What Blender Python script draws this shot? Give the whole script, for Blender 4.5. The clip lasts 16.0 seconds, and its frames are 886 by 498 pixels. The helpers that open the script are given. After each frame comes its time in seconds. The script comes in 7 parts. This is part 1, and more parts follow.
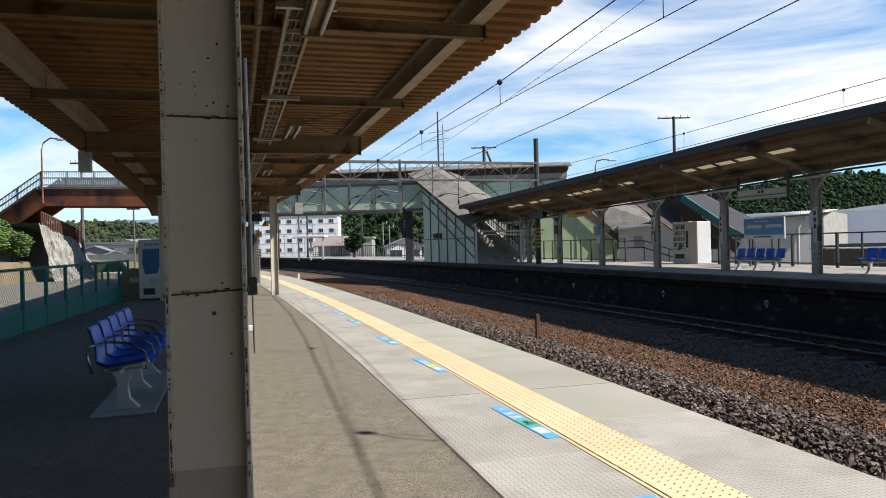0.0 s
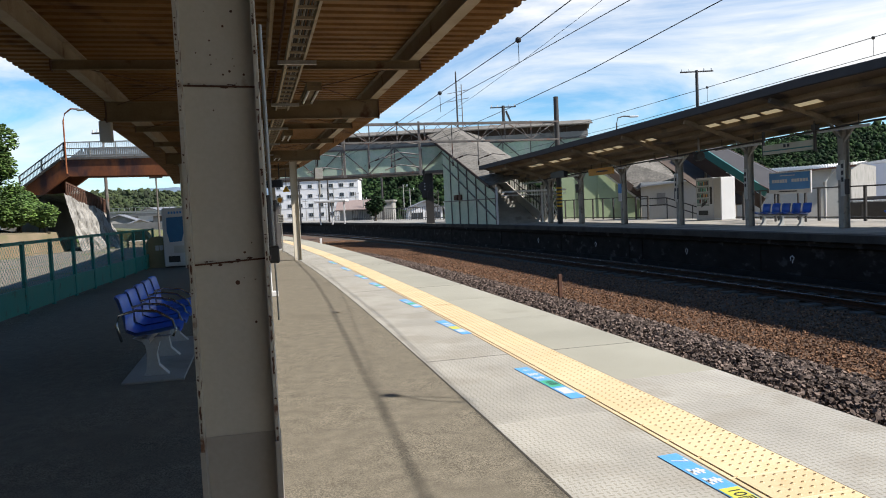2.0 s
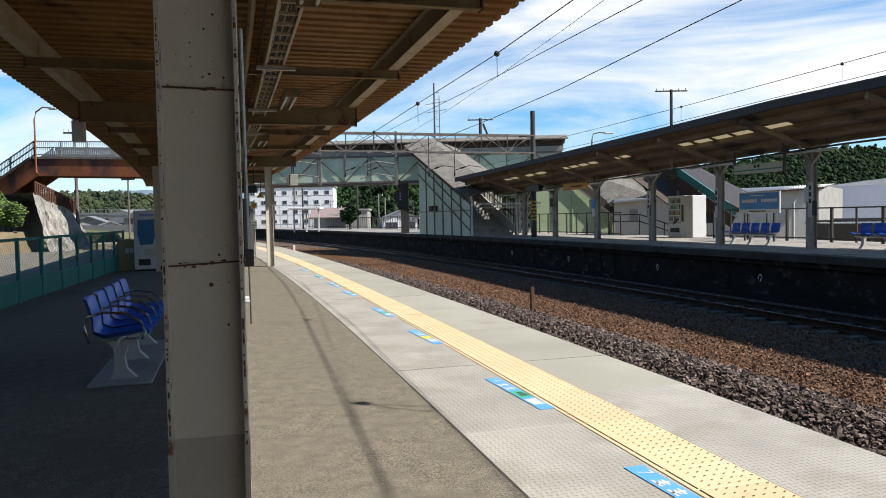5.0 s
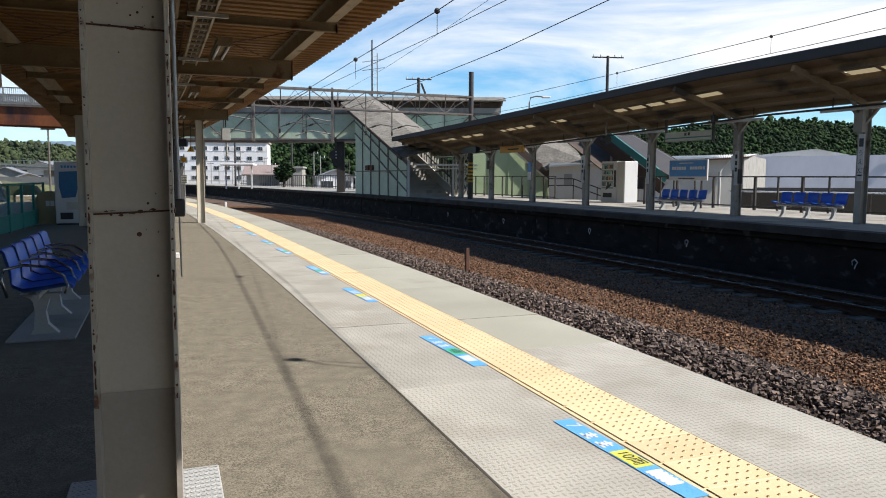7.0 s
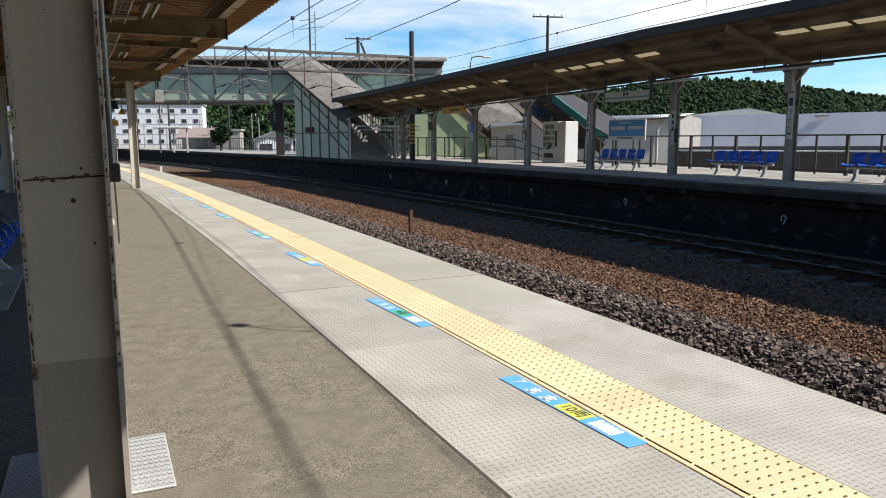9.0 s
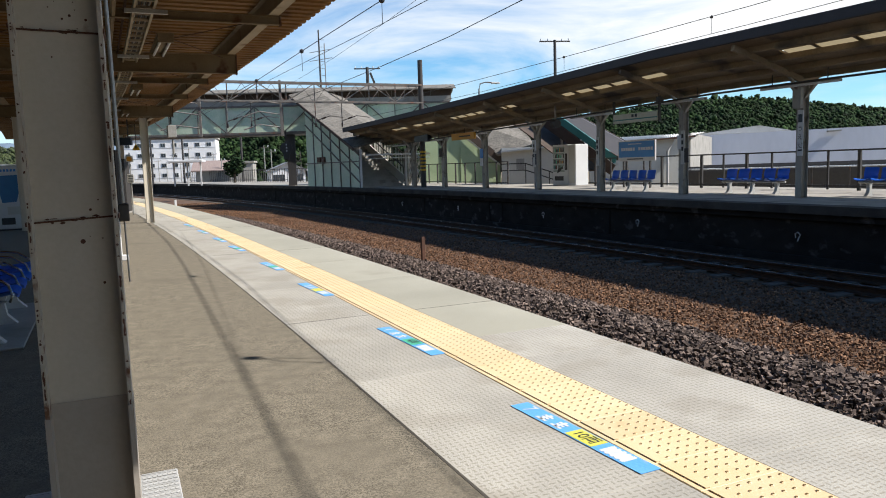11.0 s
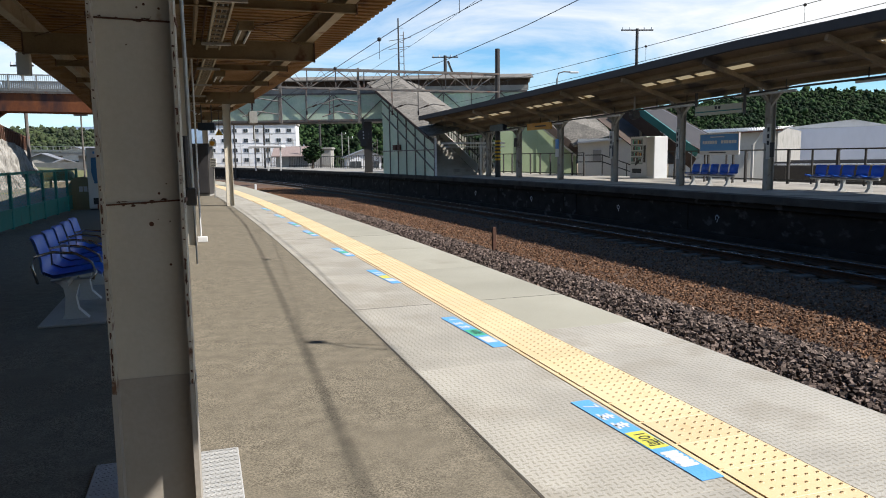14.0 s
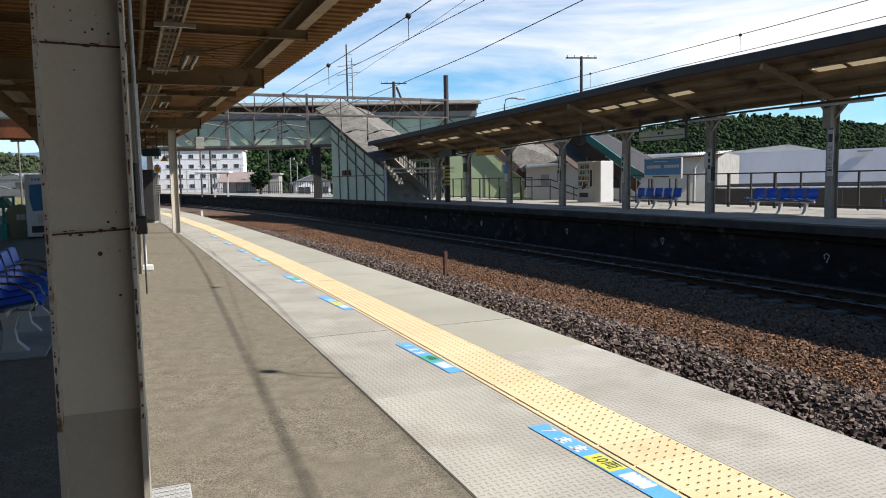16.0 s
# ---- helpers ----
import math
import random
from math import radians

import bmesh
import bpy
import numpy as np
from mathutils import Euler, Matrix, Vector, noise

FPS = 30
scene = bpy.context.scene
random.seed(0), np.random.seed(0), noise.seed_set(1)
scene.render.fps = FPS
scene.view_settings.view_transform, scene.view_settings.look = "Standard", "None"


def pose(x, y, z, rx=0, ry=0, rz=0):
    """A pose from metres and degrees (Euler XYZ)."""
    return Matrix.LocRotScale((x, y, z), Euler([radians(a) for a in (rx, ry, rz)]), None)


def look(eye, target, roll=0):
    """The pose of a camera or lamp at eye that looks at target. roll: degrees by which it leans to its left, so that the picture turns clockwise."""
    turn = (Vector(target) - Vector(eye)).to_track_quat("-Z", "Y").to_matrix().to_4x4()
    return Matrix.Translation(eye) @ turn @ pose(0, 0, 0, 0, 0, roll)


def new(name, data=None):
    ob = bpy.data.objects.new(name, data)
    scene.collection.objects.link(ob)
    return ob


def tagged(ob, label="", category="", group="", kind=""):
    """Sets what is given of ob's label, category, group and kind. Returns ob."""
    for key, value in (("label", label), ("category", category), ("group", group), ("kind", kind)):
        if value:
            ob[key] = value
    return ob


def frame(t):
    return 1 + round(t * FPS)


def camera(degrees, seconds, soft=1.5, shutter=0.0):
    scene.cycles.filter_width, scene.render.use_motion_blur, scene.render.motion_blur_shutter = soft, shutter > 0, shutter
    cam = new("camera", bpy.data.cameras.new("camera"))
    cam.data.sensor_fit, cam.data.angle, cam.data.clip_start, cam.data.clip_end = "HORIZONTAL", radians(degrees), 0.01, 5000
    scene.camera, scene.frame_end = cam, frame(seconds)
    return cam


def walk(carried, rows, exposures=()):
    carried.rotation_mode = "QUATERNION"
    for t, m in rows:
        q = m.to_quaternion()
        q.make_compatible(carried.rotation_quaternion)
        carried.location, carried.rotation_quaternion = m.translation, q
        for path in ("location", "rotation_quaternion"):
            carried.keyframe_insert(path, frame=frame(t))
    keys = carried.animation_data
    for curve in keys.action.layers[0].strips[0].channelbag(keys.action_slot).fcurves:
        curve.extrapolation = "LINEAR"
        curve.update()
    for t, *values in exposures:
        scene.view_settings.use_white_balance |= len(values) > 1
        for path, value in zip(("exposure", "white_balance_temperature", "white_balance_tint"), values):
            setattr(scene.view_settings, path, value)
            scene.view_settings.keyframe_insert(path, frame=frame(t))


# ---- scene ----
cam = camera(61.8, 16.0, soft=1.0)

PATH = [
    (0, (-0.0008, -0.0198, 1.3092), (-0.0020, 1.9802, 1.2971), -1.43),
    (0.5, (0.0026, -0.0281, 1.3087), (-0.0335, 1.9711, 1.2666), -1.63),
    (1, (-0.0011, -0.0229, 1.3095), (-0.0170, 1.9765, 1.2632), -1.41),
    (1.5, (0.0013, -0.0261, 1.3158), (-0.0282, 1.9730, 1.2658), -1.67),
    (2, (0.0015, -0.0109, 1.3208), (-0.0608, 1.9849, 1.2073), -2.68),
    (2.5, (-0.0014, -0.0358, 1.3119), (-0.0368, 1.9628, 1.2465), -1.72),
    (3, (-0.0123, -0.0252, 1.3123), (-0.0287, 1.9728, 1.2255), -1.69),
    (3.5, (-0.0098, -0.0274, 1.3116), (-0.0176, 1.9712, 1.2358), -1.37),
    (6, (0.0009, -0.0417, 1.3123), (0.0494, 1.9537, 1.1860), -0.71),
    (6.5, (-0.0136, -0.0425, 1.2866), (0.1545, 1.9422, 1.1052), 0.85),
    (7, (-0.0100, -0.0246, 1.2861), (0.1719, 1.9577, 1.0935), 0.31),
    (7.5, (-0.0114, -0.0202, 1.2838), (0.2116, 1.9627, 1.1487), -0.44),
    (8, (-0.0222, -0.0027, 1.2742), (0.3241, 1.9417, 0.9590), 0.35),
    (8.2, (-0.0208, -0.0128, 1.2861), (0.3007, 1.9381, 0.9848), -0.36),
    (10.3, (-0.0081, -0.0585, 1.2849), (0.3606, 1.8860, 0.9970), -0.24),
    (10.5, (-0.0014, -0.0702, 1.2881), (0.3369, 1.8833, 1.0248), -2.15),
    (11, (0.0139, -0.0583, 1.3052), (0.3109, 1.9066, 1.0796), -1.81),
    (11.5, (0.0203, -0.0349, 1.3046), (0.2657, 1.9385, 1.0907), -1.81),
    (12, (0.0160, -0.0283, 1.2942), (0.2798, 1.9368, 1.0317), -0.18),
    (12.5, (0.0318, -0.0271, 1.2926), (0.2001, 1.9441, 0.9991), -0.07),
    (13, (0.0558, -0.0286, 1.3019), (0.1825, 1.9507, 1.0442), -1.30),
    (13.5, (0.0608, -0.0235, 1.3109), (0.1367, 1.9584, 1.0533), -0.67),
    (14, (0.0687, -0.0334, 1.3098), (0.1694, 1.9484, 1.0599), -0.74),
    (14.5, (0.0743, -0.0262, 1.3064), (0.2632, 1.9466, 1.0374), -0.91),
    (15, (0.0662, -0.0132, 1.3073), (0.2710, 1.9618, 1.0678), -1.01),
    (15.5, (0.0481, -0.0082, 1.3069), (0.2311, 1.9717, 1.0917), -1.18),
    (16, (0.0404, -0.0220, 1.3148), (0.2765, 1.9553, 1.1293), -0.99),
]
walk(cam, [(t, look(eye, aim, roll)) for t, eye, aim, roll in PATH])

# ---- world, sun and exposure ----
SUN = Vector((1.12, -0.328, 1.14)).normalized()
world = bpy.data.worlds.new("sky")
scene.world = world
world.use_nodes = True
wn, wl = world.node_tree.nodes, world.node_tree.links
wn.clear()
w_out = wn.new("ShaderNodeOutputWorld")
w_bg = wn.new("ShaderNodeBackground")
w_sky = wn.new("ShaderNodeTexSky")
w_sky.sky_type = "NISHITA"
w_sky.sun_disc = False
w_sky.sun_elevation = math.asin(SUN.z)
w_sky.sun_rotation = math.atan2(SUN.x, SUN.y)
w_sky.air_density, w_sky.dust_density, w_sky.ozone_density = 1.0, 0.1, 2.0
w_tc = wn.new("ShaderNodeTexCoord")
w_map = wn.new("ShaderNodeMapping")
w_map.inputs["Scale"].default_value = (1.5, 2.2, 6.5)
w_map.inputs["Rotation"].default_value = (0.1, 0.22, 0.5)
w_noise = wn.new("ShaderNodeTexNoise")
w_noise.inputs["Scale"].default_value = 1.5
w_noise.inputs["Detail"].default_value = 9
w_noise.inputs["Roughness"].default_value = 0.58
w_noise.inputs["Distortion"].default_value = 0.55
w_ramp = wn.new("ShaderNodeValToRGB")
w_ramp.color_ramp.elements[0].position, w_ramp.color_ramp.elements[1].position = 0.39, 0.63
w_mix = wn.new("ShaderNodeMix")
w_mix.data_type = "RGBA"
w_mix.inputs[7].default_value = (11.5, 11.7, 11.9, 1)
w_bg.inputs["Strength"].default_value = 0.05
wl.new(w_tc.outputs["Generated"], w_map.inputs["Vector"])
wl.new(w_map.outputs["Vector"], w_noise.inputs["Vector"])
wl.new(w_noise.outputs["Fac"], w_ramp.inputs["Fac"])
w_sep = wn.new("ShaderNodeSeparateXYZ")
w_fade = wn.new("ShaderNodeMapRange")               # thin cirrus low down, clear deep blue overhead
w_fade.inputs["From Min"].default_value, w_fade.inputs["From Max"].default_value = 0.28, 0.44
w_fade.inputs["To Min"].default_value, w_fade.inputs["To Max"].default_value = 1.0, 0.0
w_mul = wn.new("ShaderNodeMath"); w_mul.operation = "MULTIPLY"
wl.new(w_tc.outputs["Generated"], w_sep.inputs[0])
wl.new(w_sep.outputs["Z"], w_fade.inputs["Value"])
wl.new(w_ramp.outputs["Color"], w_mul.inputs[0])
wl.new(w_fade.outputs["Result"], w_mul.inputs[1])
wl.new(w_mul.outputs[0], w_mix.inputs[0])
w_tint = wn.new("ShaderNodeMix"); w_tint.data_type = "RGBA"; w_tint.blend_type = "MULTIPLY"
w_tint.inputs[0].default_value = 1.0
w_tint.inputs[7].default_value = (0.92, 1.40, 1.74, 1)
wl.new(w_sky.outputs["Color"], w_tint.inputs[6])
wl.new(w_tint.outputs[2], w_mix.inputs[6])
wl.new(w_mix.outputs[2], w_bg.inputs["Color"])
wl.new(w_bg.outputs["Background"], w_out.inputs["Surface"])
sun_data = bpy.data.lights.new("sun", "SUN")
sun_data.energy, sun_data.angle, sun_data.color = 5.0, radians(0.53), (1.0, 0.945, 0.882)
sun = new("sun", sun_data)
sun.matrix_world = look(SUN * 80, (0, 0, 0))
scene.view_settings.exposure = 0.89

# ---- materials ----
def material(name, a, b=None, rough=0.7, metal=0.0, scale=6.0, fine=60.0, bump=0.15, stain=None, stain_scale=1.2,
             stain_at=0.6, per_object=0.0, spec=0.4, coat=0.0, stretch=(1, 1, 1), per_island=0.0, grain=0.5):
    """Base colour a to b by a middle and a fine noise, stains of a third colour, relief by the fine noise."""
    m = bpy.data.materials.new(name)
    m.use_nodes = True
    n, l = m.node_tree.nodes, m.node_tree.links
    bs = n["Principled BSDF"]
    bs.inputs["Metallic"].default_value = metal
    bs.inputs["Specular IOR Level"].default_value = spec
    bs.inputs["Coat Weight"].default_value = coat
    tc = n.new("ShaderNodeTexCoord")
    mp = n.new("ShaderNodeMapping")
    mp.inputs["Scale"].default_value = stretch
    if per_object:
        oi = n.new("ShaderNodeObjectInfo")
        sh = n.new("ShaderNodeVectorMath"); sh.operation = "ADD"
        sw = n.new("ShaderNodeVectorMath"); sw.operation = "SCALE"
        sw.inputs[0].default_value = (91.0, 57.0, 33.0)
        l.new(oi.outputs["Random"], sw.inputs["Scale"]); l.new(sw.outputs[0], sh.inputs[0])
        l.new(tc.outputs["Object"], sh.inputs[1]); l.new(sh.outputs[0], mp.inputs["Vector"])
    else:
        l.new(tc.outputs["Object"], mp.inputs["Vector"])
    def noise_node(sc, det=4.0):
        t = n.new("ShaderNodeTexNoise")
        t.inputs["Scale"].default_value, t.inputs["Detail"].default_value = sc, det
        l.new(mp.outputs["Vector"], t.inputs["Vector"])
        return t
    n1, n2 = noise_node(scale), noise_node(fine, 2.0)
    mixf = n.new("ShaderNodeMath"); mixf.operation = "MULTIPLY_ADD"
    l.new(n2.outputs["Fac"], mixf.inputs[0]); mixf.inputs[1].default_value = grain
    l.new(n1.outputs["Fac"], mixf.inputs[2])
    rmp = n.new("ShaderNodeMapRange")
    mid = 0.5 + 0.5 * grain
    rmp.inputs["From Min"].default_value, rmp.inputs["From Max"].default_value = mid - 0.2 - 0.1 * grain, mid + 0.2 + 0.1 * grain
    l.new(mixf.outputs[0], rmp.inputs["Value"])
    mx = n.new("ShaderNodeMix"); mx.data_type = "RGBA"
    b = b or tuple(c * 0.8 for c in a)
    mx.inputs[6].default_value, mx.inputs[7].default_value = (*a, 1), (*b, 1)
    l.new(rmp.outputs["Result"], mx.inputs[0])
    col = mx.outputs[2]
    if stain:
        n3 = noise_node(stain_scale, 6.0)
        r3 = n.new("ShaderNodeValToRGB")
        r3.color_ramp.elements[0].position, r3.color_ramp.elements[1].position = stain_at, min(1.0, stain_at + 0.1)
        l.new(n3.outputs["Fac"], r3.inputs["Fac"])
        m3 = n.new("ShaderNodeMix"); m3.data_type = "RGBA"
        m3.inputs[7].default_value = (*stain, 1)
        l.new(r3.outputs["Color"], m3.inputs[0]); l.new(col, m3.inputs[6])
        col = m3.outputs[2]
    amount = per_object or per_island
    if amount:
        src = n.new("ShaderNodeObjectInfo") if per_object else n.new("ShaderNodeNewGeometry")
        out = src.outputs["Random"] if per_object else src.outputs["Random Per Island"]
        rr = n.new("ShaderNodeMapRange")
        rr.inputs["To Min"].default_value, rr.inputs["To Max"].default_value = 1 - amount, 1 + amount
        l.new(out, rr.inputs["Value"])
        vm = n.new("ShaderNodeVectorMath"); vm.operation = "SCALE"
        l.new(col, vm.inputs[0]); l.new(rr.outputs["Result"], vm.inputs["Scale"])
        col = vm.outputs[0]
    l.new(col, bs.inputs["Base Color"])
    rg = n.new("ShaderNodeMapRange")
    rg.inputs["To Min"].default_value, rg.inputs["To Max"].default_value = max(0.02, rough - 0.12), min(1.0, rough + 0.12)
    l.new(n1.outputs["Fac"], rg.inputs["Value"]); l.new(rg.outputs["Result"], bs.inputs["Roughness"])
    if bump:
        bp = n.new("ShaderNodeBump")
        bp.inputs["Strength"].default_value, bp.inputs["Distance"].default_value = bump, 0.01
        l.new(n2.outputs["Fac"], bp.inputs["Height"]); l.new(bp.outputs["Normal"], bs.inputs["Normal"])
    return m


def tread(m, pitch=0.037, depth=0.35):
    """Adds the dashes of a non-slip tread: bars that turn by a quarter from cell to cell, with dirt round them."""
    n, l = m.node_tree.nodes, m.node_tree.links
    bs = n["Principled BSDF"]
    tc = n.new("ShaderNodeTexCoord")
    def op(kind, a, b=None):
        q = n.new("ShaderNodeMath"); q.operation = kind
        for k, v in enumerate((a, b)):
            if v is None:
                continue
            if isinstance(v, float):
                q.inputs[k].default_value = v
            else:
                l.new(v, q.inputs[k])
        return q.outputs[0]
    sp_ = n.new("ShaderNodeSeparateXYZ")
    l.new(tc.outputs["Object"], sp_.inputs[0])
    u, v = op("DIVIDE", sp_.outputs[0], pitch), op("DIVIDE", sp_.outputs[1], pitch)
    fu = op("ABSOLUTE", op("SUBTRACT", op("FRACT", u), 0.5))
    fv = op("ABSOLUTE", op("SUBTRACT", op("FRACT", v), 0.5))
    odd = op("ABSOLUTE", op("MODULO", op("ADD", op("FLOOR", u), op("FLOOR", v)), 2.0))
    d1 = op("MULTIPLY", op("LESS_THAN", fu, 0.40), op("LESS_THAN", fv, 0.13))
    d2 = op("MULTIPLY", op("LESS_THAN", fu, 0.13), op("LESS_THAN", fv, 0.40))
    mask = op("ADD", op("MULTIPLY", d1, odd), op("MULTIPLY", d2, op("SUBTRACT", 1.0, odd)))
    base = bs.inputs["Base Color"].links[0].from_socket
    dirt = n.new("ShaderNodeMix"); dirt.data_type = "RGBA"; dirt.blend_type = "MULTIPLY"
    dirt.inputs[7].default_value = (0.72, 0.70, 0.66, 1)
    l.new(mask, dirt.inputs[0]); l.new(base, dirt.inputs[6]); l.new(dirt.outputs[2], bs.inputs["Base Color"])
    old = bs.inputs["Normal"].links[0].from_node if bs.inputs["Normal"].links else None
    bp = n.new("ShaderNodeBump")
    bp.inputs["Strength"].default_value, bp.inputs["Distance"].default_value = depth, 0.006
    l.new(mask, bp.inputs["Height"])
    if old:
        l.new(old.outputs["Normal"], bp.inputs["Normal"])
    l.new(bp.outputs["Normal"], bs.inputs["Normal"])
    return m


def aggregate(m, size=165.0):
    """Adds the single stones of worn asphalt: cells of their own brightness with dark pits, in rougher and smoother patches."""
    n, l = m.node_tree.nodes, m.node_tree.links
    bs = n["Principled BSDF"]
    tc = n.new("ShaderNodeTexCoord")
    vo = n.new("ShaderNodeTexVoronoi")
    vo.inputs["Scale"].default_value = size
    l.new(tc.outputs["Object"], vo.inputs["Vector"])
    patch = n.new("ShaderNodeTexNoise")
    patch.inputs["Scale"].default_value, patch.inputs["Detail"].default_value = 1.7, 5.0
    l.new(tc.outputs["Object"], patch.inputs["Vector"])
    amount = n.new("ShaderNodeMapRange")
    amount.inputs["From Min"].default_value, amount.inputs["From Max"].default_value = 0.38, 0.62
    amount.inputs["To Min"].default_value, amount.inputs["To Max"].default_value = 0.22, 1.0
    l.new(patch.outputs["Fac"], amount.inputs["Value"])
    sep = n.new("ShaderNodeSeparateColor")
    l.new(vo.outputs["Color"], sep.inputs[0])
    tone = n.new("ShaderNodeMapRange")
    tone.inputs["To Min"].default_value, tone.inputs["To Max"].default_value = 0.48, 1.55
    l.new(sep.outputs[0], tone.inputs["Value"])
    base = bs.inputs["Base Color"].links[0].from_socket
    lit = n.new("ShaderNodeVectorMath"); lit.operation = "SCALE"
    l.new(base, lit.inputs[0]); l.new(tone.outputs["Result"], lit.inputs["Scale"])
    mx = n.new("ShaderNodeMix"); mx.data_type = "RGBA"
    l.new(amount.outputs["Result"], mx.inputs[0]); l.new(base, mx.inputs[6]); l.new(lit.outputs[0], mx.inputs[7])
    l.new(mx.outputs[2], bs.inputs["Base Color"])
    return m


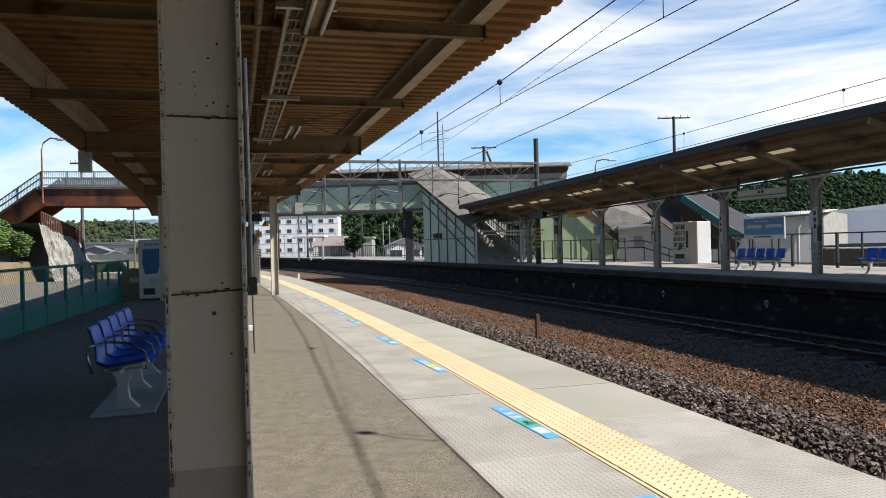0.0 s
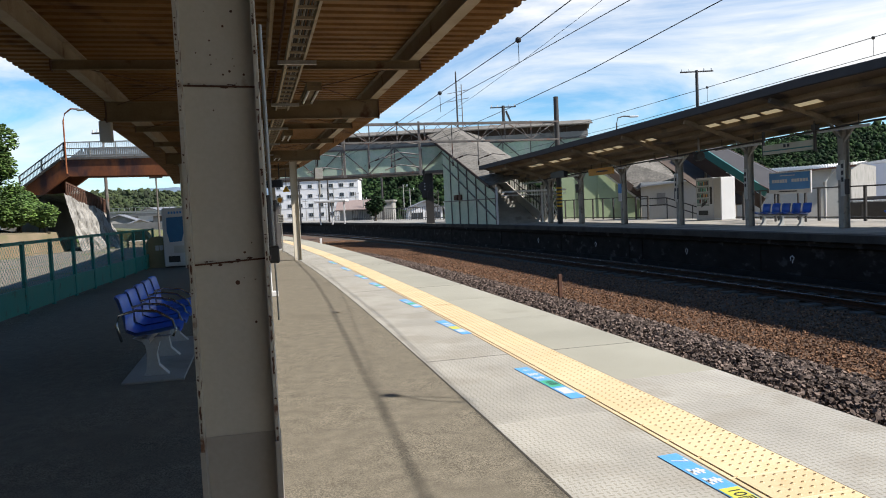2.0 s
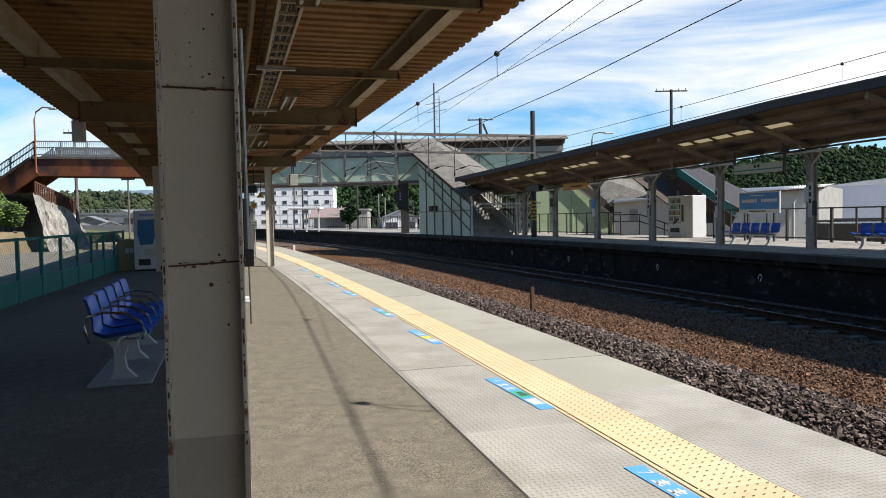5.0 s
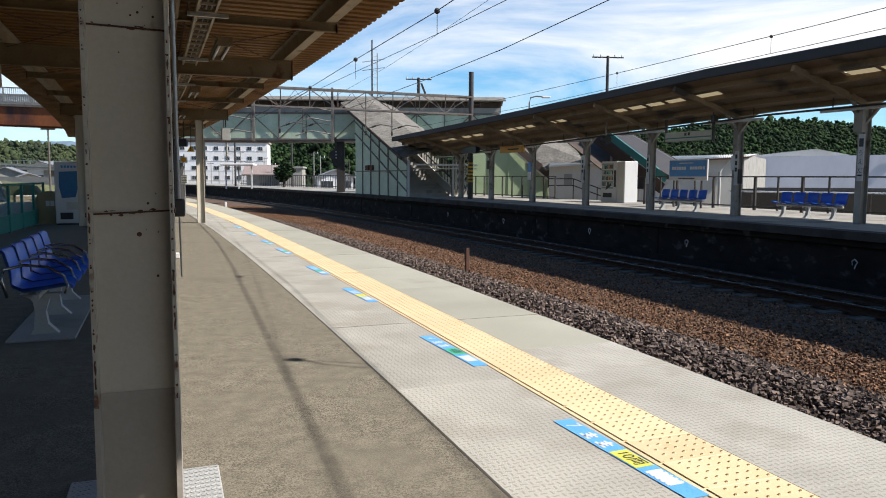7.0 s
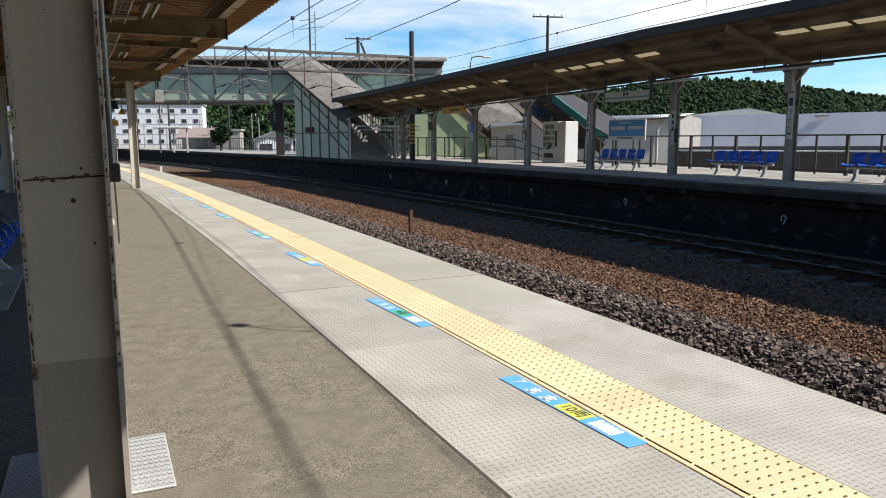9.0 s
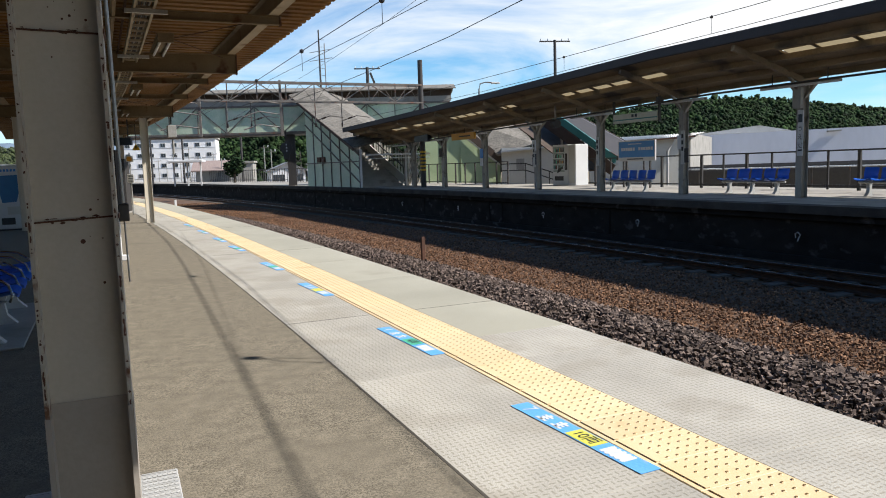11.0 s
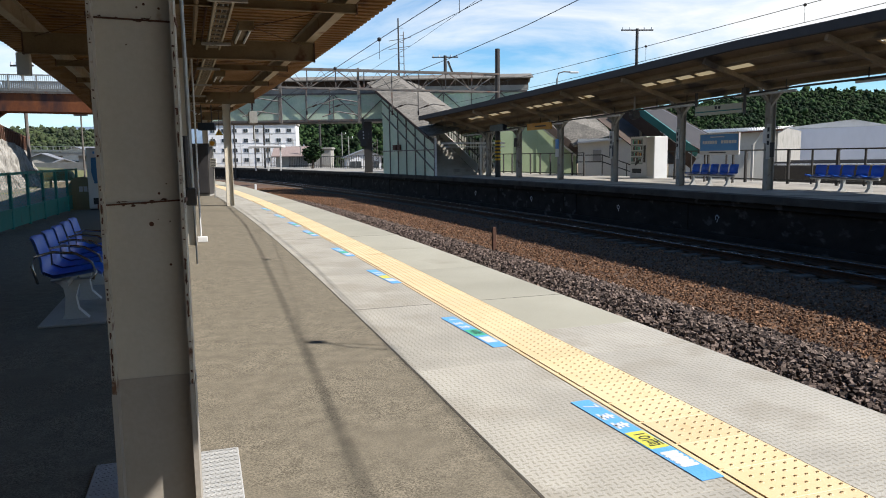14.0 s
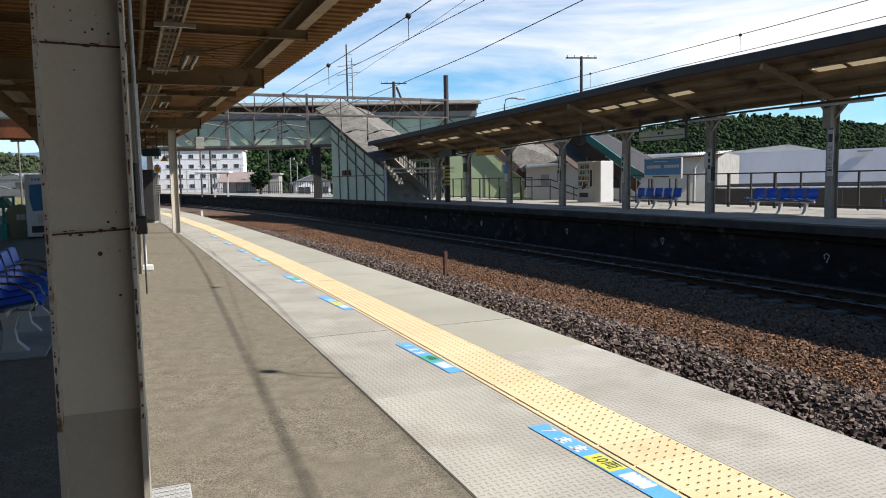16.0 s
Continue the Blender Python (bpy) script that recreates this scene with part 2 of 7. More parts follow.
M = dict(
    asphalt=aggregate(material("asphalt", (0.118, 0.104, 0.0793), (0.185, 0.163, 0.1241), 0.94, scale=9.0, fine=130, grain=0.9, bump=0.12, stain=(0.128, 0.113, 0.0859), stain_scale=0.6, stain_at=0.56, spec=0.12)),
    hatch_plate=material("hatch_plate", (0.46, 0.46, 0.45), (0.38, 0.38, 0.37), 0.5, metal=0.3, scale=8, fine=60, bump=0.05, stain=(0.26, 0.25, 0.23), stain_scale=9, stain_at=0.64),
    rail_pale=material("rail_pale", (0.34, 0.40, 0.44), (0.26, 0.31, 0.34), 0.5),
    old_edging=material("old_edging", (0.1136, 0.0781, 0.0532), (0.071, 0.0497, 0.0355), 0.95, scale=6, fine=50, bump=0.6, per_object=0.25),
    glint_roof=material("glint_roof", (0.3905, 0.3834, 0.3692), (0.2982, 0.284, 0.2698), 0.28, metal=0.7, scale=2, fine=12, bump=0.05),
    roof_pink=material("roof_pink", (0.2556, 0.2059, 0.1846), (0.1917, 0.142, 0.1278), 0.85),
    paving=tread(material("paving", (0.275, 0.262, 0.228), (0.372, 0.356, 0.312), 0.85, scale=2.4, fine=110, bump=0.25, stain=(0.284, 0.266, 0.226), stain_scale=1.9, stain_at=0.53, per_object=0.05)),
    coping=material("coping", (0.255, 0.246, 0.1965), (0.3225, 0.3112, 0.2535), 0.88, scale=1.1, fine=150, bump=0.2, stain=(0.2475, 0.2325, 0.1837), stain_scale=0.8, stain_at=0.57, per_object=0.06),
    mortar=material("mortar", (0.142, 0.1242, 0.0959), None, 0.95),
    joint=material("joint", (0.0639, 0.0554, 0.0454), None, 0.95),
    tactile=material("tactile", (0.5621, 0.417, 0.2281), (0.5986, 0.4691, 0.292), 0.6, scale=3, fine=90, bump=0.08, stain=(0.438, 0.3202, 0.1642), stain_scale=2.2, stain_at=0.63, per_object=0.05),
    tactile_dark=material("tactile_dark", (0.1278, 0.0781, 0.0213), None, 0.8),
    blue_mark=material("blue_mark", (0.0795, 0.2863, 0.6203), (0.1113, 0.334, 0.6521), 0.6, stain=(0.1749, 0.3181, 0.493), stain_scale=9, stain_at=0.62),
    white_mark=material("white_mark", (0.5538, 0.568, 0.568), (0.4402, 0.4686, 0.497), 0.6, scale=12),
    green_mark=material("green_mark", (0.071, 0.3905, 0.2414), None, 0.6),
    yellow_mark=material("yellow_mark", (0.5822, 0.5538, 0.0852), None, 0.6),
    ink=material("ink", (0.0213, 0.0213, 0.0249), None, 0.6),
    # near-black base holds the shade under the island coping; the pale stains are real
    wall_dark=material("shaded_concrete", (0.024, 0.0225, 0.021), (0.011, 0.0105, 0.010), 0.9, scale=1.8, fine=40, bump=0.5, stain=(0.062, 0.062, 0.062), stain_scale=2.2, stain_at=0.60, per_object=0.12, spec=0.12, stretch=(1, 1, 1.6)),
    concrete=material("concrete", (0.284, 0.2733, 0.2485), (0.213, 0.2059, 0.1882), 0.85, scale=1.5, fine=70, bump=0.3, stain=(0.1704, 0.1598, 0.142), stain_scale=0.9),
    far_paving=material("far_paving", (0.2876, 0.2694, 0.2343), (0.2023, 0.1896, 0.165), 0.9, scale=1.2, fine=40, bump=0.3, stain=(0.1278, 0.1192, 0.1065), stain_scale=0.7, stain_at=0.56),
    # coping concrete darkened in colour for the shadow it stands in
    shaded_coping=material("shaded_coping", (0.0674, 0.0639, 0.0568), (0.0391, 0.0369, 0.0327), 0.9, scale=1.4, fine=40, bump=0.4, stain=(0.0355, 0.0334, 0.0305), stain_scale=0.9, stain_at=0.54, spec=0.12),
    purlin=material("purlin_paint", (0.3432, 0.2838, 0.198), (0.2772, 0.2211, 0.1452), 0.6, scale=3, fine=40, bump=0.1, stain=(0.1452, 0.0726, 0.033), stain_scale=2.5, stain_at=0.62),
    ballast_dark=material("ballast_dark", (0.0426, 0.0319, 0.027), (0.1633, 0.1242, 0.1029), 0.9, scale=9, fine=70, bump=0.5, per_island=0.8, spec=0.12),
    ballast_brown=material("ballast_brown", (0.0852, 0.044, 0.0249), (0.213, 0.1242, 0.0745), 0.95, scale=9, fine=70, bump=0.5, per_island=0.65, spec=0.12),
    ground_gravel=material("ground_gravel", (0.0817, 0.0511, 0.0355), (0.1207, 0.0781, 0.0532), 0.95, scale=3, fine=30, bump=1.0, spec=0.12),
    rail=material("rail", (0.071, 0.0391, 0.0249), (0.0426, 0.0284, 0.0213), 0.8, metal=0.3, fine=80, spec=0.12),
    rail_top=material("rail_top", (0.3905, 0.3834, 0.3763), (0.284, 0.2769, 0.2698), 0.25, metal=1.0, bump=0.02),
    sleeper=material("sleeper", (0.1136, 0.0994, 0.0852), (0.071, 0.0639, 0.0568), 0.9, spec=0.12),
    cream=material("cream_paint", (0.468, 0.4324, 0.3604), (0.4025, 0.3697, 0.3042), 0.55, scale=2, fine=50, bump=0.06, stain=(0.1498, 0.0796, 0.0374), stain_scale=7, stain_at=0.70),
    cream_flaking=material("flaking_paint", (0.4338, 0.3969, 0.3323), (0.3323, 0.2999, 0.2447), 0.6, scale=9, fine=60, bump=0.25, stain=(0.12, 0.0554, 0.0277), stain_scale=13, stain_at=0.60),
    grey_paint=material("grey_paint", (0.2662, 0.2396, 0.2041), (0.3195, 0.2884, 0.2485), 0.6, scale=3, fine=50, bump=0.1, stain=(0.3728, 0.3372, 0.2662), stain_scale=2.5, stain_at=0.6),
    beam=material("beam_paint", (0.1922, 0.1395, 0.0806), (0.1364, 0.0961, 0.0527), 0.65, scale=3, fine=40, bump=0.15, stain=(0.0868, 0.0403, 0.0186), stain_scale=3.5, stain_at=0.58, spec=0.12),
    sheet=material("sheet_underside", (0.225, 0.118, 0.040), (0.150, 0.076, 0.026), 0.6, scale=1.5, fine=25, bump=0.1, stain=(0.085, 0.040, 0.017), stain_scale=1.9, stain_at=0.60, spec=0.12, stretch=(1, 0.5, 1)),
    galvanised=material("galvanised", (0.355, 0.3479, 0.3195), (0.2698, 0.2627, 0.2414), 0.45, metal=0.6, scale=12, stain=(0.1775, 0.1207, 0.071), stain_scale=6, stain_at=0.66),
    rusty=material("rusty_steel", (0.0994, 0.0426, 0.0234), (0.0568, 0.0284, 0.0185), 0.85, scale=6, fine=50, bump=0.4, stain=(0.213, 0.1704, 0.1278), stain_scale=5, stain_at=0.62),
    weathering=material("weathering_steel", (0.2556, 0.0852, 0.027), (0.142, 0.044, 0.0177), 0.8, scale=0.7, fine=12, bump=0.15, stain=(0.0497, 0.0249, 0.0249), stain_scale=0.55, stain_at=0.5, stretch=(1, 1, 0.5)),
    iron=material("dark_iron", (0.0249, 0.0227, 0.0227), (0.0426, 0.0391, 0.0355), 0.6, scale=8),
    wire=material("wire", (0.0213, 0.0213, 0.0213), None, 0.5, metal=0.4, bump=0),
    bluechair=material("blue_plastic", (0.0085, 0.0843, 0.4437), (0.0119, 0.1021, 0.5148), 0.35, scale=3, fine=30, bump=0.02, spec=0.5, per_object=0.06),
    chrome=material("chrome_tube", (0.4402, 0.4402, 0.426), (0.3195, 0.3195, 0.3124), 0.25, metal=1.0, bump=0.02),
    leg=material("bench_leg", (0.3459, 0.3509, 0.3327), (0.2863, 0.2843, 0.2661), 0.5, scale=5),
    teal=material("teal_paint", (0.0177, 0.1491, 0.1349), (0.0213, 0.1846, 0.1668), 0.6, scale=4, fine=30, stain=(0.0355, 0.0852, 0.071), stain_scale=5),
    mint=material("mint_panel", (0.3018, 0.4001, 0.2935), (0.4437, 0.5144, 0.3914), 0.55, scale=1.3, fine=9, grain=0.9, bump=0.05, stain=(0.4171, 0.4572, 0.3763), stain_scale=1.6, stain_at=0.55, per_object=0.14),
    lime=material("lime_panel", (0.2414, 0.3053, 0.1775), (0.2769, 0.3408, 0.2059), 0.6, scale=0.8, fine=12, bump=0.05, stain=(0.213, 0.284, 0.1562), stain_scale=1.0, stain_at=0.6),
    slate=material("slate_roof", (0.0959, 0.0873, 0.0745), (0.1917, 0.1761, 0.1491), 0.85, scale=1.4, fine=9, grain=1.2, bump=0.4, stain=(0.0994, 0.0923, 0.0781), stain_scale=1.6, stain_at=0.55),
    truss=material("truss_paint", (0.142, 0.1313, 0.1172), (0.0817, 0.071, 0.0639), 0.6, scale=4, stain=(0.142, 0.071, 0.0497), stain_scale=3, stain_at=0.58),
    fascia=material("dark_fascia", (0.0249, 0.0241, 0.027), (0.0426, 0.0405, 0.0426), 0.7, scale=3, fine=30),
    far_sheet=material("weathered_boards", (0.3078, 0.2409, 0.1605), (0.2007, 0.1540, 0.1018), 0.8, scale=1.2, fine=18, bump=0.2, stain=(0.1071, 0.0937, 0.0803), stain_scale=0.8, stain_at=0.56, spec=0.12),
    far_post=material("greyish_post", (0.2982, 0.284, 0.2485), (0.2343, 0.2201, 0.1917), 0.7, scale=4, fine=30, stain=(0.1136, 0.0923, 0.071), stain_scale=4, stain_at=0.6),
    white=material("white_paint", (0.5538, 0.5538, 0.5467), (0.497, 0.497, 0.4899), 0.5, scale=1.5, fine=20, bump=0.03),
    white_wall=material("white_wall", (0.5964, 0.5999, 0.6106), (0.5467, 0.5503, 0.5609), 0.75, scale=0.25, fine=4, bump=0.03, stain=(0.426, 0.426, 0.426), stain_scale=0.3, stain_at=0.6),
    # white wall with the bluish tint of its shade put into the colour
    hall_wall_shaded=material("hall_wall_shaded", (0.5683, 0.5879, 0.6467), (0.4899, 0.5095, 0.5683), 0.8, scale=0.2, fine=3, bump=0.03, stain=(0.4311, 0.4409, 0.4703), stain_scale=0.35, stain_at=0.6, stretch=(1, 1, 0.4)),
    offwhite=material("offwhite_wall", (0.497, 0.4828, 0.4331), (0.426, 0.4118, 0.3692), 0.75, scale=0.6, fine=8, stain=(0.3408, 0.3195, 0.2698), stain_scale=0.8, stain_at=0.6),
    metal_roof=material("metal_roof", (0.5112, 0.497, 0.4686), (0.426, 0.4118, 0.3834), 0.5, metal=0.0, scale=0.8, fine=10, stain=(0.3692, 0.3408, 0.2982), stain_scale=0.6),
    teal_roof=material("teal_roof", (0.0213, 0.1207, 0.11), (0.0319, 0.1491, 0.1349), 0.5, scale=1, fine=12),
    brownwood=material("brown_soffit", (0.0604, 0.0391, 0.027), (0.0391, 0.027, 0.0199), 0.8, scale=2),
    window=material("window_glass", (0.0249, 0.0319, 0.0391), (0.0355, 0.0426, 0.0497), 0.15, bump=0, spec=0.6),
    sign_blue=material("sign_blue", (0.0391, 0.1846, 0.4828), (0.0497, 0.2201, 0.5112), 0.35, bump=0.02),
    sign_yellow=material("sign_yellow", (0.5325, 0.2556, 0.0213), (0.497, 0.2343, 0.0213), 0.5),
    sign_cream=material("sign_cream", (0.4402, 0.426, 0.3266), (0.3976, 0.3834, 0.2911), 0.6),
    sign_navy=material("sign_navy", (0.0213, 0.0319, 0.0497), None, 0.4),
    hazard=material("hazard_yellow", (0.5325, 0.3195, 0.0142), None, 0.6),
    tube=material("lamp_tube", (0.568, 0.568, 0.5538), (0.5254, 0.5254, 0.5112), 0.3, bump=0),
    skylight=material("skylight_sheet", (0.5112, 0.426, 0.2414), (0.4402, 0.355, 0.1917), 0.5, scale=4),
    bark=material("bark", (0.0639, 0.0497, 0.0355), (0.0355, 0.0284, 0.0213), 0.95),
    leaf=material("leaf", (0.0959, 0.1534, 0.0288), (0.0288, 0.0622, 0.0134), 0.7, scale=1.2, fine=10, bump=0.2, per_island=0.6),
    leaf_dark=material("leaf_dark", (0.0028, 0.0095, 0.0050), (0.026, 0.047, 0.0150), 0.9, scale=0.11, fine=3.2, bump=0.9, per_island=0.75, grain=1.1, spec=0.1),
    leaf_far=material("leaf_far", (0.0085, 0.0185, 0.0071), (0.044, 0.0582, 0.017), 0.9, scale=0.09, fine=1.6, bump=0.4, per_island=0.5, grain=0.9),
    hill=material("hill_forest", (0.017, 0.0313, 0.0114), (0.0284, 0.0443, 0.017), 0.9, scale=0.05, fine=0.5, bump=0.6),
    # haze of the distance is painted in as a blue base colour
    mountain=material("far_mountain", (0.0923, 0.1349, 0.1846), (0.1136, 0.1562, 0.2059), 1.0, scale=0.004, fine=0.02),
    soil=material("soil", (0.1775, 0.1349, 0.0852), (0.1278, 0.1065, 0.0639), 0.95, scale=0.8, fine=12, bump=0.8, stain=(0.1207, 0.1065, 0.0568), stain_scale=0.9, stain_at=0.55),
    pebble=material("light_gravel", (0.1917, 0.1775, 0.1491), (0.1207, 0.1136, 0.0923), 0.95, scale=3, fine=45, bump=1.0, stain=(0.1349, 0.142, 0.0639), stain_scale=0.6, stain_at=0.55),
    rockwall=material("sprayed_rock", (0.2982, 0.284, 0.2556), (0.1562, 0.1491, 0.1349), 0.95, scale=1.3, fine=7, grain=1.2, bump=1.0, stain=(0.1136, 0.1065, 0.0923), stain_scale=1.5, stain_at=0.55, stretch=(1, 1, 0.35)),
    grass=material("dry_grass", (0.1065, 0.0994, 0.0497), (0.0568, 0.071, 0.0249), 0.95, scale=0.9, fine=20, bump=0.8),
    roof_red=material("roof_red", (0.1207, 0.0391, 0.0284), None, 0.8),
    roof_grey=material("roof_grey", (0.1775, 0.1846, 0.1988), None, 0.7),
    beige_box=material("beige_box", (0.2556, 0.2201, 0.1207), (0.213, 0.1846, 0.0994), 0.6),
    mint_pale=material("pale_display", (0.3195, 0.355, 0.3266), (0.2556, 0.2982, 0.2698), 0.2, scale=9, fine=30, bump=0),
    vend_blue=material("vending_blue", (0.0213, 0.1136, 0.2556), (0.0284, 0.142, 0.2982), 0.4),
)

glass = bpy.data.materials.new("clear_glass")
glass.use_nodes = True
gb = glass.node_tree.nodes["Principled BSDF"]
gb.inputs["Transmission Weight"].default_value = 1.0
gb.inputs["Roughness"].default_value = 0.02
gb.inputs["IOR"].default_value = 1.1
M["glass"] = glass

# ---- geometry helpers ----
CX, CY, ARC = -398.0, -104.0, 420.0          # the line's curve: centre and reference radius
TH0 = math.atan2(104.0, 398.0)


def P(s, r, z=0.0):
    """A place by metres along the line, radius from the curve's centre and height."""
    a = TH0 + s / ARC
    return Vector((CX + r * math.cos(a), CY + r * math.sin(a), z))


def on_line(s, r, z=0.0, turn=0.0):
    """A pose whose x points away from the curve's centre and whose y runs forward along the line."""
    return Matrix.Translation(P(s, r, z)) @ Matrix.Rotation(TH0 + s / ARC + radians(turn), 4, "Z")


def finish(name, bm, mat, smooth=False):
    bmesh.ops.recalc_face_normals(bm, faces=bm.faces)
    me = bpy.data.meshes.new(name)
    bm.to_mesh(me)
    bm.free()
    for m in (mat if isinstance(mat, (list, tuple)) else [mat]):
        me.materials.append(m)
    if smooth:
        for p in me.polygons:
            p.use_smooth = True
    return me


def part(name, bm, mat, parent, label="", smooth=False):
    ob = new(name, finish(name, bm, mat, smooth))
    ob.parent = parent
    return tagged(ob, label=label)


def single(name, bm, mat, label, category, m=None, group="", kind="", smooth=False):
    ob = new(name, finish(name, bm, mat, smooth))
    if m is not None:
        ob.matrix_world = m
    return tagged(ob, label, category, group, kind)


def thing(name, m, label, category, group="", kind=""):
    ob = new(name)
    ob.empty_display_size = 0.2
    ob.matrix_world = m
    return tagged(ob, label, category, group, kind)


def box(bm, x0, x1, y0, y1, z0, z1, m=None, bevel=0.0):
    made = bmesh.ops.create_cube(bm, size=1.0, matrix=Matrix.LocRotScale(((x0 + x1) / 2, (y0 + y1) / 2, (z0 + z1) / 2), None, (x1 - x0, y1 - y0, z1 - z0)))
    vs = made["verts"]
    if bevel:
        es = {e for v in vs for e in v.link_edges}
        res = bmesh.ops.bevel(bm, geom=list(es), offset=bevel, segments=1, affect="EDGES")
        vs = list({v for f in res["faces"] for v in f.verts} | {v for v in vs if v.is_valid})
    if m is not None:
        bmesh.ops.transform(bm, matrix=m, verts=[v for v in vs if v.is_valid])
    return bm


def boxes(*dims, bevel=0.0):
    bm = bmesh.new()
    for d in dims:
        box(bm, *d, bevel=bevel)
    return bm


def rod(bm, a, b, r, n=8, r2=None):
    a, b = Vector(a), Vector(b)
    d = b - a
    q = d.to_track_quat("Z", "Y").to_matrix().to_4x4()
    bmesh.ops.create_cone(bm, cap_ends=True, segments=n, radius1=r, radius2=r if r2 is None else r2, depth=d.length,
                          matrix=Matrix.Translation((a + b) / 2) @ q)
    return bm


def bar(bm, a, b, w, h):
    """A straight square bar from a to b, w wide and h high."""
    a, b = Vector(a), Vector(b)
    d = b - a
    side = d.cross(Vector((0, 0, 1)))
    side = side.normalized() if side.length > 1e-4 else Vector((1, 0, 0))
    up = side.cross(d).normalized()
    c = []
    for p in (a, b):
        for i, j in ((-1, -1), (1, -1), (1, 1), (-1, 1)):
            c.append(bm.verts.new(p + side * (w / 2 * i) + up * (h / 2 * j)))
    for f in ((0, 1, 2, 3), (7, 6, 5, 4), (0, 4, 5, 1), (1, 5, 6, 2), (2, 6, 7, 3), (3, 7, 4, 0)):
        bm.faces.new([c[i] for i in f])
    return bm


def tube(pts, r, n=8):
    """A bent round tube through the points."""
    bm = bmesh.new()
    pts = [Vector(p) for p in pts]
    rings = []
    for i, p in enumerate(pts):
        d = (pts[min(i + 1, len(pts) - 1)] - pts[max(i - 1, 0)]).normalized()
        a = d.orthogonal().normalized() if abs(d.z) > 0.99 else d.cross(Vector((0, 0, 1))).normalized()
        b = d.cross(a)
        rings.append([bm.verts.new(p + (a * math.cos(2 * math.pi * k / n) + b * math.sin(2 * math.pi * k / n)) * r) for k in range(n)])
    for u, v in zip(rings, rings[1:]):
        for k in range(n):
            bm.faces.new((u[k], u[(k + 1) % n], v[(k + 1) % n], v[k]))
    bm.faces.new(rings[0][::-1])
    bm.faces.new(rings[-1])
    return bm


def sweep(profile, s0, s1, step=1.0, closed=True):
    """A profile of (radius, height) carried along the line."""
    bm = bmesh.new()
    k = max(1, round((s1 - s0) / step))
    rows = [[bm.verts.new(P(s0 + (s1 - s0) * i / k, r, z)) for r, z in profile] for i in range(k + 1)]
    n = len(profile)
    for u, v in zip(rows, rows[1:]):
        for j in range(n if closed else n - 1):
            bm.faces.new((u[j], u[(j + 1) % n], v[(j + 1) % n], v[j]))
    if closed:
        bm.faces.new(rows[0][::-1])
        bm.faces.new(rows[-1])
    return bm


def prism(points, axis, lo, hi):
    """A flat outline given in two axes, thickened along the third ('x', 'y' or 'z')."""
    bm = bmesh.new()
    def put(p, t):
        return {"x": (t, p[0], p[1]), "y": (p[0], t, p[1]), "z": (p[0], p[1], t)}[axis]
    a = [bm.verts.new(put(p, lo)) for p in points]
    b = [bm.verts.new(put(p, hi)) for p in points]
    bm.faces.new(a[::-1])
    bm.faces.new(b)
    for i in range(len(a)):
        j = (i + 1) % len(a)
        bm.faces.new((a[i], a[j], b[j], b[i]))
    return bm


def h_section(bm, x0, x1, y0, y1, z0, z1, web=0.012, flange=0.016):
    """An upright H column: flanges at x0 and x1, web between."""
    box(bm, x0, x0 + flange, y0, y1, z0, z1)
    box(bm, x1 - flange, x1, y0, y1, z0, z1)
    ym = (y0 + y1) / 2
    box(bm, x0 + flange, x1 - flange, ym - web / 2, ym + web / 2, z0, z1)
    return bm


STONE = bmesh.new()
bmesh.ops.create_icosphere(STONE, subdivisions=1, radius=1.0)
STONE_V = np.array([v.co[:] for v in STONE.verts])
STONE_F = np.array([[v.index for v in f.verts] for f in STONE.faces])
STONE.free()


SHARD_V = np.array([(x, y, z) for x in (-0.8, 0.8) for y in (-0.8, 0.8) for z in (-0.8, 0.8)])
SHARD_F = np.array([(0, 1, 3), (0, 3, 2), (4, 6, 7), (4, 7, 5), (0, 4, 5), (0, 5, 1), (2, 3, 7), (2, 7, 6), (0, 2, 6), (0, 6, 4), (1, 5, 7), (1, 7, 3)])


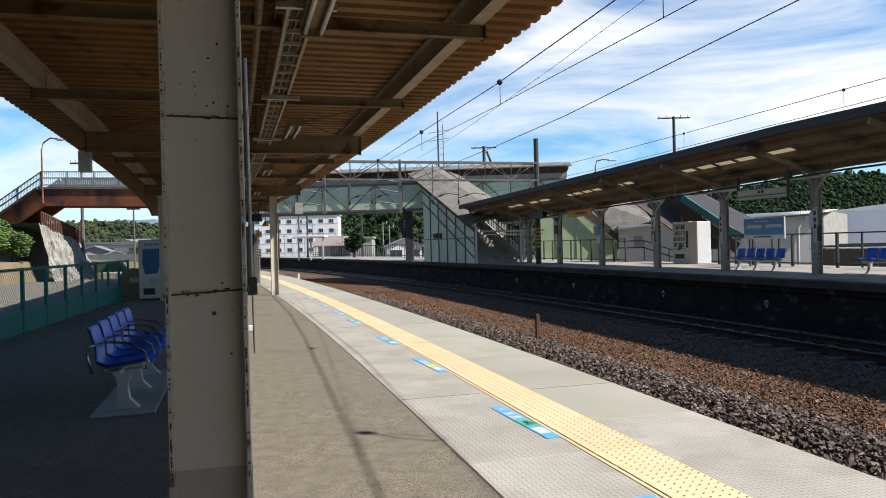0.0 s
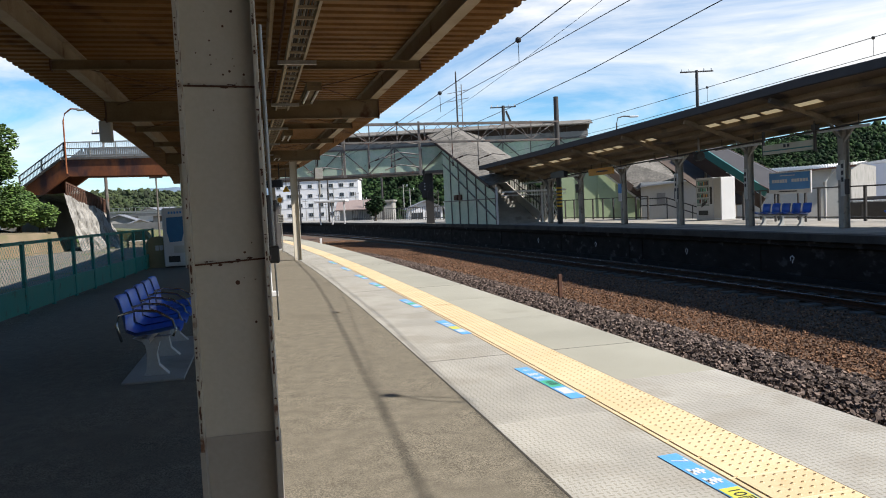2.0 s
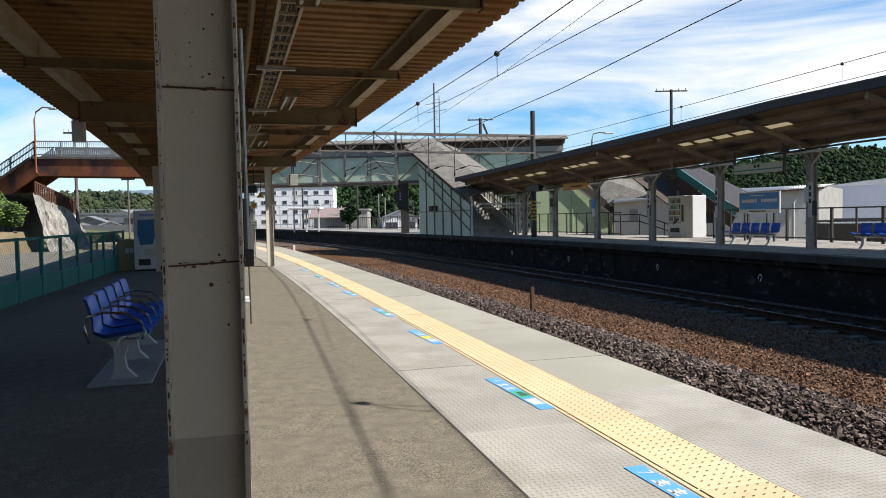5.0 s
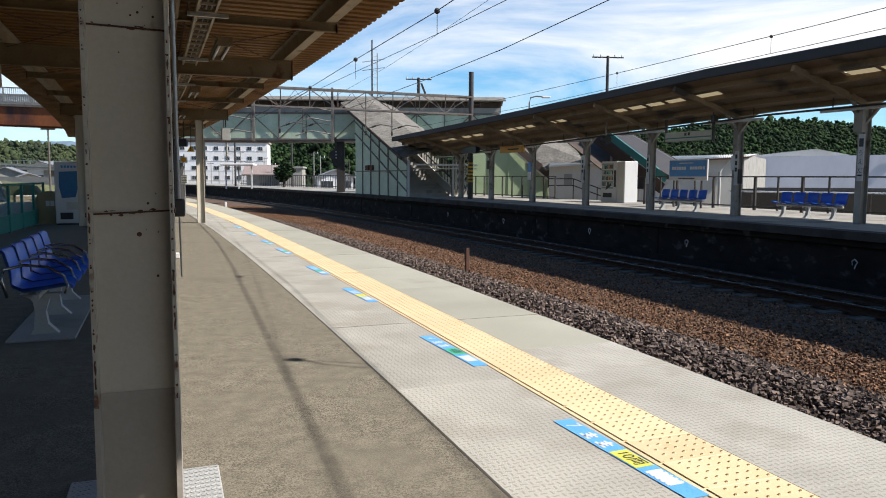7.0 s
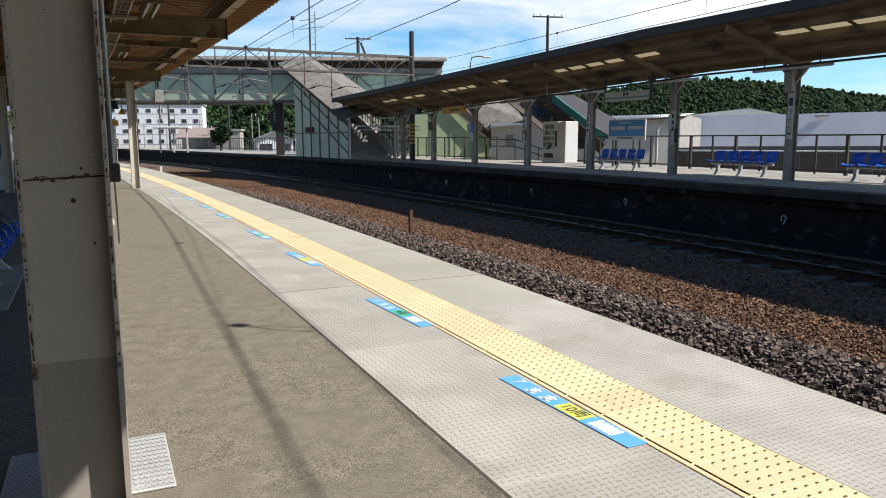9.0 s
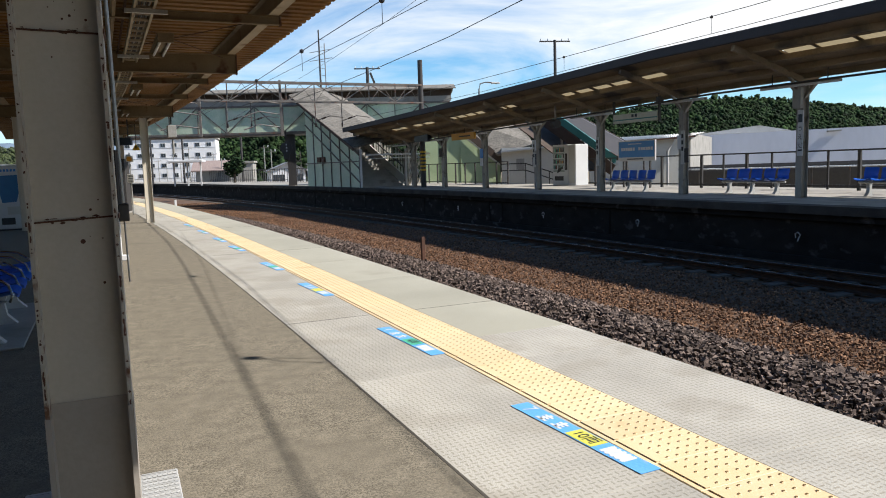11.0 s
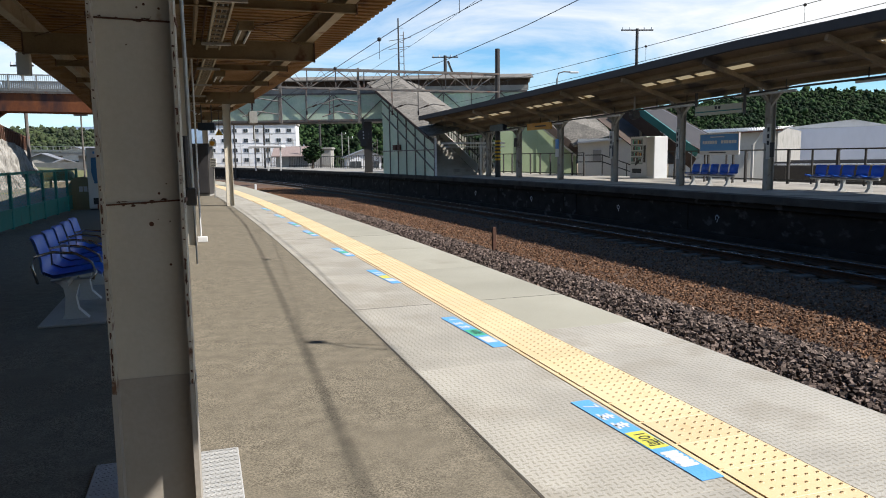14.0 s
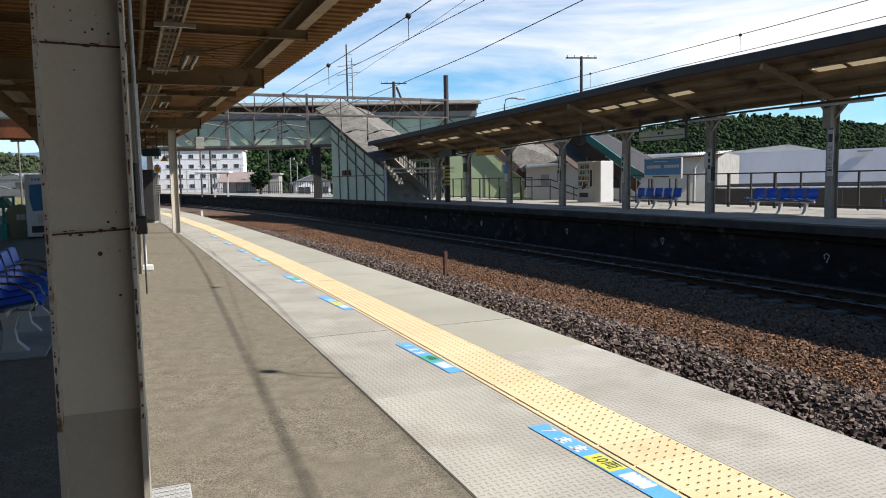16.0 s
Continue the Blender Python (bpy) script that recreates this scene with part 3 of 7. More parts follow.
def scatter(name, places, sizes, rng, flat=0.75, rough=0.32, shards=False, smooth=False):
    """Many uneven stones, sharp broken stones or clumps in one mesh."""
    shape_v, shape_f = (SHARD_V, SHARD_F) if shards else (STONE_V, STONE_F)
    k, nv = len(places), len(shape_v)
    ang = rng.uniform(0, 2 * math.pi, k)
    sc = sizes[:, None] * rng.uniform(0.65, 1.25, (k, 3))
    sc[:, 2] *= flat
    v = shape_v[None] * (1 + rng.uniform(-rough, rough, (k, nv, 1))) * sc[:, None, :]
    tilt = rng.uniform(-1.3, 1.3, k) if shards else rng.uniform(-0.6, 0.6, k)
    y, z = v[..., 1].copy(), v[..., 2].copy()
    v[..., 1] = y * np.cos(tilt)[:, None] - z * np.sin(tilt)[:, None]
    v[..., 2] = y * np.sin(tilt)[:, None] + z * np.cos(tilt)[:, None]
    x, y = v[..., 0].copy(), v[..., 1].copy()
    v[..., 0] = x * np.cos(ang)[:, None] - y * np.sin(ang)[:, None]
    v[..., 1] = x * np.sin(ang)[:, None] + y * np.cos(ang)[:, None]
    v += places[:, None, :]
    f = (shape_f[None] + (np.arange(k) * nv)[:, None, None]).reshape(-1, 3)
    me = bpy.data.meshes.new(name)
    me.vertices.add(k * nv)
    me.vertices.foreach_set("co", v.reshape(-1))
    me.loops.add(f.size)
    me.loops.foreach_set("vertex_index", f.reshape(-1).astype(np.int32))
    me.polygons.add(len(f))
    me.polygons.foreach_set("loop_start", np.arange(0, f.size, 3, dtype=np.int32))
    me.polygons.foreach_set("use_smooth", np.full(len(f), smooth, dtype=bool))
    me.update(calc_edges=True)
    return me


def line_places(s, r, z):
    a = TH0 + s / ARC
    return np.stack([CX + r * np.cos(a), CY + r * np.sin(a), z], 1)

# ---- ground, platforms and track ----
rng = np.random.default_rng(7)

bm = bmesh.new()
rings = [0, 30, 60, 90, 140, 220, 400, 800, 1600, 3200, 4500]
prev = None
for R_ in rings:
    cur = [bm.verts.new((R_ * math.cos(2 * math.pi * k / 48), 40 + R_ * math.sin(2 * math.pi * k / 48), -1.36)) for k in range(48)] if R_ else [bm.verts.new((0, 40, -1.36))]
    if prev:
        for k in range(48):
            j = (k + 1) % 48
            bm.faces.new((prev[0], cur[k], cur[j]) if len(prev) == 1 else (prev[k], cur[k], cur[j], prev[j]))
    prev = cur
single("ground", bm, M["soil"], "bare brown soil and weeds reaching the horizon", "ground", kind="structure")
single("track_bed", sweep([(414.9, -1.34), (414.9, -1.2), (417.2, -1.18), (419.4, -1.16), (421.3, -1.1), (425.0, -1.08), (425.0, -1.34)], -25, 150, 1.5),
       M["ground_gravel"], "brown gravel bed between the two platforms", "track bed", kind="structure")

single("platform_near", sweep([(407.7, -1.3), (407.7, 0), (412.60, 0), (412.60, -0.06), (414.45, -0.06), (414.45, -1.3)], -25, 95, 1.0),
       M["asphalt"], "grey-brown asphalt platform with stains and cracks", "platform", kind="structure")
single("platform_far", sweep([(425.3, -1.3), (425.3, 0.06), (425.3, 0.2), (432.2, 0.2), (432.2, -1.3)], -25, 130, 1.0),
       M["far_paving"], "island platform of worn grey concrete", "platform", kind="structure")
far_wall = thing("platform_wall", Matrix(), "stained concrete wall of the island platform, shade put into its colour", "wall", kind="structure")
part("coping", sweep([(424.88, 0.02), (424.88, 0.2), (425.3, 0.204), (425.3, 0.02)], -25, 130, 1.0), M["shaded_coping"], far_wall, "worn concrete coping, shade put into its colour")
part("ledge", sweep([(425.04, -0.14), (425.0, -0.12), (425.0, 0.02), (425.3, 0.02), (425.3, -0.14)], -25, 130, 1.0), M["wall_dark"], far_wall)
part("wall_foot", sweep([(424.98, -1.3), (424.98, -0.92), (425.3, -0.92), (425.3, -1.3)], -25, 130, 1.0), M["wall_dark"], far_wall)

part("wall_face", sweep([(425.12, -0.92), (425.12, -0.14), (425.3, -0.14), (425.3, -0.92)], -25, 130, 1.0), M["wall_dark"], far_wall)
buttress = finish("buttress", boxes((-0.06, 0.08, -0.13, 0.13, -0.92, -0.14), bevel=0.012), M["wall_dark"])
for s in (3.0, 9.5, 18.2, 24.4, 25.3, 31.0, 38.0, 46.0, 54.0):
    ob = new("buttress", buttress)
    ob.matrix_world = on_line(s, 425.15)
    ob.parent = far_wall

# rails and sleepers of the far track
track = thing("railway_track", Matrix(), "rusty railway track beside the island platform", "track", kind="structure")
for r in (422.63, 423.70):
    rl = part("rail", sweep([(r - 0.065, -1.05), (r - 0.065, -1.03), (r - 0.012, -1.01), (r - 0.012, -0.945), (r - 0.034, -0.935), (r - 0.034, -0.9),
                        (r + 0.034, -0.9), (r + 0.034, -0.935), (r + 0.012, -0.945), (r + 0.012, -1.01), (r + 0.065, -1.03), (r + 0.065, -1.05)], -25, 150, 1.0), M["rail"], track, "rusty steel rail")
    part("rail_head", sweep([(r - 0.026, -0.9), (r - 0.024, -0.897), (r + 0.024, -0.897), (r + 0.026, -0.9)], -25, 150, 1.0), M["rail_top"], rl, "polished running surface")
me = finish("sleeper", boxes((-1.0, 1.0, -0.11, 0.11, -0.14, 0), bevel=0.012), M["sleeper"])
for k in range(170):
    s = -6 + 0.66 * k
    ob = new("sleeper", me)
    ob.matrix_world = on_line(s, 423.165, -1.045)
    ob.parent = track

# ballast stones
n = 52000
s = 0.5 + 42 * rng.uniform(0, 1, n) ** 1.35
r = rng.uniform(416.6, 418.75, n)
hump = 0.13 * np.exp(-((r - 417.9) / 0.6) ** 2)
me = scatter("ballast_coarse", line_places(s, r, -1.15 + hump + rng.uniform(-0.03, 0.03, n)), rng.uniform(0.013, 0.036, n), rng, rough=0.45, shards=True)
me.materials.append(M["ballast_dark"])
tagged(new("coarse_ballast", me), "coarse dark grey-brown crushed stone ballast beside the platform", "ballast", kind="stuff")
n = 72000
s = 2 + 60 * rng.uniform(0, 1, n) ** 1.5
r = 418.3 + 4.1 * rng.uniform(0, 1, n) ** 1.15
me = scatter("ballast_fine", line_places(s, r, -1.14 + (r - 418.3) * 0.012 + rng.uniform(-0.02, 0.02, n)), rng.uniform(0.009, 0.022, n), rng, rough=0.45, shards=True)
me.materials.append(M["ballast_brown"])
tagged(new("fine_ballast", me), "rust-brown fine ballast along the track", "ballast", kind="stuff")

post = single("marker_post", boxes((-0.045, 0.045, -0.045, 0.045, -0.1, 0.61), bevel=0.006), M["rusty"], "short rusty marker post in the ballast", "post", on_line(17.65, 418.75, -1.13))
ob = single("marker_stake", boxes((-0.06, 0.06, -0.06, 0.06, -0.1, 0.42), bevel=0.01), M["white"], "small white painted stake beside the platform end", "post", on_line(44.5, 416.4, -0.6))

# ---- near platform paving, tactile strip and floor marks ----
paving = thing("paving_strip", Matrix(), "non-slip pale concrete paving along the platform edge", "paving", kind="structure")
part("bedding", sweep([(412.60, -0.06), (412.60, -0.012), (414.45, -0.012), (414.45, -0.06)], -25, 95, 1.0), M["mortar"], paving, "brown mortar bed")
part("edge_joint", sweep([(412.592, -0.02), (412.592, 0.0012), (412.604, 0.0012), (412.604, -0.02)], -25, 95, 1.0), M["joint"], paving, "dark open joint beside the asphalt")
tactile = thing("tactile_strip", Matrix(), "yellow tactile warning strip along the platform edge", "tactile paving", kind="structure")


def slab_mesh(name, r0, r1, length, mat, z0=-0.05, z1=0.0, rm=413.5, gap=0.0012):
    """One slab, centred on rm, bent lengths being short enough to stay straight."""
    h = length / 2 - gap
    return finish(name, boxes((r0 - rm, r1 - rm, -h, h, z0, z1), bevel=0.0025), mat)


inner = slab_mesh("paving_slab", 412.604, 413.36, 1.952, M["paving"])
outer = slab_mesh("coping_slab", 413.785, 414.60, 1.957, M["coping"], -0.16)
outer_rough = slab_mesh("coping_slab", 413.785, 414.60, 1.957, M["paving"], -0.16)
short_smooth = slab_mesh("coping_slab", 413.785, 414.60, 1.243, M["coping"], -0.16)
short_rough = slab_mesh("coping_slab", 413.785, 414.60, 0.711, M["paving"], -0.16)
for k in range(-15, 22):
    s = 5.27 + 1.985 * k
    row = [(inner, "paving_slab", s)]
    row += [(short_smooth, "coping_slab", 5.631), (short_rough, "coping_slab", 4.639)] if k == 0 else [(outer_rough if k < 0 else outer, "coping_slab", s)]
    for me, nm, at_s in row:
        ob = new(nm, me)
        ob.matrix_world = on_line(at_s, 413.5)
        ob.parent = paving
for s in (6.262, 12.217, 18.172, 26.112):
    bm = boxes((-0.9, -0.14, -0.004, 0.004, -0.02, 0.0012), (0.285, 1.1, -0.004, 0.004, -0.02, 0.0012))
    bm.transform(on_line(s, 413.5))
    part("slab_joint", bm, M["joint"], paving, "dark open joint between slabs")
# broken old edging stones under the coping
g = random.Random(8)
edging = finish("edging_stone", boxes((-0.09, 0.07, -0.19, 0.19, -0.12, 0.0), bevel=0.02), M["old_edging"])
for k in range(40):
    ob = new("edging_stone", edging)
    ob.matrix_world = on_line(0.5 + 0.42 * k, 414.63 + g.uniform(-0.03, 0.02), -0.17, g.uniform(-5, 5))
    ob.parent = paving
part("paving_rest", sweep([(412.604, -0.05), (412.604, 0), (413.36, 0), (413.36, -0.05)], 46, 95, 1.0), M["paving"], paving)
part("coping_rest", sweep([(413.785, -0.16), (413.785, 0), (414.60, 0), (414.60, -0.16)], 46, 95, 1.0), M["coping"], paving)

bm = boxes((-0.208, 0.208, -0.1456, 0.1456, -0.03, 0.003), bevel=0.002)
for i in range(6):
    for j in range(5):
        bmesh.ops.create_cone(bm, cap_ends=True, segments=6, radius1=0.011, radius2=0.006, depth=0.004,
                              matrix=Matrix.Translation((-0.1 + i * 0.0565, -0.118 + j * 0.059, 0.005)))
box(bm, -0.178, -0.160, -0.14, 0.14, 0.003, 0.0085)
block_near = finish("tactile_block", bm, M["tactile"])
block_far = finish("tactile_block", boxes((-0.208, 0.208, -0.1456, 0.1456, -0.03, 0.003), bevel=0.002), M["tactile"])
# dark lines paint the shade along both sides of the raised bar
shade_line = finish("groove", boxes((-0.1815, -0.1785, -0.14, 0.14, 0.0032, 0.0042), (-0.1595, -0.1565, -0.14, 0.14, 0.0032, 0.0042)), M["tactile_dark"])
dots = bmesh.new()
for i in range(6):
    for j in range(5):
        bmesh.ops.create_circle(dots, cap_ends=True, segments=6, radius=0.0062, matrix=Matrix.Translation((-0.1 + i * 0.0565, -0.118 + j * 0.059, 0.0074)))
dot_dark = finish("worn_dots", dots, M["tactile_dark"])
for k in range(150):
    s = -1.0 + 0.2985 * k
    ob = new("tactile_block", block_near if s < 24 else block_far)
    ob.matrix_world = on_line(s, 413.572)
    ob.parent = tactile
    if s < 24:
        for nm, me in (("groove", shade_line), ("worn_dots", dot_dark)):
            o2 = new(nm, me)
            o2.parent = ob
part("tactile_rest", sweep([(413.364, -0.03), (413.364, 0.003), (413.78, 0.003), (413.78, -0.03)], 43.7, 95, 1.0), M["tactile"], tactile)
part("tactile_rest", sweep([(413.364, -0.03), (413.364, 0.003), (413.78, 0.003), (413.78, -0.03)], -24, -1.155, 1.0), M["tactile"], tactile)


def lettering(text, size, mat, parent, m, name="lettering", label=""):
    """Flat letters of the built-in font as a mesh, in the plane of m."""
    cu = bpy.data.curves.new(name, "FONT")
    cu.body, cu.size, cu.align_x, cu.align_y = text, size, "CENTER", "CENTER"
    tmp = bpy.data.objects.new(name, cu)
    scene.collection.objects.link(tmp)
    me = bpy.data.meshes.new_from_object(tmp.evaluated_get(bpy.context.evaluated_depsgraph_get()))
    bpy.data.objects.remove(tmp)
    me.materials.clear()
    me.materials.append(mat)
    ob = new(name, me)
    ob.parent = parent
    ob.matrix_basis = m
    return tagged(ob, label=label)


def floor_mark(s, length, number, panel, cars=""):
    """A blue boarding mark stuck to the paving: a number, small white bars, a coloured panel."""
    t = thing("boarding_mark", on_line(s, 413.292, 0.002, 2.6), "blue boarding position sticker with white figures on the paving", "floor sticker", "boarding marks")
    part("sticker", boxes((-0.055, 0.055, -length / 2, length / 2, 0, 0.0025)), M["blue_mark"], t)
    turn = Matrix.Rotation(radians(-90), 4, "Z")
    if number:
        lettering(number, 0.115, M["white_mark"], t, Matrix.Translation((0, length * 0.40, 0.004)) @ turn, "number")
    for y in (0.25, 0.125):
        part("character", boxes((-0.036, 0.040, length * y - 0.010, length * y + 0.012, 0.003, 0.004), (-0.040, -0.022, length * y - 0.042, length * y + 0.042, 0.003, 0.004),
                                (0.010, 0.026, length * y - 0.036, length * y + 0.036, 0.003, 0.0038), (-0.012, 0.002, length * y - 0.03, length * y + 0.03, 0.003, 0.0038)), M["white_mark"], t)
    pn = part("panel", boxes((-0.05, 0.05, -length * 0.17, length * 0.03, 0.003, 0.004)), M[panel], t)
    if cars:
        lettering(cars, 0.085, M["ink"], pn, Matrix.Translation((0, -length * 0.07, 0.0055)) @ turn, "lettering")
    part("white_panel", boxes((-0.036, 0.036, -length * 0.375, -length * 0.215, 0.003, 0.004), *[(-0.044, -0.036, -length * 0.37 + 0.034 * q, -length * 0.37 + 0.034 * q + 0.02, 0.003, 0.004) for q in range(5)],
                              *[(0.036, 0.044, -length * 0.37 + 0.034 * q, -length * 0.37 + 0.034 * q + 0.02, 0.003, 0.004) for q in range(5)]), M["white_mark"], t)
    return t


floor_mark(2.90, 1.03, "7", "yellow_mark", "10両")
floor_mark(5.16, 1.02, "4", "green_mark", "4両")
floor_mark(7.96, 1.0, "", "yellow_mark")
for s in (10.27, 13.1, 15.0, 17.3, 19.8):
    floor_mark(s, 0.95, "", "green_mark")

# floor hatch and concrete foot by the nearest column
h = thing("floor_hatch", on_line(3.1, 411.42, 0), "small ribbed steel hatch plate in the asphalt", "hatch")
part("plate", boxes((-0.50, 0.09, -0.28, 0.27, 0.0, 0.012), bevel=0.004), M["hatch_plate"], h)
bm = bmesh.new()
for i in range(-20, 8):
    for j in range(25):
        a = radians(40 if j % 2 else -40)
        box(bm, -0.011, 0.011, -0.0017, 0.0017, 0.012, 0.0138, Matrix.Translation((-0.068 + i * 0.0205, -0.26 + j * 0.0212, 0)) @ Matrix.Rotation(a, 4, "Z"))
part("ribs", bm, M["hatch_plate"], h)

# ---- near canopy ----
canopy = thing("platform_canopy", Matrix(), "low tan steel platform canopy with corrugated roof on central columns", "canopy")
ROOF_S0, ROOF_S1 = -36.0, 46.0
bm = bmesh.new()
period, rows = 0.245, []
prof = [(0.0, 0.0), (0.46, 0.0), (0.58, 0.065), (0.84, 0.065), (0.96, 0.0)]
k, cols = 0, []
while ROOF_S0 + k * period < ROOF_S1:
    for u, z in prof:
        cols.append((ROOF_S0 + (k + u) * period, 3.345 + z))
    k += 1
for s, z in cols:
    rows.append([bm.verts.new(P(s, 408.46, z - 0.006)), bm.verts.new(P(s, 414.02, z - 0.006)), bm.verts.new(P(s, 414.02, z)), bm.verts.new(P(s, 408.46, z))])
for u, v in zip(rows, rows[1:]):
    for a in range(4):
        bm.faces.new((u[a], u[(a + 1) % 4], v[(a + 1) % 4], v[a]))
part("roof_sheet", bm, M["sheet"], canopy, "corrugated tan steel sheet")


def beam_profile(r, z0, z1, w):
    return [(r - w / 2, z0), (r - w / 2, z0 + 0.014), (r - 0.006, z0 + 0.014), (r - 0.006, z1 - 0.014), (r - w / 2, z1 - 0.014), (r - w / 2, z1),
            (r + w / 2, z1), (r + w / 2, z1 - 0.014), (r + 0.006, z1 - 0.014), (r + 0.006, z0 + 0.014), (r + w / 2, z0 + 0.014), (r + w / 2, z0)]


for r in (409.32, 413.22):
    part("purlin", sweep(beam_profile(r, 3.09, 3.335, 0.125), ROOF_S0, ROOF_S1, 1.5), M["purlin"], canopy, "cream painted steel edge beam")
part("purlin", sweep(beam_profile(411.27, 3.16, 3.335, 0.10), ROOF_S0, ROOF_S1, 1.5), M["beam"], canopy)
beams = [2.75 + 3.12 * k for k in range(-12, 14)]
for k, s in enumerate(beams):
    deep = (k - 3) % 3 == 0
    m = on_line(s, 411.27)
    z0 = 2.80 if deep else 2.985
    f = 0.05 if deep else 0.035
    bm = prism([(-f, z0), (f, z0), (f, z0 + 0.012), (0.006, z0 + 0.012), (0.006, 3.078), (f, 3.078), (f, 3.088), (-f, 3.088), (-f, 3.078), (-0.006, 3.078), (-0.006, z0 + 0.012), (-f, z0 + 0.012)], "x", -2.02, 2.02)
    bm.transform(m)
    for x in (-2.034, 2.022):
        pl = boxes((x, x + 0.012, -0.055, 0.055, z0 - 0.01, 3.086))
        pl.transform(m)
        part("end_plate", pl, M["rusty"], canopy, "rusty end plate")
    part("cross_beam", bm, M["beam"], canopy, "deep steel cross beam" if deep else "light steel cross beam")
    if k + 1 < len(beams) and k % 3 != 1:
        br = bmesh.new()
        for a, b in (((s, 411.35), (s + 3.1, 413.1)), ((s + 3.1, 411.35), (s, 413.1)), ((s, 411.2), (s + 3.1, 409.4)), ((s + 3.1, 411.2), (s, 409.4))):
            rod(br, P(a[0], a[1], 3.04), P(b[0], b[1], 3.04), 0.006, 5)
        part("brace", br, M["rusty"], canopy, "thin rusty cross bracing rods")


def column(s, r, turn=0.0, width=0.27, depth=0.15, near=False):
    m = on_line(s, r, 0, turn)
    w, d, e = width / 2, depth / 2, width / 2 - 0.012
    if near:
        bm = boxes((-e, e, -0.008, 0.008, 0.0, 2.80))
    else:
        bm = prism([(-w, -d), (-e, -d), (-e, -0.008), (e, -0.008), (e, -d), (w, -d), (w, d), (e, d), (e, 0.008), (-e, 0.008), (-e, d), (-w, d)], "z", 0.0, 2.80)
    bm.transform(m)
    col = part("column", bm, M["cream"], canopy, "cream painted steel column with rust spots")
    if near:
        for sx in (-1, 1):
            fb = bmesh.new()
            steps = 70
            g = np.random.default_rng(21 + sx)
            x0, x1 = (sx * width / 2, sx * (width / 2 - 0.013))
            ring = []
            for q in range(steps + 1):
                z = 0.0 + 2.80 * q / steps
                e0, e1 = (depth / 2 - max(0, g.normal(0, 0.0022)) for _ in range(2))
                ring.append([fb.verts.new((x0, -e0, z)), fb.verts.new((x0, e1, z)), fb.verts.new((x1, e1, z)), fb.verts.new((x1, -e0, z))])
            for u, v in zip(ring, ring[1:]):
                for a in range(4):
                    fb.faces.new((u[a], u[(a + 1) % 4], v[(a + 1) % 4], v[a]))
            fb.faces.new(ring[0]); fb.faces.new(ring[-1])
            fb.transform(m)
            part("flange", fb, M["cream_flaking"], col, "flaking painted flange with rusty edges")
        # grey painted foot, straps
        w = width / 2 + 0.0025
        for dims in ((-width / 2 + 0.013, width / 2 - 0.013, -0.0105, 0.0105, 0, 0.535), (-w, -w + 0.018, -depth / 2 - 0.002, depth / 2 + 0.002, 0, 0.50),
                     (w - 0.018, w, -depth / 2 - 0.002, depth / 2 + 0.002, 0, 0.515)):
            bm = boxes(dims)
            bm.transform(m)
            part("painted_foot", bm, M["grey_paint"], col, "grey painted lower part")
        for z, tilt in ((1.155, 0.012), (1.785, -0.008)):
            bm = bmesh.new()
            bar(bm, (-width / 2 + 0.002, -0.0125, z), (width / 2 - 0.002, -0.0125, z + tilt), 0.004, 0.006)
            bar(bm, (width / 2 + 0.003, -depth / 2, z + tilt), (width / 2 + 0.003, depth / 2, z + tilt), 0.004, 0.014)
            bar(bm, (-width / 2 - 0.003, -depth / 2, z), (-width / 2 - 0.003, depth / 2, z), 0.004, 0.014)
            bm.transform(m)
            part("strap", bm, M["rusty"], col, "dark rusty metal strap")
        g = random.Random(5)
        bm = bmesh.new()
        for _ in range(26):
            x, z = g.uniform(-0.09, 0.09), g.choice((g.uniform(1.82, 2.05), g.uniform(0.6, 2.6)))
            bmesh.ops.create_circle(bm, cap_ends=True, segments=7, radius=g.uniform(0.0015, 0.005), matrix=Matrix.Translation((x, -0.0092, z)) @ Matrix.Rotation(radians(90), 4, "X"))
        bmesh.ops.create_circle(bm, cap_ends=True, segments=8, radius=0.0085, matrix=Matrix.Translation((0.02, -0.0092, 1.085)) @ Matrix.Rotation(radians(90), 4, "X"))
        bm.transform(m)
        part("rust_spots", bm, M["rusty"], col, "rust spots in the paint")["kind"] = "stuff"
        # flakes where the paint has come off the flange edges
        bm = bmesh.new()
        def flake(centre, u, v, ru, rv):
            ring = []
            for q in range(9):
                a, k = q * math.tau / 9, g.uniform(0.55, 1.1)
                ring.append(bm.verts.new(Vector(centre) + Vector(u) * (ru * k * math.cos(a)) + Vector(v) * (rv * k * math.sin(a))))
            bm.faces.new(ring)
        hw, hd_ = width / 2, depth / 2
        for _ in range(75):
            z = g.uniform(0.55, 2.75)
            flake((-hw + 0.0065, -hd_ - 0.0008, z), (1, 0, 0), (0, 0, 1), g.uniform(0.001, 0.0055), g.uniform(0.002, 0.006) * (4 if g.random() < 0.15 else 1))
            z = g.uniform(0.5, 2.75)
            flake((hw - 0.0065, -hd_ - 0.0008, z), (1, 0, 0), (0, 0, 1), g.uniform(0.001, 0.006), g.uniform(0.002, 0.008) * (4 if g.random() < 0.2 else 1))
        for _ in range(26):
            z, y = g.uniform(0.6, 2.7), -hd_ + abs(g.gauss(0, 0.012))
            flake((-hw + 0.0136, y, z), (0, 1, 0), (0, 0, 1), g.uniform(0.002, 0.010), g.uniform(0.004, 0.028))
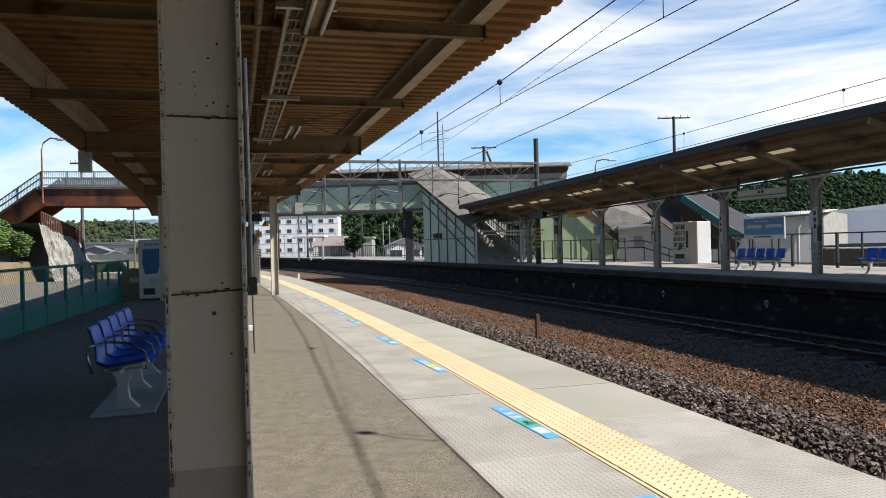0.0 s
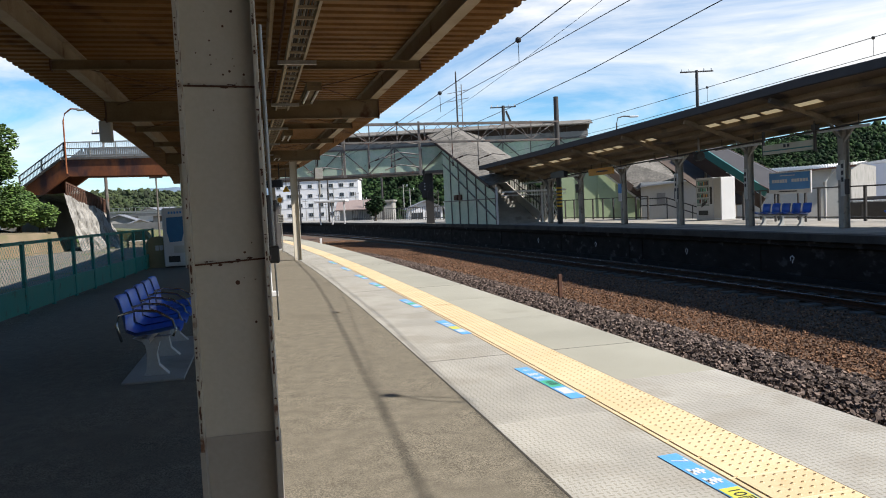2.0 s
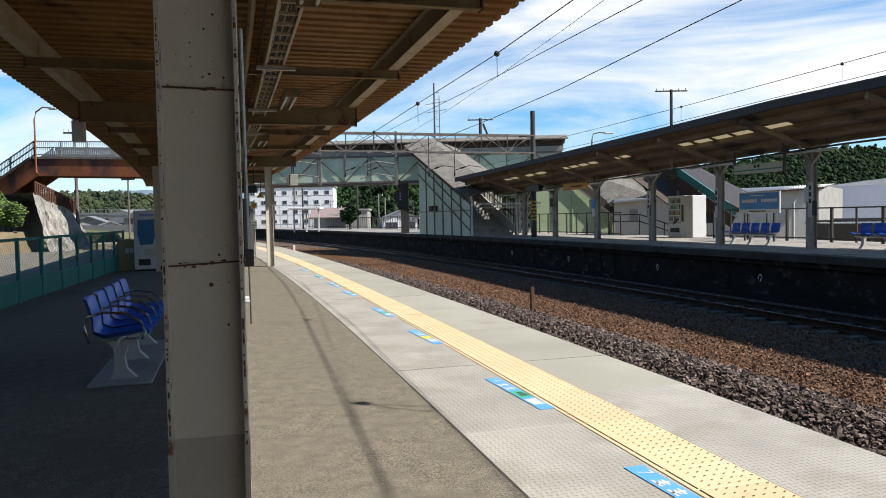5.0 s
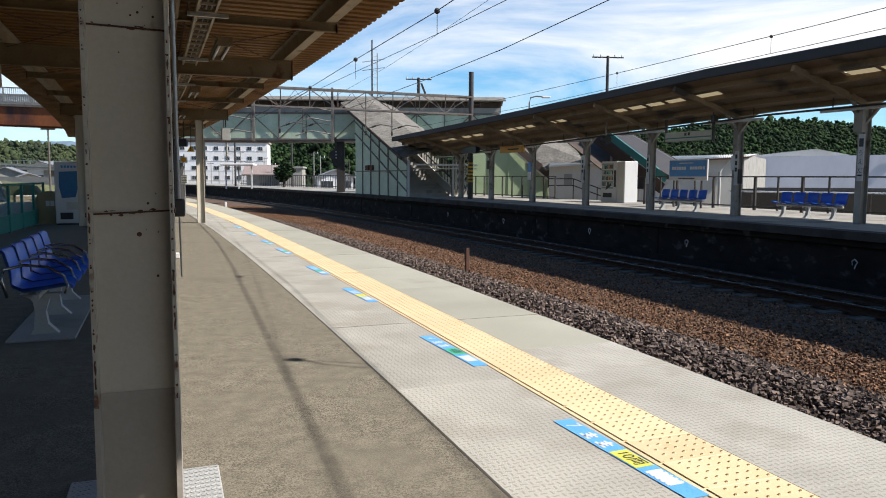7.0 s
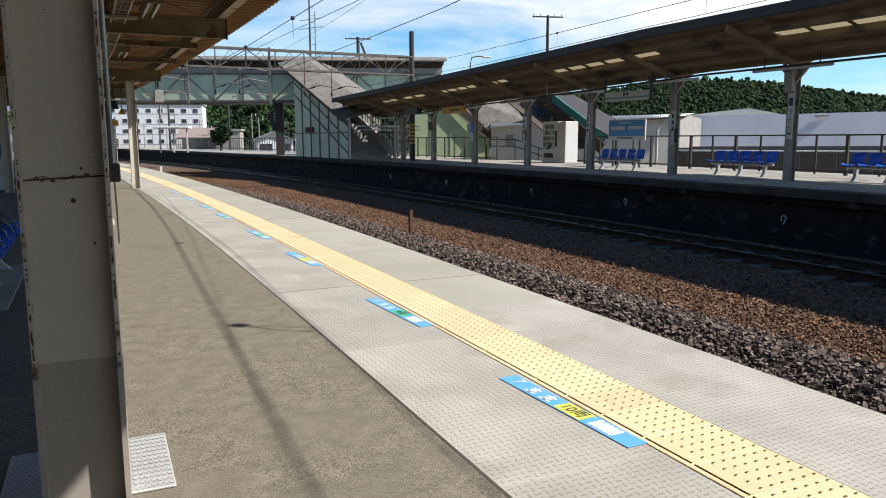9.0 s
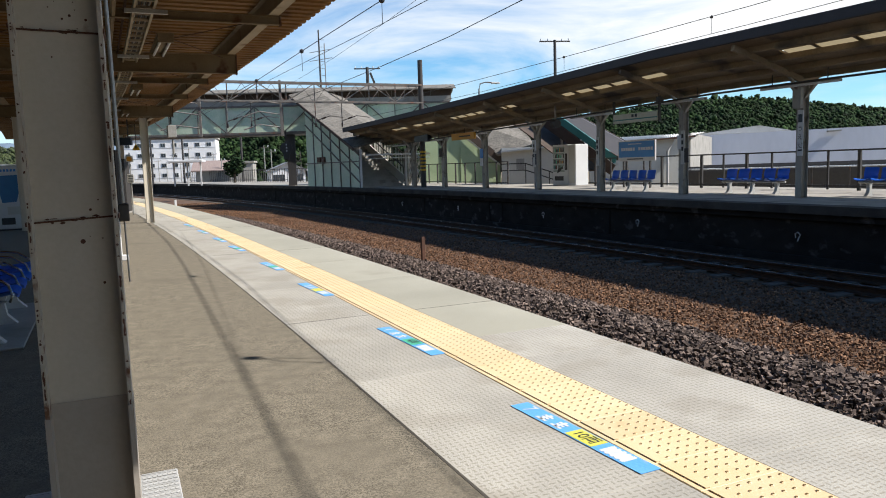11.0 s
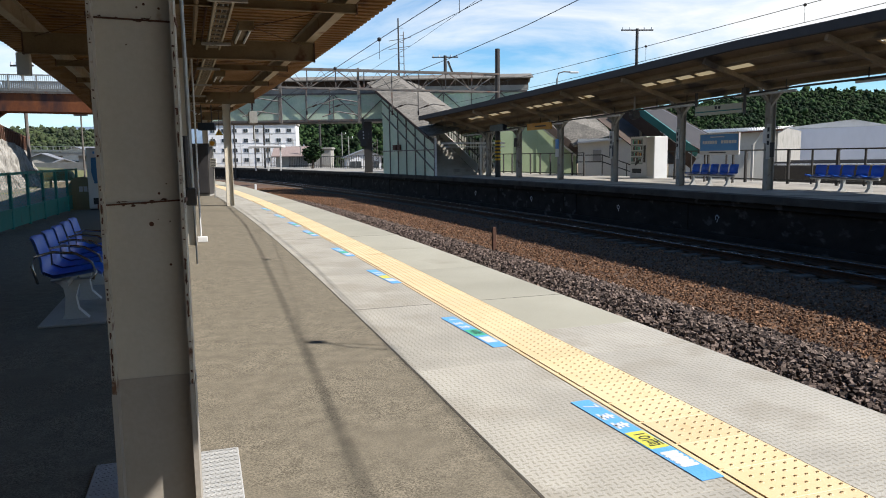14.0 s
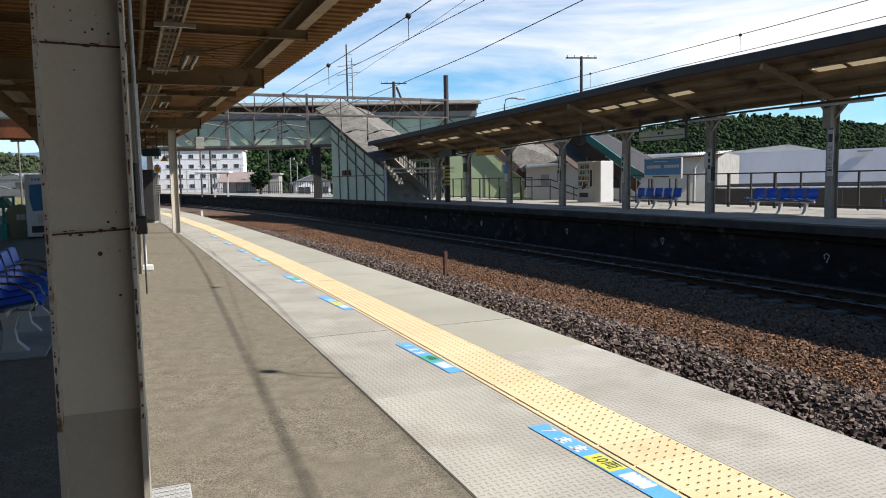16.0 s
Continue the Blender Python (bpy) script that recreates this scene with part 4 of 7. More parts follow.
            z, y = g.choice((g.gauss(1.2, 0.12), g.gauss(1.8, 0.1), g.uniform(0.6, 2.7))), -hd_ + abs(g.gauss(0, 0.02))
            flake((hw + 0.0007, y, z), (0, 1, 0), (0, 0, 1), g.uniform(0.003, 0.012), g.uniform(0.005, 0.03))
        for _ in range(14):
            flake((hw - 0.0136, g.uniform(-hd_, -0.02), g.gauss(1.2, 0.1)), (0, 1, 0), (0, 0, 1), g.uniform(0.002, 0.008), g.uniform(0.005, 0.02))
        for z0, tilt in ((1.155, 0.012), (1.785, -0.008)):
            for _ in range(16):
                x = g.uniform(-0.11, 0.11)
                flake((x, -0.0092, z0 + tilt * (x / width + 0.5) + g.gauss(0, 0.005)), (1, 0, 0), (0, 0, 1), g.uniform(0.003, 0.014), g.uniform(0.001, 0.005))
        bm.transform(m)
        part("flaked_rust", bm, M["rusty"], col, "dark rust where the paint has flaked off")["kind"] = "stuff"
    return col


column(2.80, 411.218, near=True, turn=-1.5)
column(12.11, 411.27)
for s0 in (-6.6, -16.0, -25.3):
    column(s0, 411.27)
for s0 in (21.47, 30.8, 40.2):
    column(s0, 409.66, width=0.2)
    column(s0 + 0.4, 412.58, width=0.2)

# conduits and box beside the nearest column
cd = thing("conduit", on_line(3.3, 411.262), "pale plastic conduit with a black junction box on the column", "conduit")
part("pipe", tube([(0.113, 0, 1.17), (0.111, 0, 1.5), (0.108, 0, 2.12)], 0.008), M["galvanised"], cd)
part("dark_pipe", tube([(0.098, -0.2, 1.13), (0.097, -0.2, 1.25), (0.097, -0.2, 1.40)], 0.012), M["iron"], cd)
part("junction_box", boxes((0.092, 0.13, -0.33, -0.25, 1.135, 1.20), bevel=0.004), M["iron"], cd, "small black box")
part("thin_rod", tube([(0.116, 0, 0.868), (0.113, 0, 1.18)], 0.0035), M["galvanised"], cd)

# cable ladder under the roof, with lamps
lad = thing("cable_ladder", Matrix(), "steel cable ladder with rungs hung under the canopy", "cable tray")
for r in (411.685, 411.865):
    part("side_rail", sweep([(r - 0.012, 2.93), (r - 0.012, 3.0), (r + 0.012, 3.0), (r + 0.012, 2.93)], -6, 44, 1.5), M["purlin"], lad)
rung = finish("rung", boxes((-0.085, 0.085, -0.012, 0.012, 2.94, 2.965)), M["purlin"])
for k in range(120):
    ob = new("rung", rung)
    ob.matrix_world = on_line(-2 + 0.34 * k, 411.775)
    ob.parent = lad
for k in range(15):
    bm = boxes((-0.2, 0.2, -0.022, 0.022, 2.885, 2.925))
    bm.transform(on_line(-1.2 + 3.12 * k, 411.79))
    part("hanger", bm, M["galvanised"], lad, "hanger channel")
g = random.Random(3)
for k in range(7):
    r0 = 411.71 + 0.022 * k
    bm = tube([P(-6 + 2.0 * q, r0 + g.uniform(-0.012, 0.012), 2.985 + g.uniform(0, 0.02)) for q in range(26)], 0.009, 5)
    part("cable", bm, M["iron"] if k % 3 else M["galvanised"], lad)


def tube_lamp(s, r, z):
    t = thing("fluorescent_lamp", on_line(s, r, z), "twin fluorescent tube lamp hung under the canopy", "lamp", "canopy lamps")
    part("housing", boxes((-0.09, 0.09, -0.62, 0.62, 0.05, 0.10), bevel=0.006), M["beam"], t)
    for x in (-0.055, 0.055):
        part("tube", rod(bmesh.new(), (x, -0.58, 0.02), (x, 0.58, 0.02), 0.016, 10), M["tube"], t, "unlit white tube", smooth=True)
    for y in (-0.6, 0.6):
        part("end_cap", boxes((-0.085, 0.085, y - 0.02, y + 0.02, -0.005, 0.05)), M["beam"], t)
    return t


for s, r in ((4.77, 411.86), (9.93, 412.05), (15.2, 412.0), (20.9, 412.1), (27.0, 412.1)):
    tube_lamp(s, r, 2.80)

# pipe runs under the roof
pr = thing("pipe_run", Matrix(), "thin rusty pipes running under the canopy", "pipe")
for r, z, rad in ((411.5, 3.02, 0.03), (411.62, 3.06, 0.014), (410.9, 3.03, 0.02)):
    part("pipe", tube([P(-6 + 2.5 * q, r, z) for q in range(21)], rad, 7), M["beam"] if rad > 0.02 else M["rusty"], pr)
# grey speaker box at the roof's outer edge
sp = thing("loudspeaker", on_line(15.99, 408.62, 3.08), "grey box loudspeaker hung at the canopy edge", "loudspeaker")
part("body", boxes((-0.11, 0.11, -0.12, 0.12, -0.2, 0.2), bevel=0.015), M["offwhite"], sp)
part("bracket", boxes((-0.02, 0.02, -0.02, 0.02, 0.2, 0.262)), M["iron"], sp)
sg = thing("hanging_signal_box", on_line(24.6, 413.6, 2.6), "grey equipment box hung from the canopy corner", "equipment box")
part("body", boxes((-0.13, 0.13, -0.1, 0.1, -0.2, 0.16), bevel=0.015), M["galvanised"], sg)
part("stem", rod(bmesh.new(), (0, 0, 0.2), (0, 0, 0.75), 0.02), M["iron"], sg)
part("insulator", rod(bmesh.new(), (0.02, 0, -0.7), (0.02, 0, -0.26), 0.04, 8, 0.03), M["galvanised"], sg)


# ---- benches ----
def seat_shell():
    """One moulded seat: pan, curved back and turned edge; front towards +x."""
    prof = [(0.24, 0.40), (0.20, 0.425), (0.05, 0.40), (-0.10, 0.385), (-0.17, 0.42), (-0.205, 0.55), (-0.245, 0.70), (-0.265, 0.715)]
    bm = bmesh.new()
    rows = []
    for k in range(7):
        v = -1 + 2 * k / 6
        rim = 0.035 * abs(v) ** 3
        rows.append([bm.verts.new((x + (rim if i > 4 else 0), 0.195 * v * (1 - 0.12 * (i > 6) - 0.08 * (i == 0)), z + (rim if i < 5 else 0))) for i, (x, z) in enumerate(prof)])
    for u, v in zip(rows, rows[1:]):
        for i in range(len(prof) - 1):
            bm.faces.new((u[i], u[i + 1], v[i + 1], v[i]))
    bmesh.ops.recalc_face_normals(bm, faces=bm.faces)
    back = bmesh.ops.duplicate(bm, geom=bm.faces[:])
    dv = [e for e in back["geom"] if isinstance(e, bmesh.types.BMVert)]
    bmesh.ops.translate(bm, vec=(-0.006, 0, -0.014), verts=dv)
    bm.edges.ensure_lookup_table()
    return bm


SEAT = finish("seat", seat_shell(), M["bluechair"], True)


def bench(m, seats, label, plate=False, arms=True, pitch=0.47):
    t = thing("bench", m, label, "bench", "platform benches")
    L = seats * pitch
    for k in range(seats):
        ob = new("seat", SEAT)
        ob.parent = t
        ob.matrix_basis = Matrix.Translation((0, -L / 2 + pitch * (k + 0.5), 0)) @ Matrix.Diagonal((1, 1 if arms else 0.97, 1, 1))
        if arms and k < seats:
            y = -L / 2 + pitch * k + 0.01
            part("armrest", tube([(-0.20, y, 0.36), (-0.235, y, 0.50), (-0.21, y, 0.575), (-0.08, y, 0.605), (0.08, y, 0.585), (0.19, y, 0.51), (0.215, y, 0.43), (0.19, y, 0.375)], 0.011, 7), M["chrome"], t, "bent chrome armrest", True)
    part("seat_rail", tube([(-0.02, -L / 2 + 0.02, 0.345), (-0.02, L / 2 - 0.02, 0.345)], 0.03, 8), M["leg"], t)
    for y in ((-L / 2 + 0.3, L / 2 - 0.3) if seats < 5 else (-L / 2 + 0.3, 0.0, L / 2 - 0.3)):
        bm = prism([(-0.11, 0.0), (0.13, 0.0), (0.10, 0.03), (0.035, 0.10), (0.02, 0.20), (0.05, 0.30), (0.14, 0.345), (-0.16, 0.345), (-0.07, 0.30), (-0.055, 0.2), (-0.07, 0.06)], "y", y - 0.045, y + 0.045)
        part("leg", bm, M["leg"], t, "grey cast pedestal leg")
    if plate:
        part("base_plate", boxes((-0.24, 0.25, -L / 2 + 0.05, L / 2 - 0.05, 0.0, 0.02), bevel=0.006), M["concrete"], t, "pale grey floor plate")
    return t


bench(on_line(7.65, 410.38), 5, "blue moulded platform bench with chrome arms on a grey floor plate", plate=True)
for s, r in ((20.72, 428.1), (15.8, 428.4), (11.6, 428.6)):
    bench(on_line(s, r, 0.2, 180), 5, "five blue moulded seats on pale legs on island platform", arms=False, pitch=0.46)

# ---- fence and drinks machine on the near platform ----
fence = thing("mesh_fence", Matrix(), "teal painted mesh fence along the platform's outer side", "fence")
F0, F1 = P(2.0, 407.35), P(23.2, 408.62)
fd = F1 - F0
nf = 16
for k in range(nf + 1):
    p = F0 + fd * (k / nf)
    part("fence_post", boxes((p.x - 0.025, p.x + 0.025, p.y - 0.025, p.y + 0.025, 0, 1.1)), M["teal"], fence)
for z, h in ((1.07, 0.05), (0.38, 0.03)):
    part("fence_rail", bar(bmesh.new(), F0 + Vector((0, 0, z)), F1 + Vector((0, 0, z)), 0.03, h), M["teal"], fence)
part("kick_panel", bar(bmesh.new(), F0 + Vector((0, 0, 0.2)), F1 + Vector((0, 0, 0.2)), 0.012, 0.34), M["teal"], fence)
bm = bmesh.new()
N = 210
for k in range(N):
    a = k / N
    for da in (0.030, -0.030):
        if 0 <= a + da <= 1:
            bar(bm, F0 + fd * a + Vector((0, 0, 0.39)), F0 + fd * (a + da) + Vector((0, 0, 1.05)), 0.003, 0.003)
ob = part("wire_mesh", bm, M["teal"], fence, "green wire mesh")
ob["kind"] = "stuff"

vm = thing("drinks_machine", pose(-8.0, 20.4, 0, 0, 0, 16), "white and blue drinks vending machine by the fence", "vending machine")
part("body", boxes((-0.36, 0.36, -0.33, 0.33, 0.04, 1.64), bevel=0.02), M["white"], vm)
part("plinth", boxes((-0.34, 0.34, -0.3, 0.3, 0, 0.04)), M["iron"], vm)
part("blue_panel", prism([(-0.25, 1.38), (0.28, 1.40), (0.22, 1.10), (0.12, 0.72), (-0.2, 0.70), (-0.26, 1.0)], "y", -0.336, -0.328), M["vend_blue"], vm, "dark blue curved front panel")
part("keypad", boxes((-0.1, 0.2, -0.338, -0.33, 0.40, 0.60)), M["offwhite"], vm)
part("logo", boxes(*[(-0.2 + 0.075 * k, -0.15 + 0.075 * k, -0.336, -0.329, 1.48, 1.54) for k in range(5)]), M["sign_blue"], vm)
part("slot", boxes((-0.25, 0.05, -0.338, -0.329, 0.15, 0.32)), M["iron"], vm)
bn = thing("bin", pose(-8.62, 20.5, 0, 0, 0, 14), "beige round-topped rubbish bin beside the drinks machine", "bin")
part("body", prism([(-0.30, 0.0), (0.30, 0.0), (0.32, 0.4), (0.30, 0.66), (0.24, 0.78), (0.14, 0.85), (0.0, 0.875), (-0.14, 0.85), (-0.24, 0.78), (-0.30, 0.66), (-0.32, 0.4)], "y", -0.24, 0.24), M["beige_box"], bn)
for x in (0.0, 0.11, 0.22):
    part("sticker", boxes((x - 0.045, x + 0.045, -0.245, -0.239, 0.48, 0.62)), M["white"], bn, "white sticker")

# ---- unseen walls added to keep sky light off the covered platform ----
single("wall_back", sweep([(404.6, 0.0), (412.4, 0.0), (412.4, 3.05), (404.6, 3.05)], -5.2, -5.0, 0.2), M["brownwood"], "unseen dark timber wall added to block light behind the covered platform", "wall", kind="structure")
single("wall_side", sweep([(407.1, 0.0), (407.3, 0.0), (407.3, 3.05), (407.1, 3.05)], -4.99, 5.4, 1.0), M["brownwood"], "unseen dark timber side wall added to block light on the covered platform", "wall", kind="structure")

# ---- island platform: canopy ----
FS0, FS1 = -28.0, 40.0


def drop(s):
    """The island canopy falls gently along the platform."""
    return -0.026 * max(0.0, s - 16.0)


def far_z(r, s):
    return 3.26 + 0.30 * abs(r - 427.35) + drop(s)


fc = thing("island_canopy", Matrix(), "weathered butterfly-roofed canopy on grey posts over the island platform", "canopy")


def wing(r0, r1, s0, s1, lift, thick, step=1.0):
    bm = bmesh.new()
    k = max(1, round((s1 - s0) / step))
    rows = []
    for i in range(k + 1):
        s = s0 + (s1 - s0) * i / k
        rows.append([bm.verts.new(P(s, r0, far_z(r0, s) + lift)), bm.verts.new(P(s, r1, far_z(r1, s) + lift)),
                     bm.verts.new(P(s, r1, far_z(r1, s) + lift + thick)), bm.verts.new(P(s, r0, far_z(r0, s) + lift + thick))])
    for u, v in zip(rows, rows[1:]):
        for a in range(4):
            bm.faces.new((u[a], u[(a + 1) % 4], v[(a + 1) % 4], v[a]))
    bm.faces.new(rows[0][::-1]); bm.faces.new(rows[-1])
    return bm


# the front wing is sheeted in strips, leaving the skylights open
sky_s = [(9.0, 9.9), (10.0, 10.9), (11.0, 11.9), (12.0, 12.85), (16.7, 17.7), (18.2, 18.95), (19.1, 19.85), (20.0, 20.75), (20.95, 21.8), (24.6, 25.2), (25.3, 25.9), (26.9, 27.5), (27.65, 28.3), (28.45, 29.1), (29.25, 29.8), (31.4, 32.4), (32.6, 33.5), (34.3, 35.9)]
part("roof_wing", wing(424.86, 425.85, FS0, FS1, 0.0, 0.05), M["far_sheet"], fc, "weathered boarded roof underside")
part("roof_wing", wing(426.3, 427.35, FS0, FS1, 0.0, 0.05), M["far_sheet"], fc)
part("roof_wing", wing(427.35, 431.4, FS0, FS1, 0.0, 0.05), M["far_sheet"], fc)
edges_s = [FS0] + [v for q in sky_s for v in q] + [FS1]
for a, b in zip(edges_s[::2], edges_s[1::2]):
    part("roof_wing", wing(425.85, 426.3, a, b, 0.0, 0.05), M["far_sheet"], fc)
sky_mat = bpy.data.materials.new("skylight_translucent")
sky_mat.use_nodes = True
sn, sl = sky_mat.node_tree.nodes, sky_mat.node_tree.links
tr = sn.new("ShaderNodeBsdfTranslucent"); tr.inputs["Color"].default_value = (0.33, 0.27, 0.16, 1)
ms = sn.new("ShaderNodeMixShader"); ms.inputs[0].default_value = 0.6
sn["Principled BSDF"].inputs["Base Color"].default_value = (0.40, 0.33, 0.21, 1)
sl.new(sn["Principled BSDF"].outputs[0], ms.inputs[1]); sl.new(tr.outputs[0], ms.inputs[2])
sl.new(ms.outputs[0], sn["Material Output"].inputs["Surface"])
for a, b in sky_s:
    bm = bmesh.new()
    n = int((b - a) / 0.075)
    rows = []
    for i in range(n + 1):
        s = a + (b - a) * i / n
        z = 0.045 * (i % 2)
        rows.append([bm.verts.new(P(s, 425.8, far_z(425.8, s) + 0.02 + z)), bm.verts.new(P(s, 426.35, far_z(426.35, s) + 0.02 + z))])
    for u, v in zip(rows, rows[1:]):
        bm.faces.new((u[0], u[1], v[1], v[0]))
    part("skylight", bm, sky_mat, fc, "yellowed corrugated skylight sheet")
part("fascia", wing(424.80, 424.86, FS0, FS1, -0.10, 0.22), M["fascia"], fc, "dark edge board")
part("fascia", wing(431.4, 431.46, FS0, FS1, -0.10, 0.22), M["fascia"], fc, "dark edge board")
for r in (425.45, 426.1, 426.75, 428.6, 430.0):
    part("purlin", wing(r - 0.035, r + 0.035, FS0, FS1, -0.13, 0.13), M["far_sheet"], fc)
part("valley_beam", wing(427.29, 427.41, FS0, FS1, -0.13, 0.13), M["far_sheet"], fc)
posts = [-14.0, -9.4, -4.9, -0.3, 4.2, 8.8, 13.35, 17.4, 21.3, 25.2, 29.3, 33.2, 36.6]
for k, s in enumerate(posts):
    r = 427.35 + 0.02 * max(0, s - 20) * 0.3
    top = far_z(427.35, s) - 0.2
    bm = boxes((-0.10, 0.10, -0.012, 0.012, 0.2, top), (-0.115, -0.10, -0.09, 0.09, 0.2, top), (0.10, 0.115, -0.09, 0.09, 0.2, top))
    bm.transform(on_line(s, r))
    col = part("post", bm, M["far_post"], fc, "weathered grey post")
    arm = bmesh.new()
    for r1 in (424.95, 431.3):
        bar(arm, P(s, 427.35, far_z(427.35, s) - 0.16), P(s, r1, far_z(r1, s) - 0.16), 0.10, 0.14)
    part("arm", arm, M["far_sheet"], fc, "slanting roof arm")
    knee = bmesh.new()
    for ds in (-0.38, 0.38):
        pr_ = [P(s, 427.35, top - 0.42), P(s, 427.35, top - 0.02), P(s + ds, 427.35, top - 0.02)]
        bar(knee, pr_[0], pr_[2], 0.08, 0.06)
    for dr in (-0.5, 0.5):
        bar(knee, P(s, 427.35, top - 0.40), P(s, 427.35 + dr, far_z(427.35 + dr, s) - 0.2), 0.07, 0.07)
    part("knee_brace", knee, M["far_post"], fc)
for k in range(9):
    s = 3.0 + 4.1 * k
    t = thing("tube_light", on_line(s + 2.0, 427.0, far_z(427.0, s + 2) - 0.42), "long white tube light under the island canopy", "lamp", "island lamps")
    part("tube", boxes((-0.035, 0.035, -1.15, 1.15, 0, 0.07), bevel=0.01), M["white"], t)
    for y in (-0.79, 0.79):
        part("hanger", boxes((-0.01, 0.01, y - 0.01, y + 0.01, 0.07, 0.36)), M["iron"], t)

bm = tube([P(-4.0 + 2.0 * k, 426.92, far_z(426.92, -4.0 + 2.0 * k) - 0.36) for k in range(21)], 0.028, 8)
part("service_pipe", bm, M["iron"], fc, "dark pipe running under the roof")

# things on the posts
def post_plate(s, r, z0, z1, w, mat, label, name="notice", text=None):
    t = thing(name, on_line(s, r, 0.2), label, "sign", "post signs")
    part("board", boxes((-0.015, 0.015, -w / 2, w / 2, z0, z1), bevel=0.003), mat, t)
    return t


np_ = thing("station_name_plate", on_line(13.3, 427.215), "tall white station name plate with black kana on a post", "sign")
part("board", boxes((-0.012, 0.012, -0.08, 0.08, 1.25, 2.38), bevel=0.004), M["white"], np_)
part("blue_block", boxes((-0.0155, -0.0125, -0.06, 0.06, 2.08, 2.28)), M["sign_navy"], np_)
face = Matrix(((0, 0, -1, 0), (-1, 0, 0, 0), (0, 1, 0, 0), (0, 0, 0, 1)))
for k, ch in enumerate("うえだ"):
    lettering(ch, 0.155, M["ink"], np_, Matrix.Translation((-0.016, 0, 1.92 - 0.21 * k)) @ face, "kana")
part("small_print", boxes((-0.0155, -0.0125, -0.06, 0.06, 1.37, 1.41)), M["ink"], np_)
bx = thing("post_box", on_line(13.35, 427.16), "grey metal box high on a platform post", "equipment box")
part("body", boxes((-0.06, 0.06, -0.12, 0.12, 2.42, 2.95), bevel=0.01), M["far_post"], bx)
for s, zc, col in ((17.4, 1.35, "white"), (17.2, 0.95, "iron"), (25.2, 1.55, "white"), (29.3, 1.35, "sign_blue"), (33.2, 1.5, "iron"), (25.2, 1.0, "sign_navy"), (29.3, 1.0, "white")):
    post_plate(s, 427.222, zc, zc + 0.42, 0.24, M[col], "small notice plate fixed to a platform post")
for s in (17.3, 21.3, 25.2):
    t = post_plate(s, 427.214, 0.9, 1.9, 0.14, M["offwhite"], "narrow white name plate on a platform post", "narrow_plate")
    for q in range(3):
        part("character", boxes((-0.019, -0.016, -0.04, 0.04, 1.3 + 0.19 * q, 1.42 + 0.19 * q)), M["ink"], t)

# hung signs
hs = thing("hanging_sign", on_line(18.65, 426.6), "cream and green direction sign hung from the island canopy", "sign")
part("board", boxes((-0.06, 0.06, -1.02, 1.02, 2.44, 2.72), bevel=0.008), M["sign_cream"], hs)
part("green_band", boxes((-0.064, -0.06, -1.02, 1.02, 2.52, 2.555)), M["teal_roof"], hs)
part("character", boxes((-0.064, -0.0605, -0.12, -0.02, 2.60, 2.69)), M["ink"], hs)
part("character", boxes((-0.064, -0.0605, 0.03, 0.13, 2.60, 2.69)), M["ink"], hs)
for y in (-1.05, 1.05):
    part("frame_post", boxes((-0.03, 0.03, y - 0.03, y + 0.03, 2.4, 3.15)), M["iron"], hs)
part("camera_box", boxes((-0.08, 0.08, -1.14, -1.0, 2.95, 3.12)), M["iron"], hs)
ys = thing("exit_sign", on_line(30.3, 426.9), "yellow illuminated exit sign hung from the island canopy", "sign")
part("board", boxes((-0.06, 0.06, -1.05, 1.05, 2.42, 2.72), bevel=0.008), M["sign_yellow"], ys)
part("bars", boxes((-0.064, -0.0605, -0.7, 0.3, 2.54, 2.60)), M["ink"], ys)
for y in (-0.885, 0.885):
    part("hanger", boxes((-0.01, 0.01, y - 0.015, y + 0.015, 2.72, 3.0)), M["iron"], ys)
ns = thing("departure_board", on_line(34.4, 426.9), "dark electronic departure board hung from the island canopy", "display")
part("housing", boxes((-0.12, 0.12, -0.75, 0.75, 2.5, 2.95), bevel=0.02), M["sign_navy"], ns)
for y in (-0.48, 0.48):
    part("hanger", boxes((-0.02, 0.02, y - 0.02, y + 0.02, 2.95, 3.2)), M["iron"], ns)
cl = thing("hung_speaker", on_line(22.9, 426.6), "dark round clock speaker hung under the island canopy", "speaker")
part("body", rod(bmesh.new(), (0, -0.12, 2.66), (0, 0.12, 2.66), 0.16, 12), M["iron"], cl)
part("stem", rod(bmesh.new(), (0, 0, 2.8), (0, 0, 3.5), 0.035, 8), M["far_post"], cl)

# ---- island platform: fence, machines, advert ----
ff = thing("iron_fence", Matrix(), "dark iron railing along the back of the island platform", "fence")
for k in range(14):
    s = 2.6 + 1.96 * k
    if s > 26.6:
        break
    bm = boxes((-0.035, 0.035, -0.045, 0.045, 0.2, 1.38)); bm.transform(on_line(s, 431.0)); part("stout_post", bm, M["iron"], ff)
    if s + 0.98 < 26.6:
        bm = boxes((-0.02, 0.02, -0.03, 0.03, 0.22, 1.36)); bm.transform(on_line(s + 0.98, 431.0)); part("slim_post", bm, M["iron"], ff)
for z in (1.37, 0.33):
    part("rail", sweep([(430.98, z - 0.025), (430.98, z + 0.02), (431.02, z + 0.02), (431.02, z - 0.025)], 2.0, 26.6, 1.0), M["iron"], ff)
f2 = thing("iron_fence", Matrix(), "dark iron railing beside the stairs on the island platform", "fence")
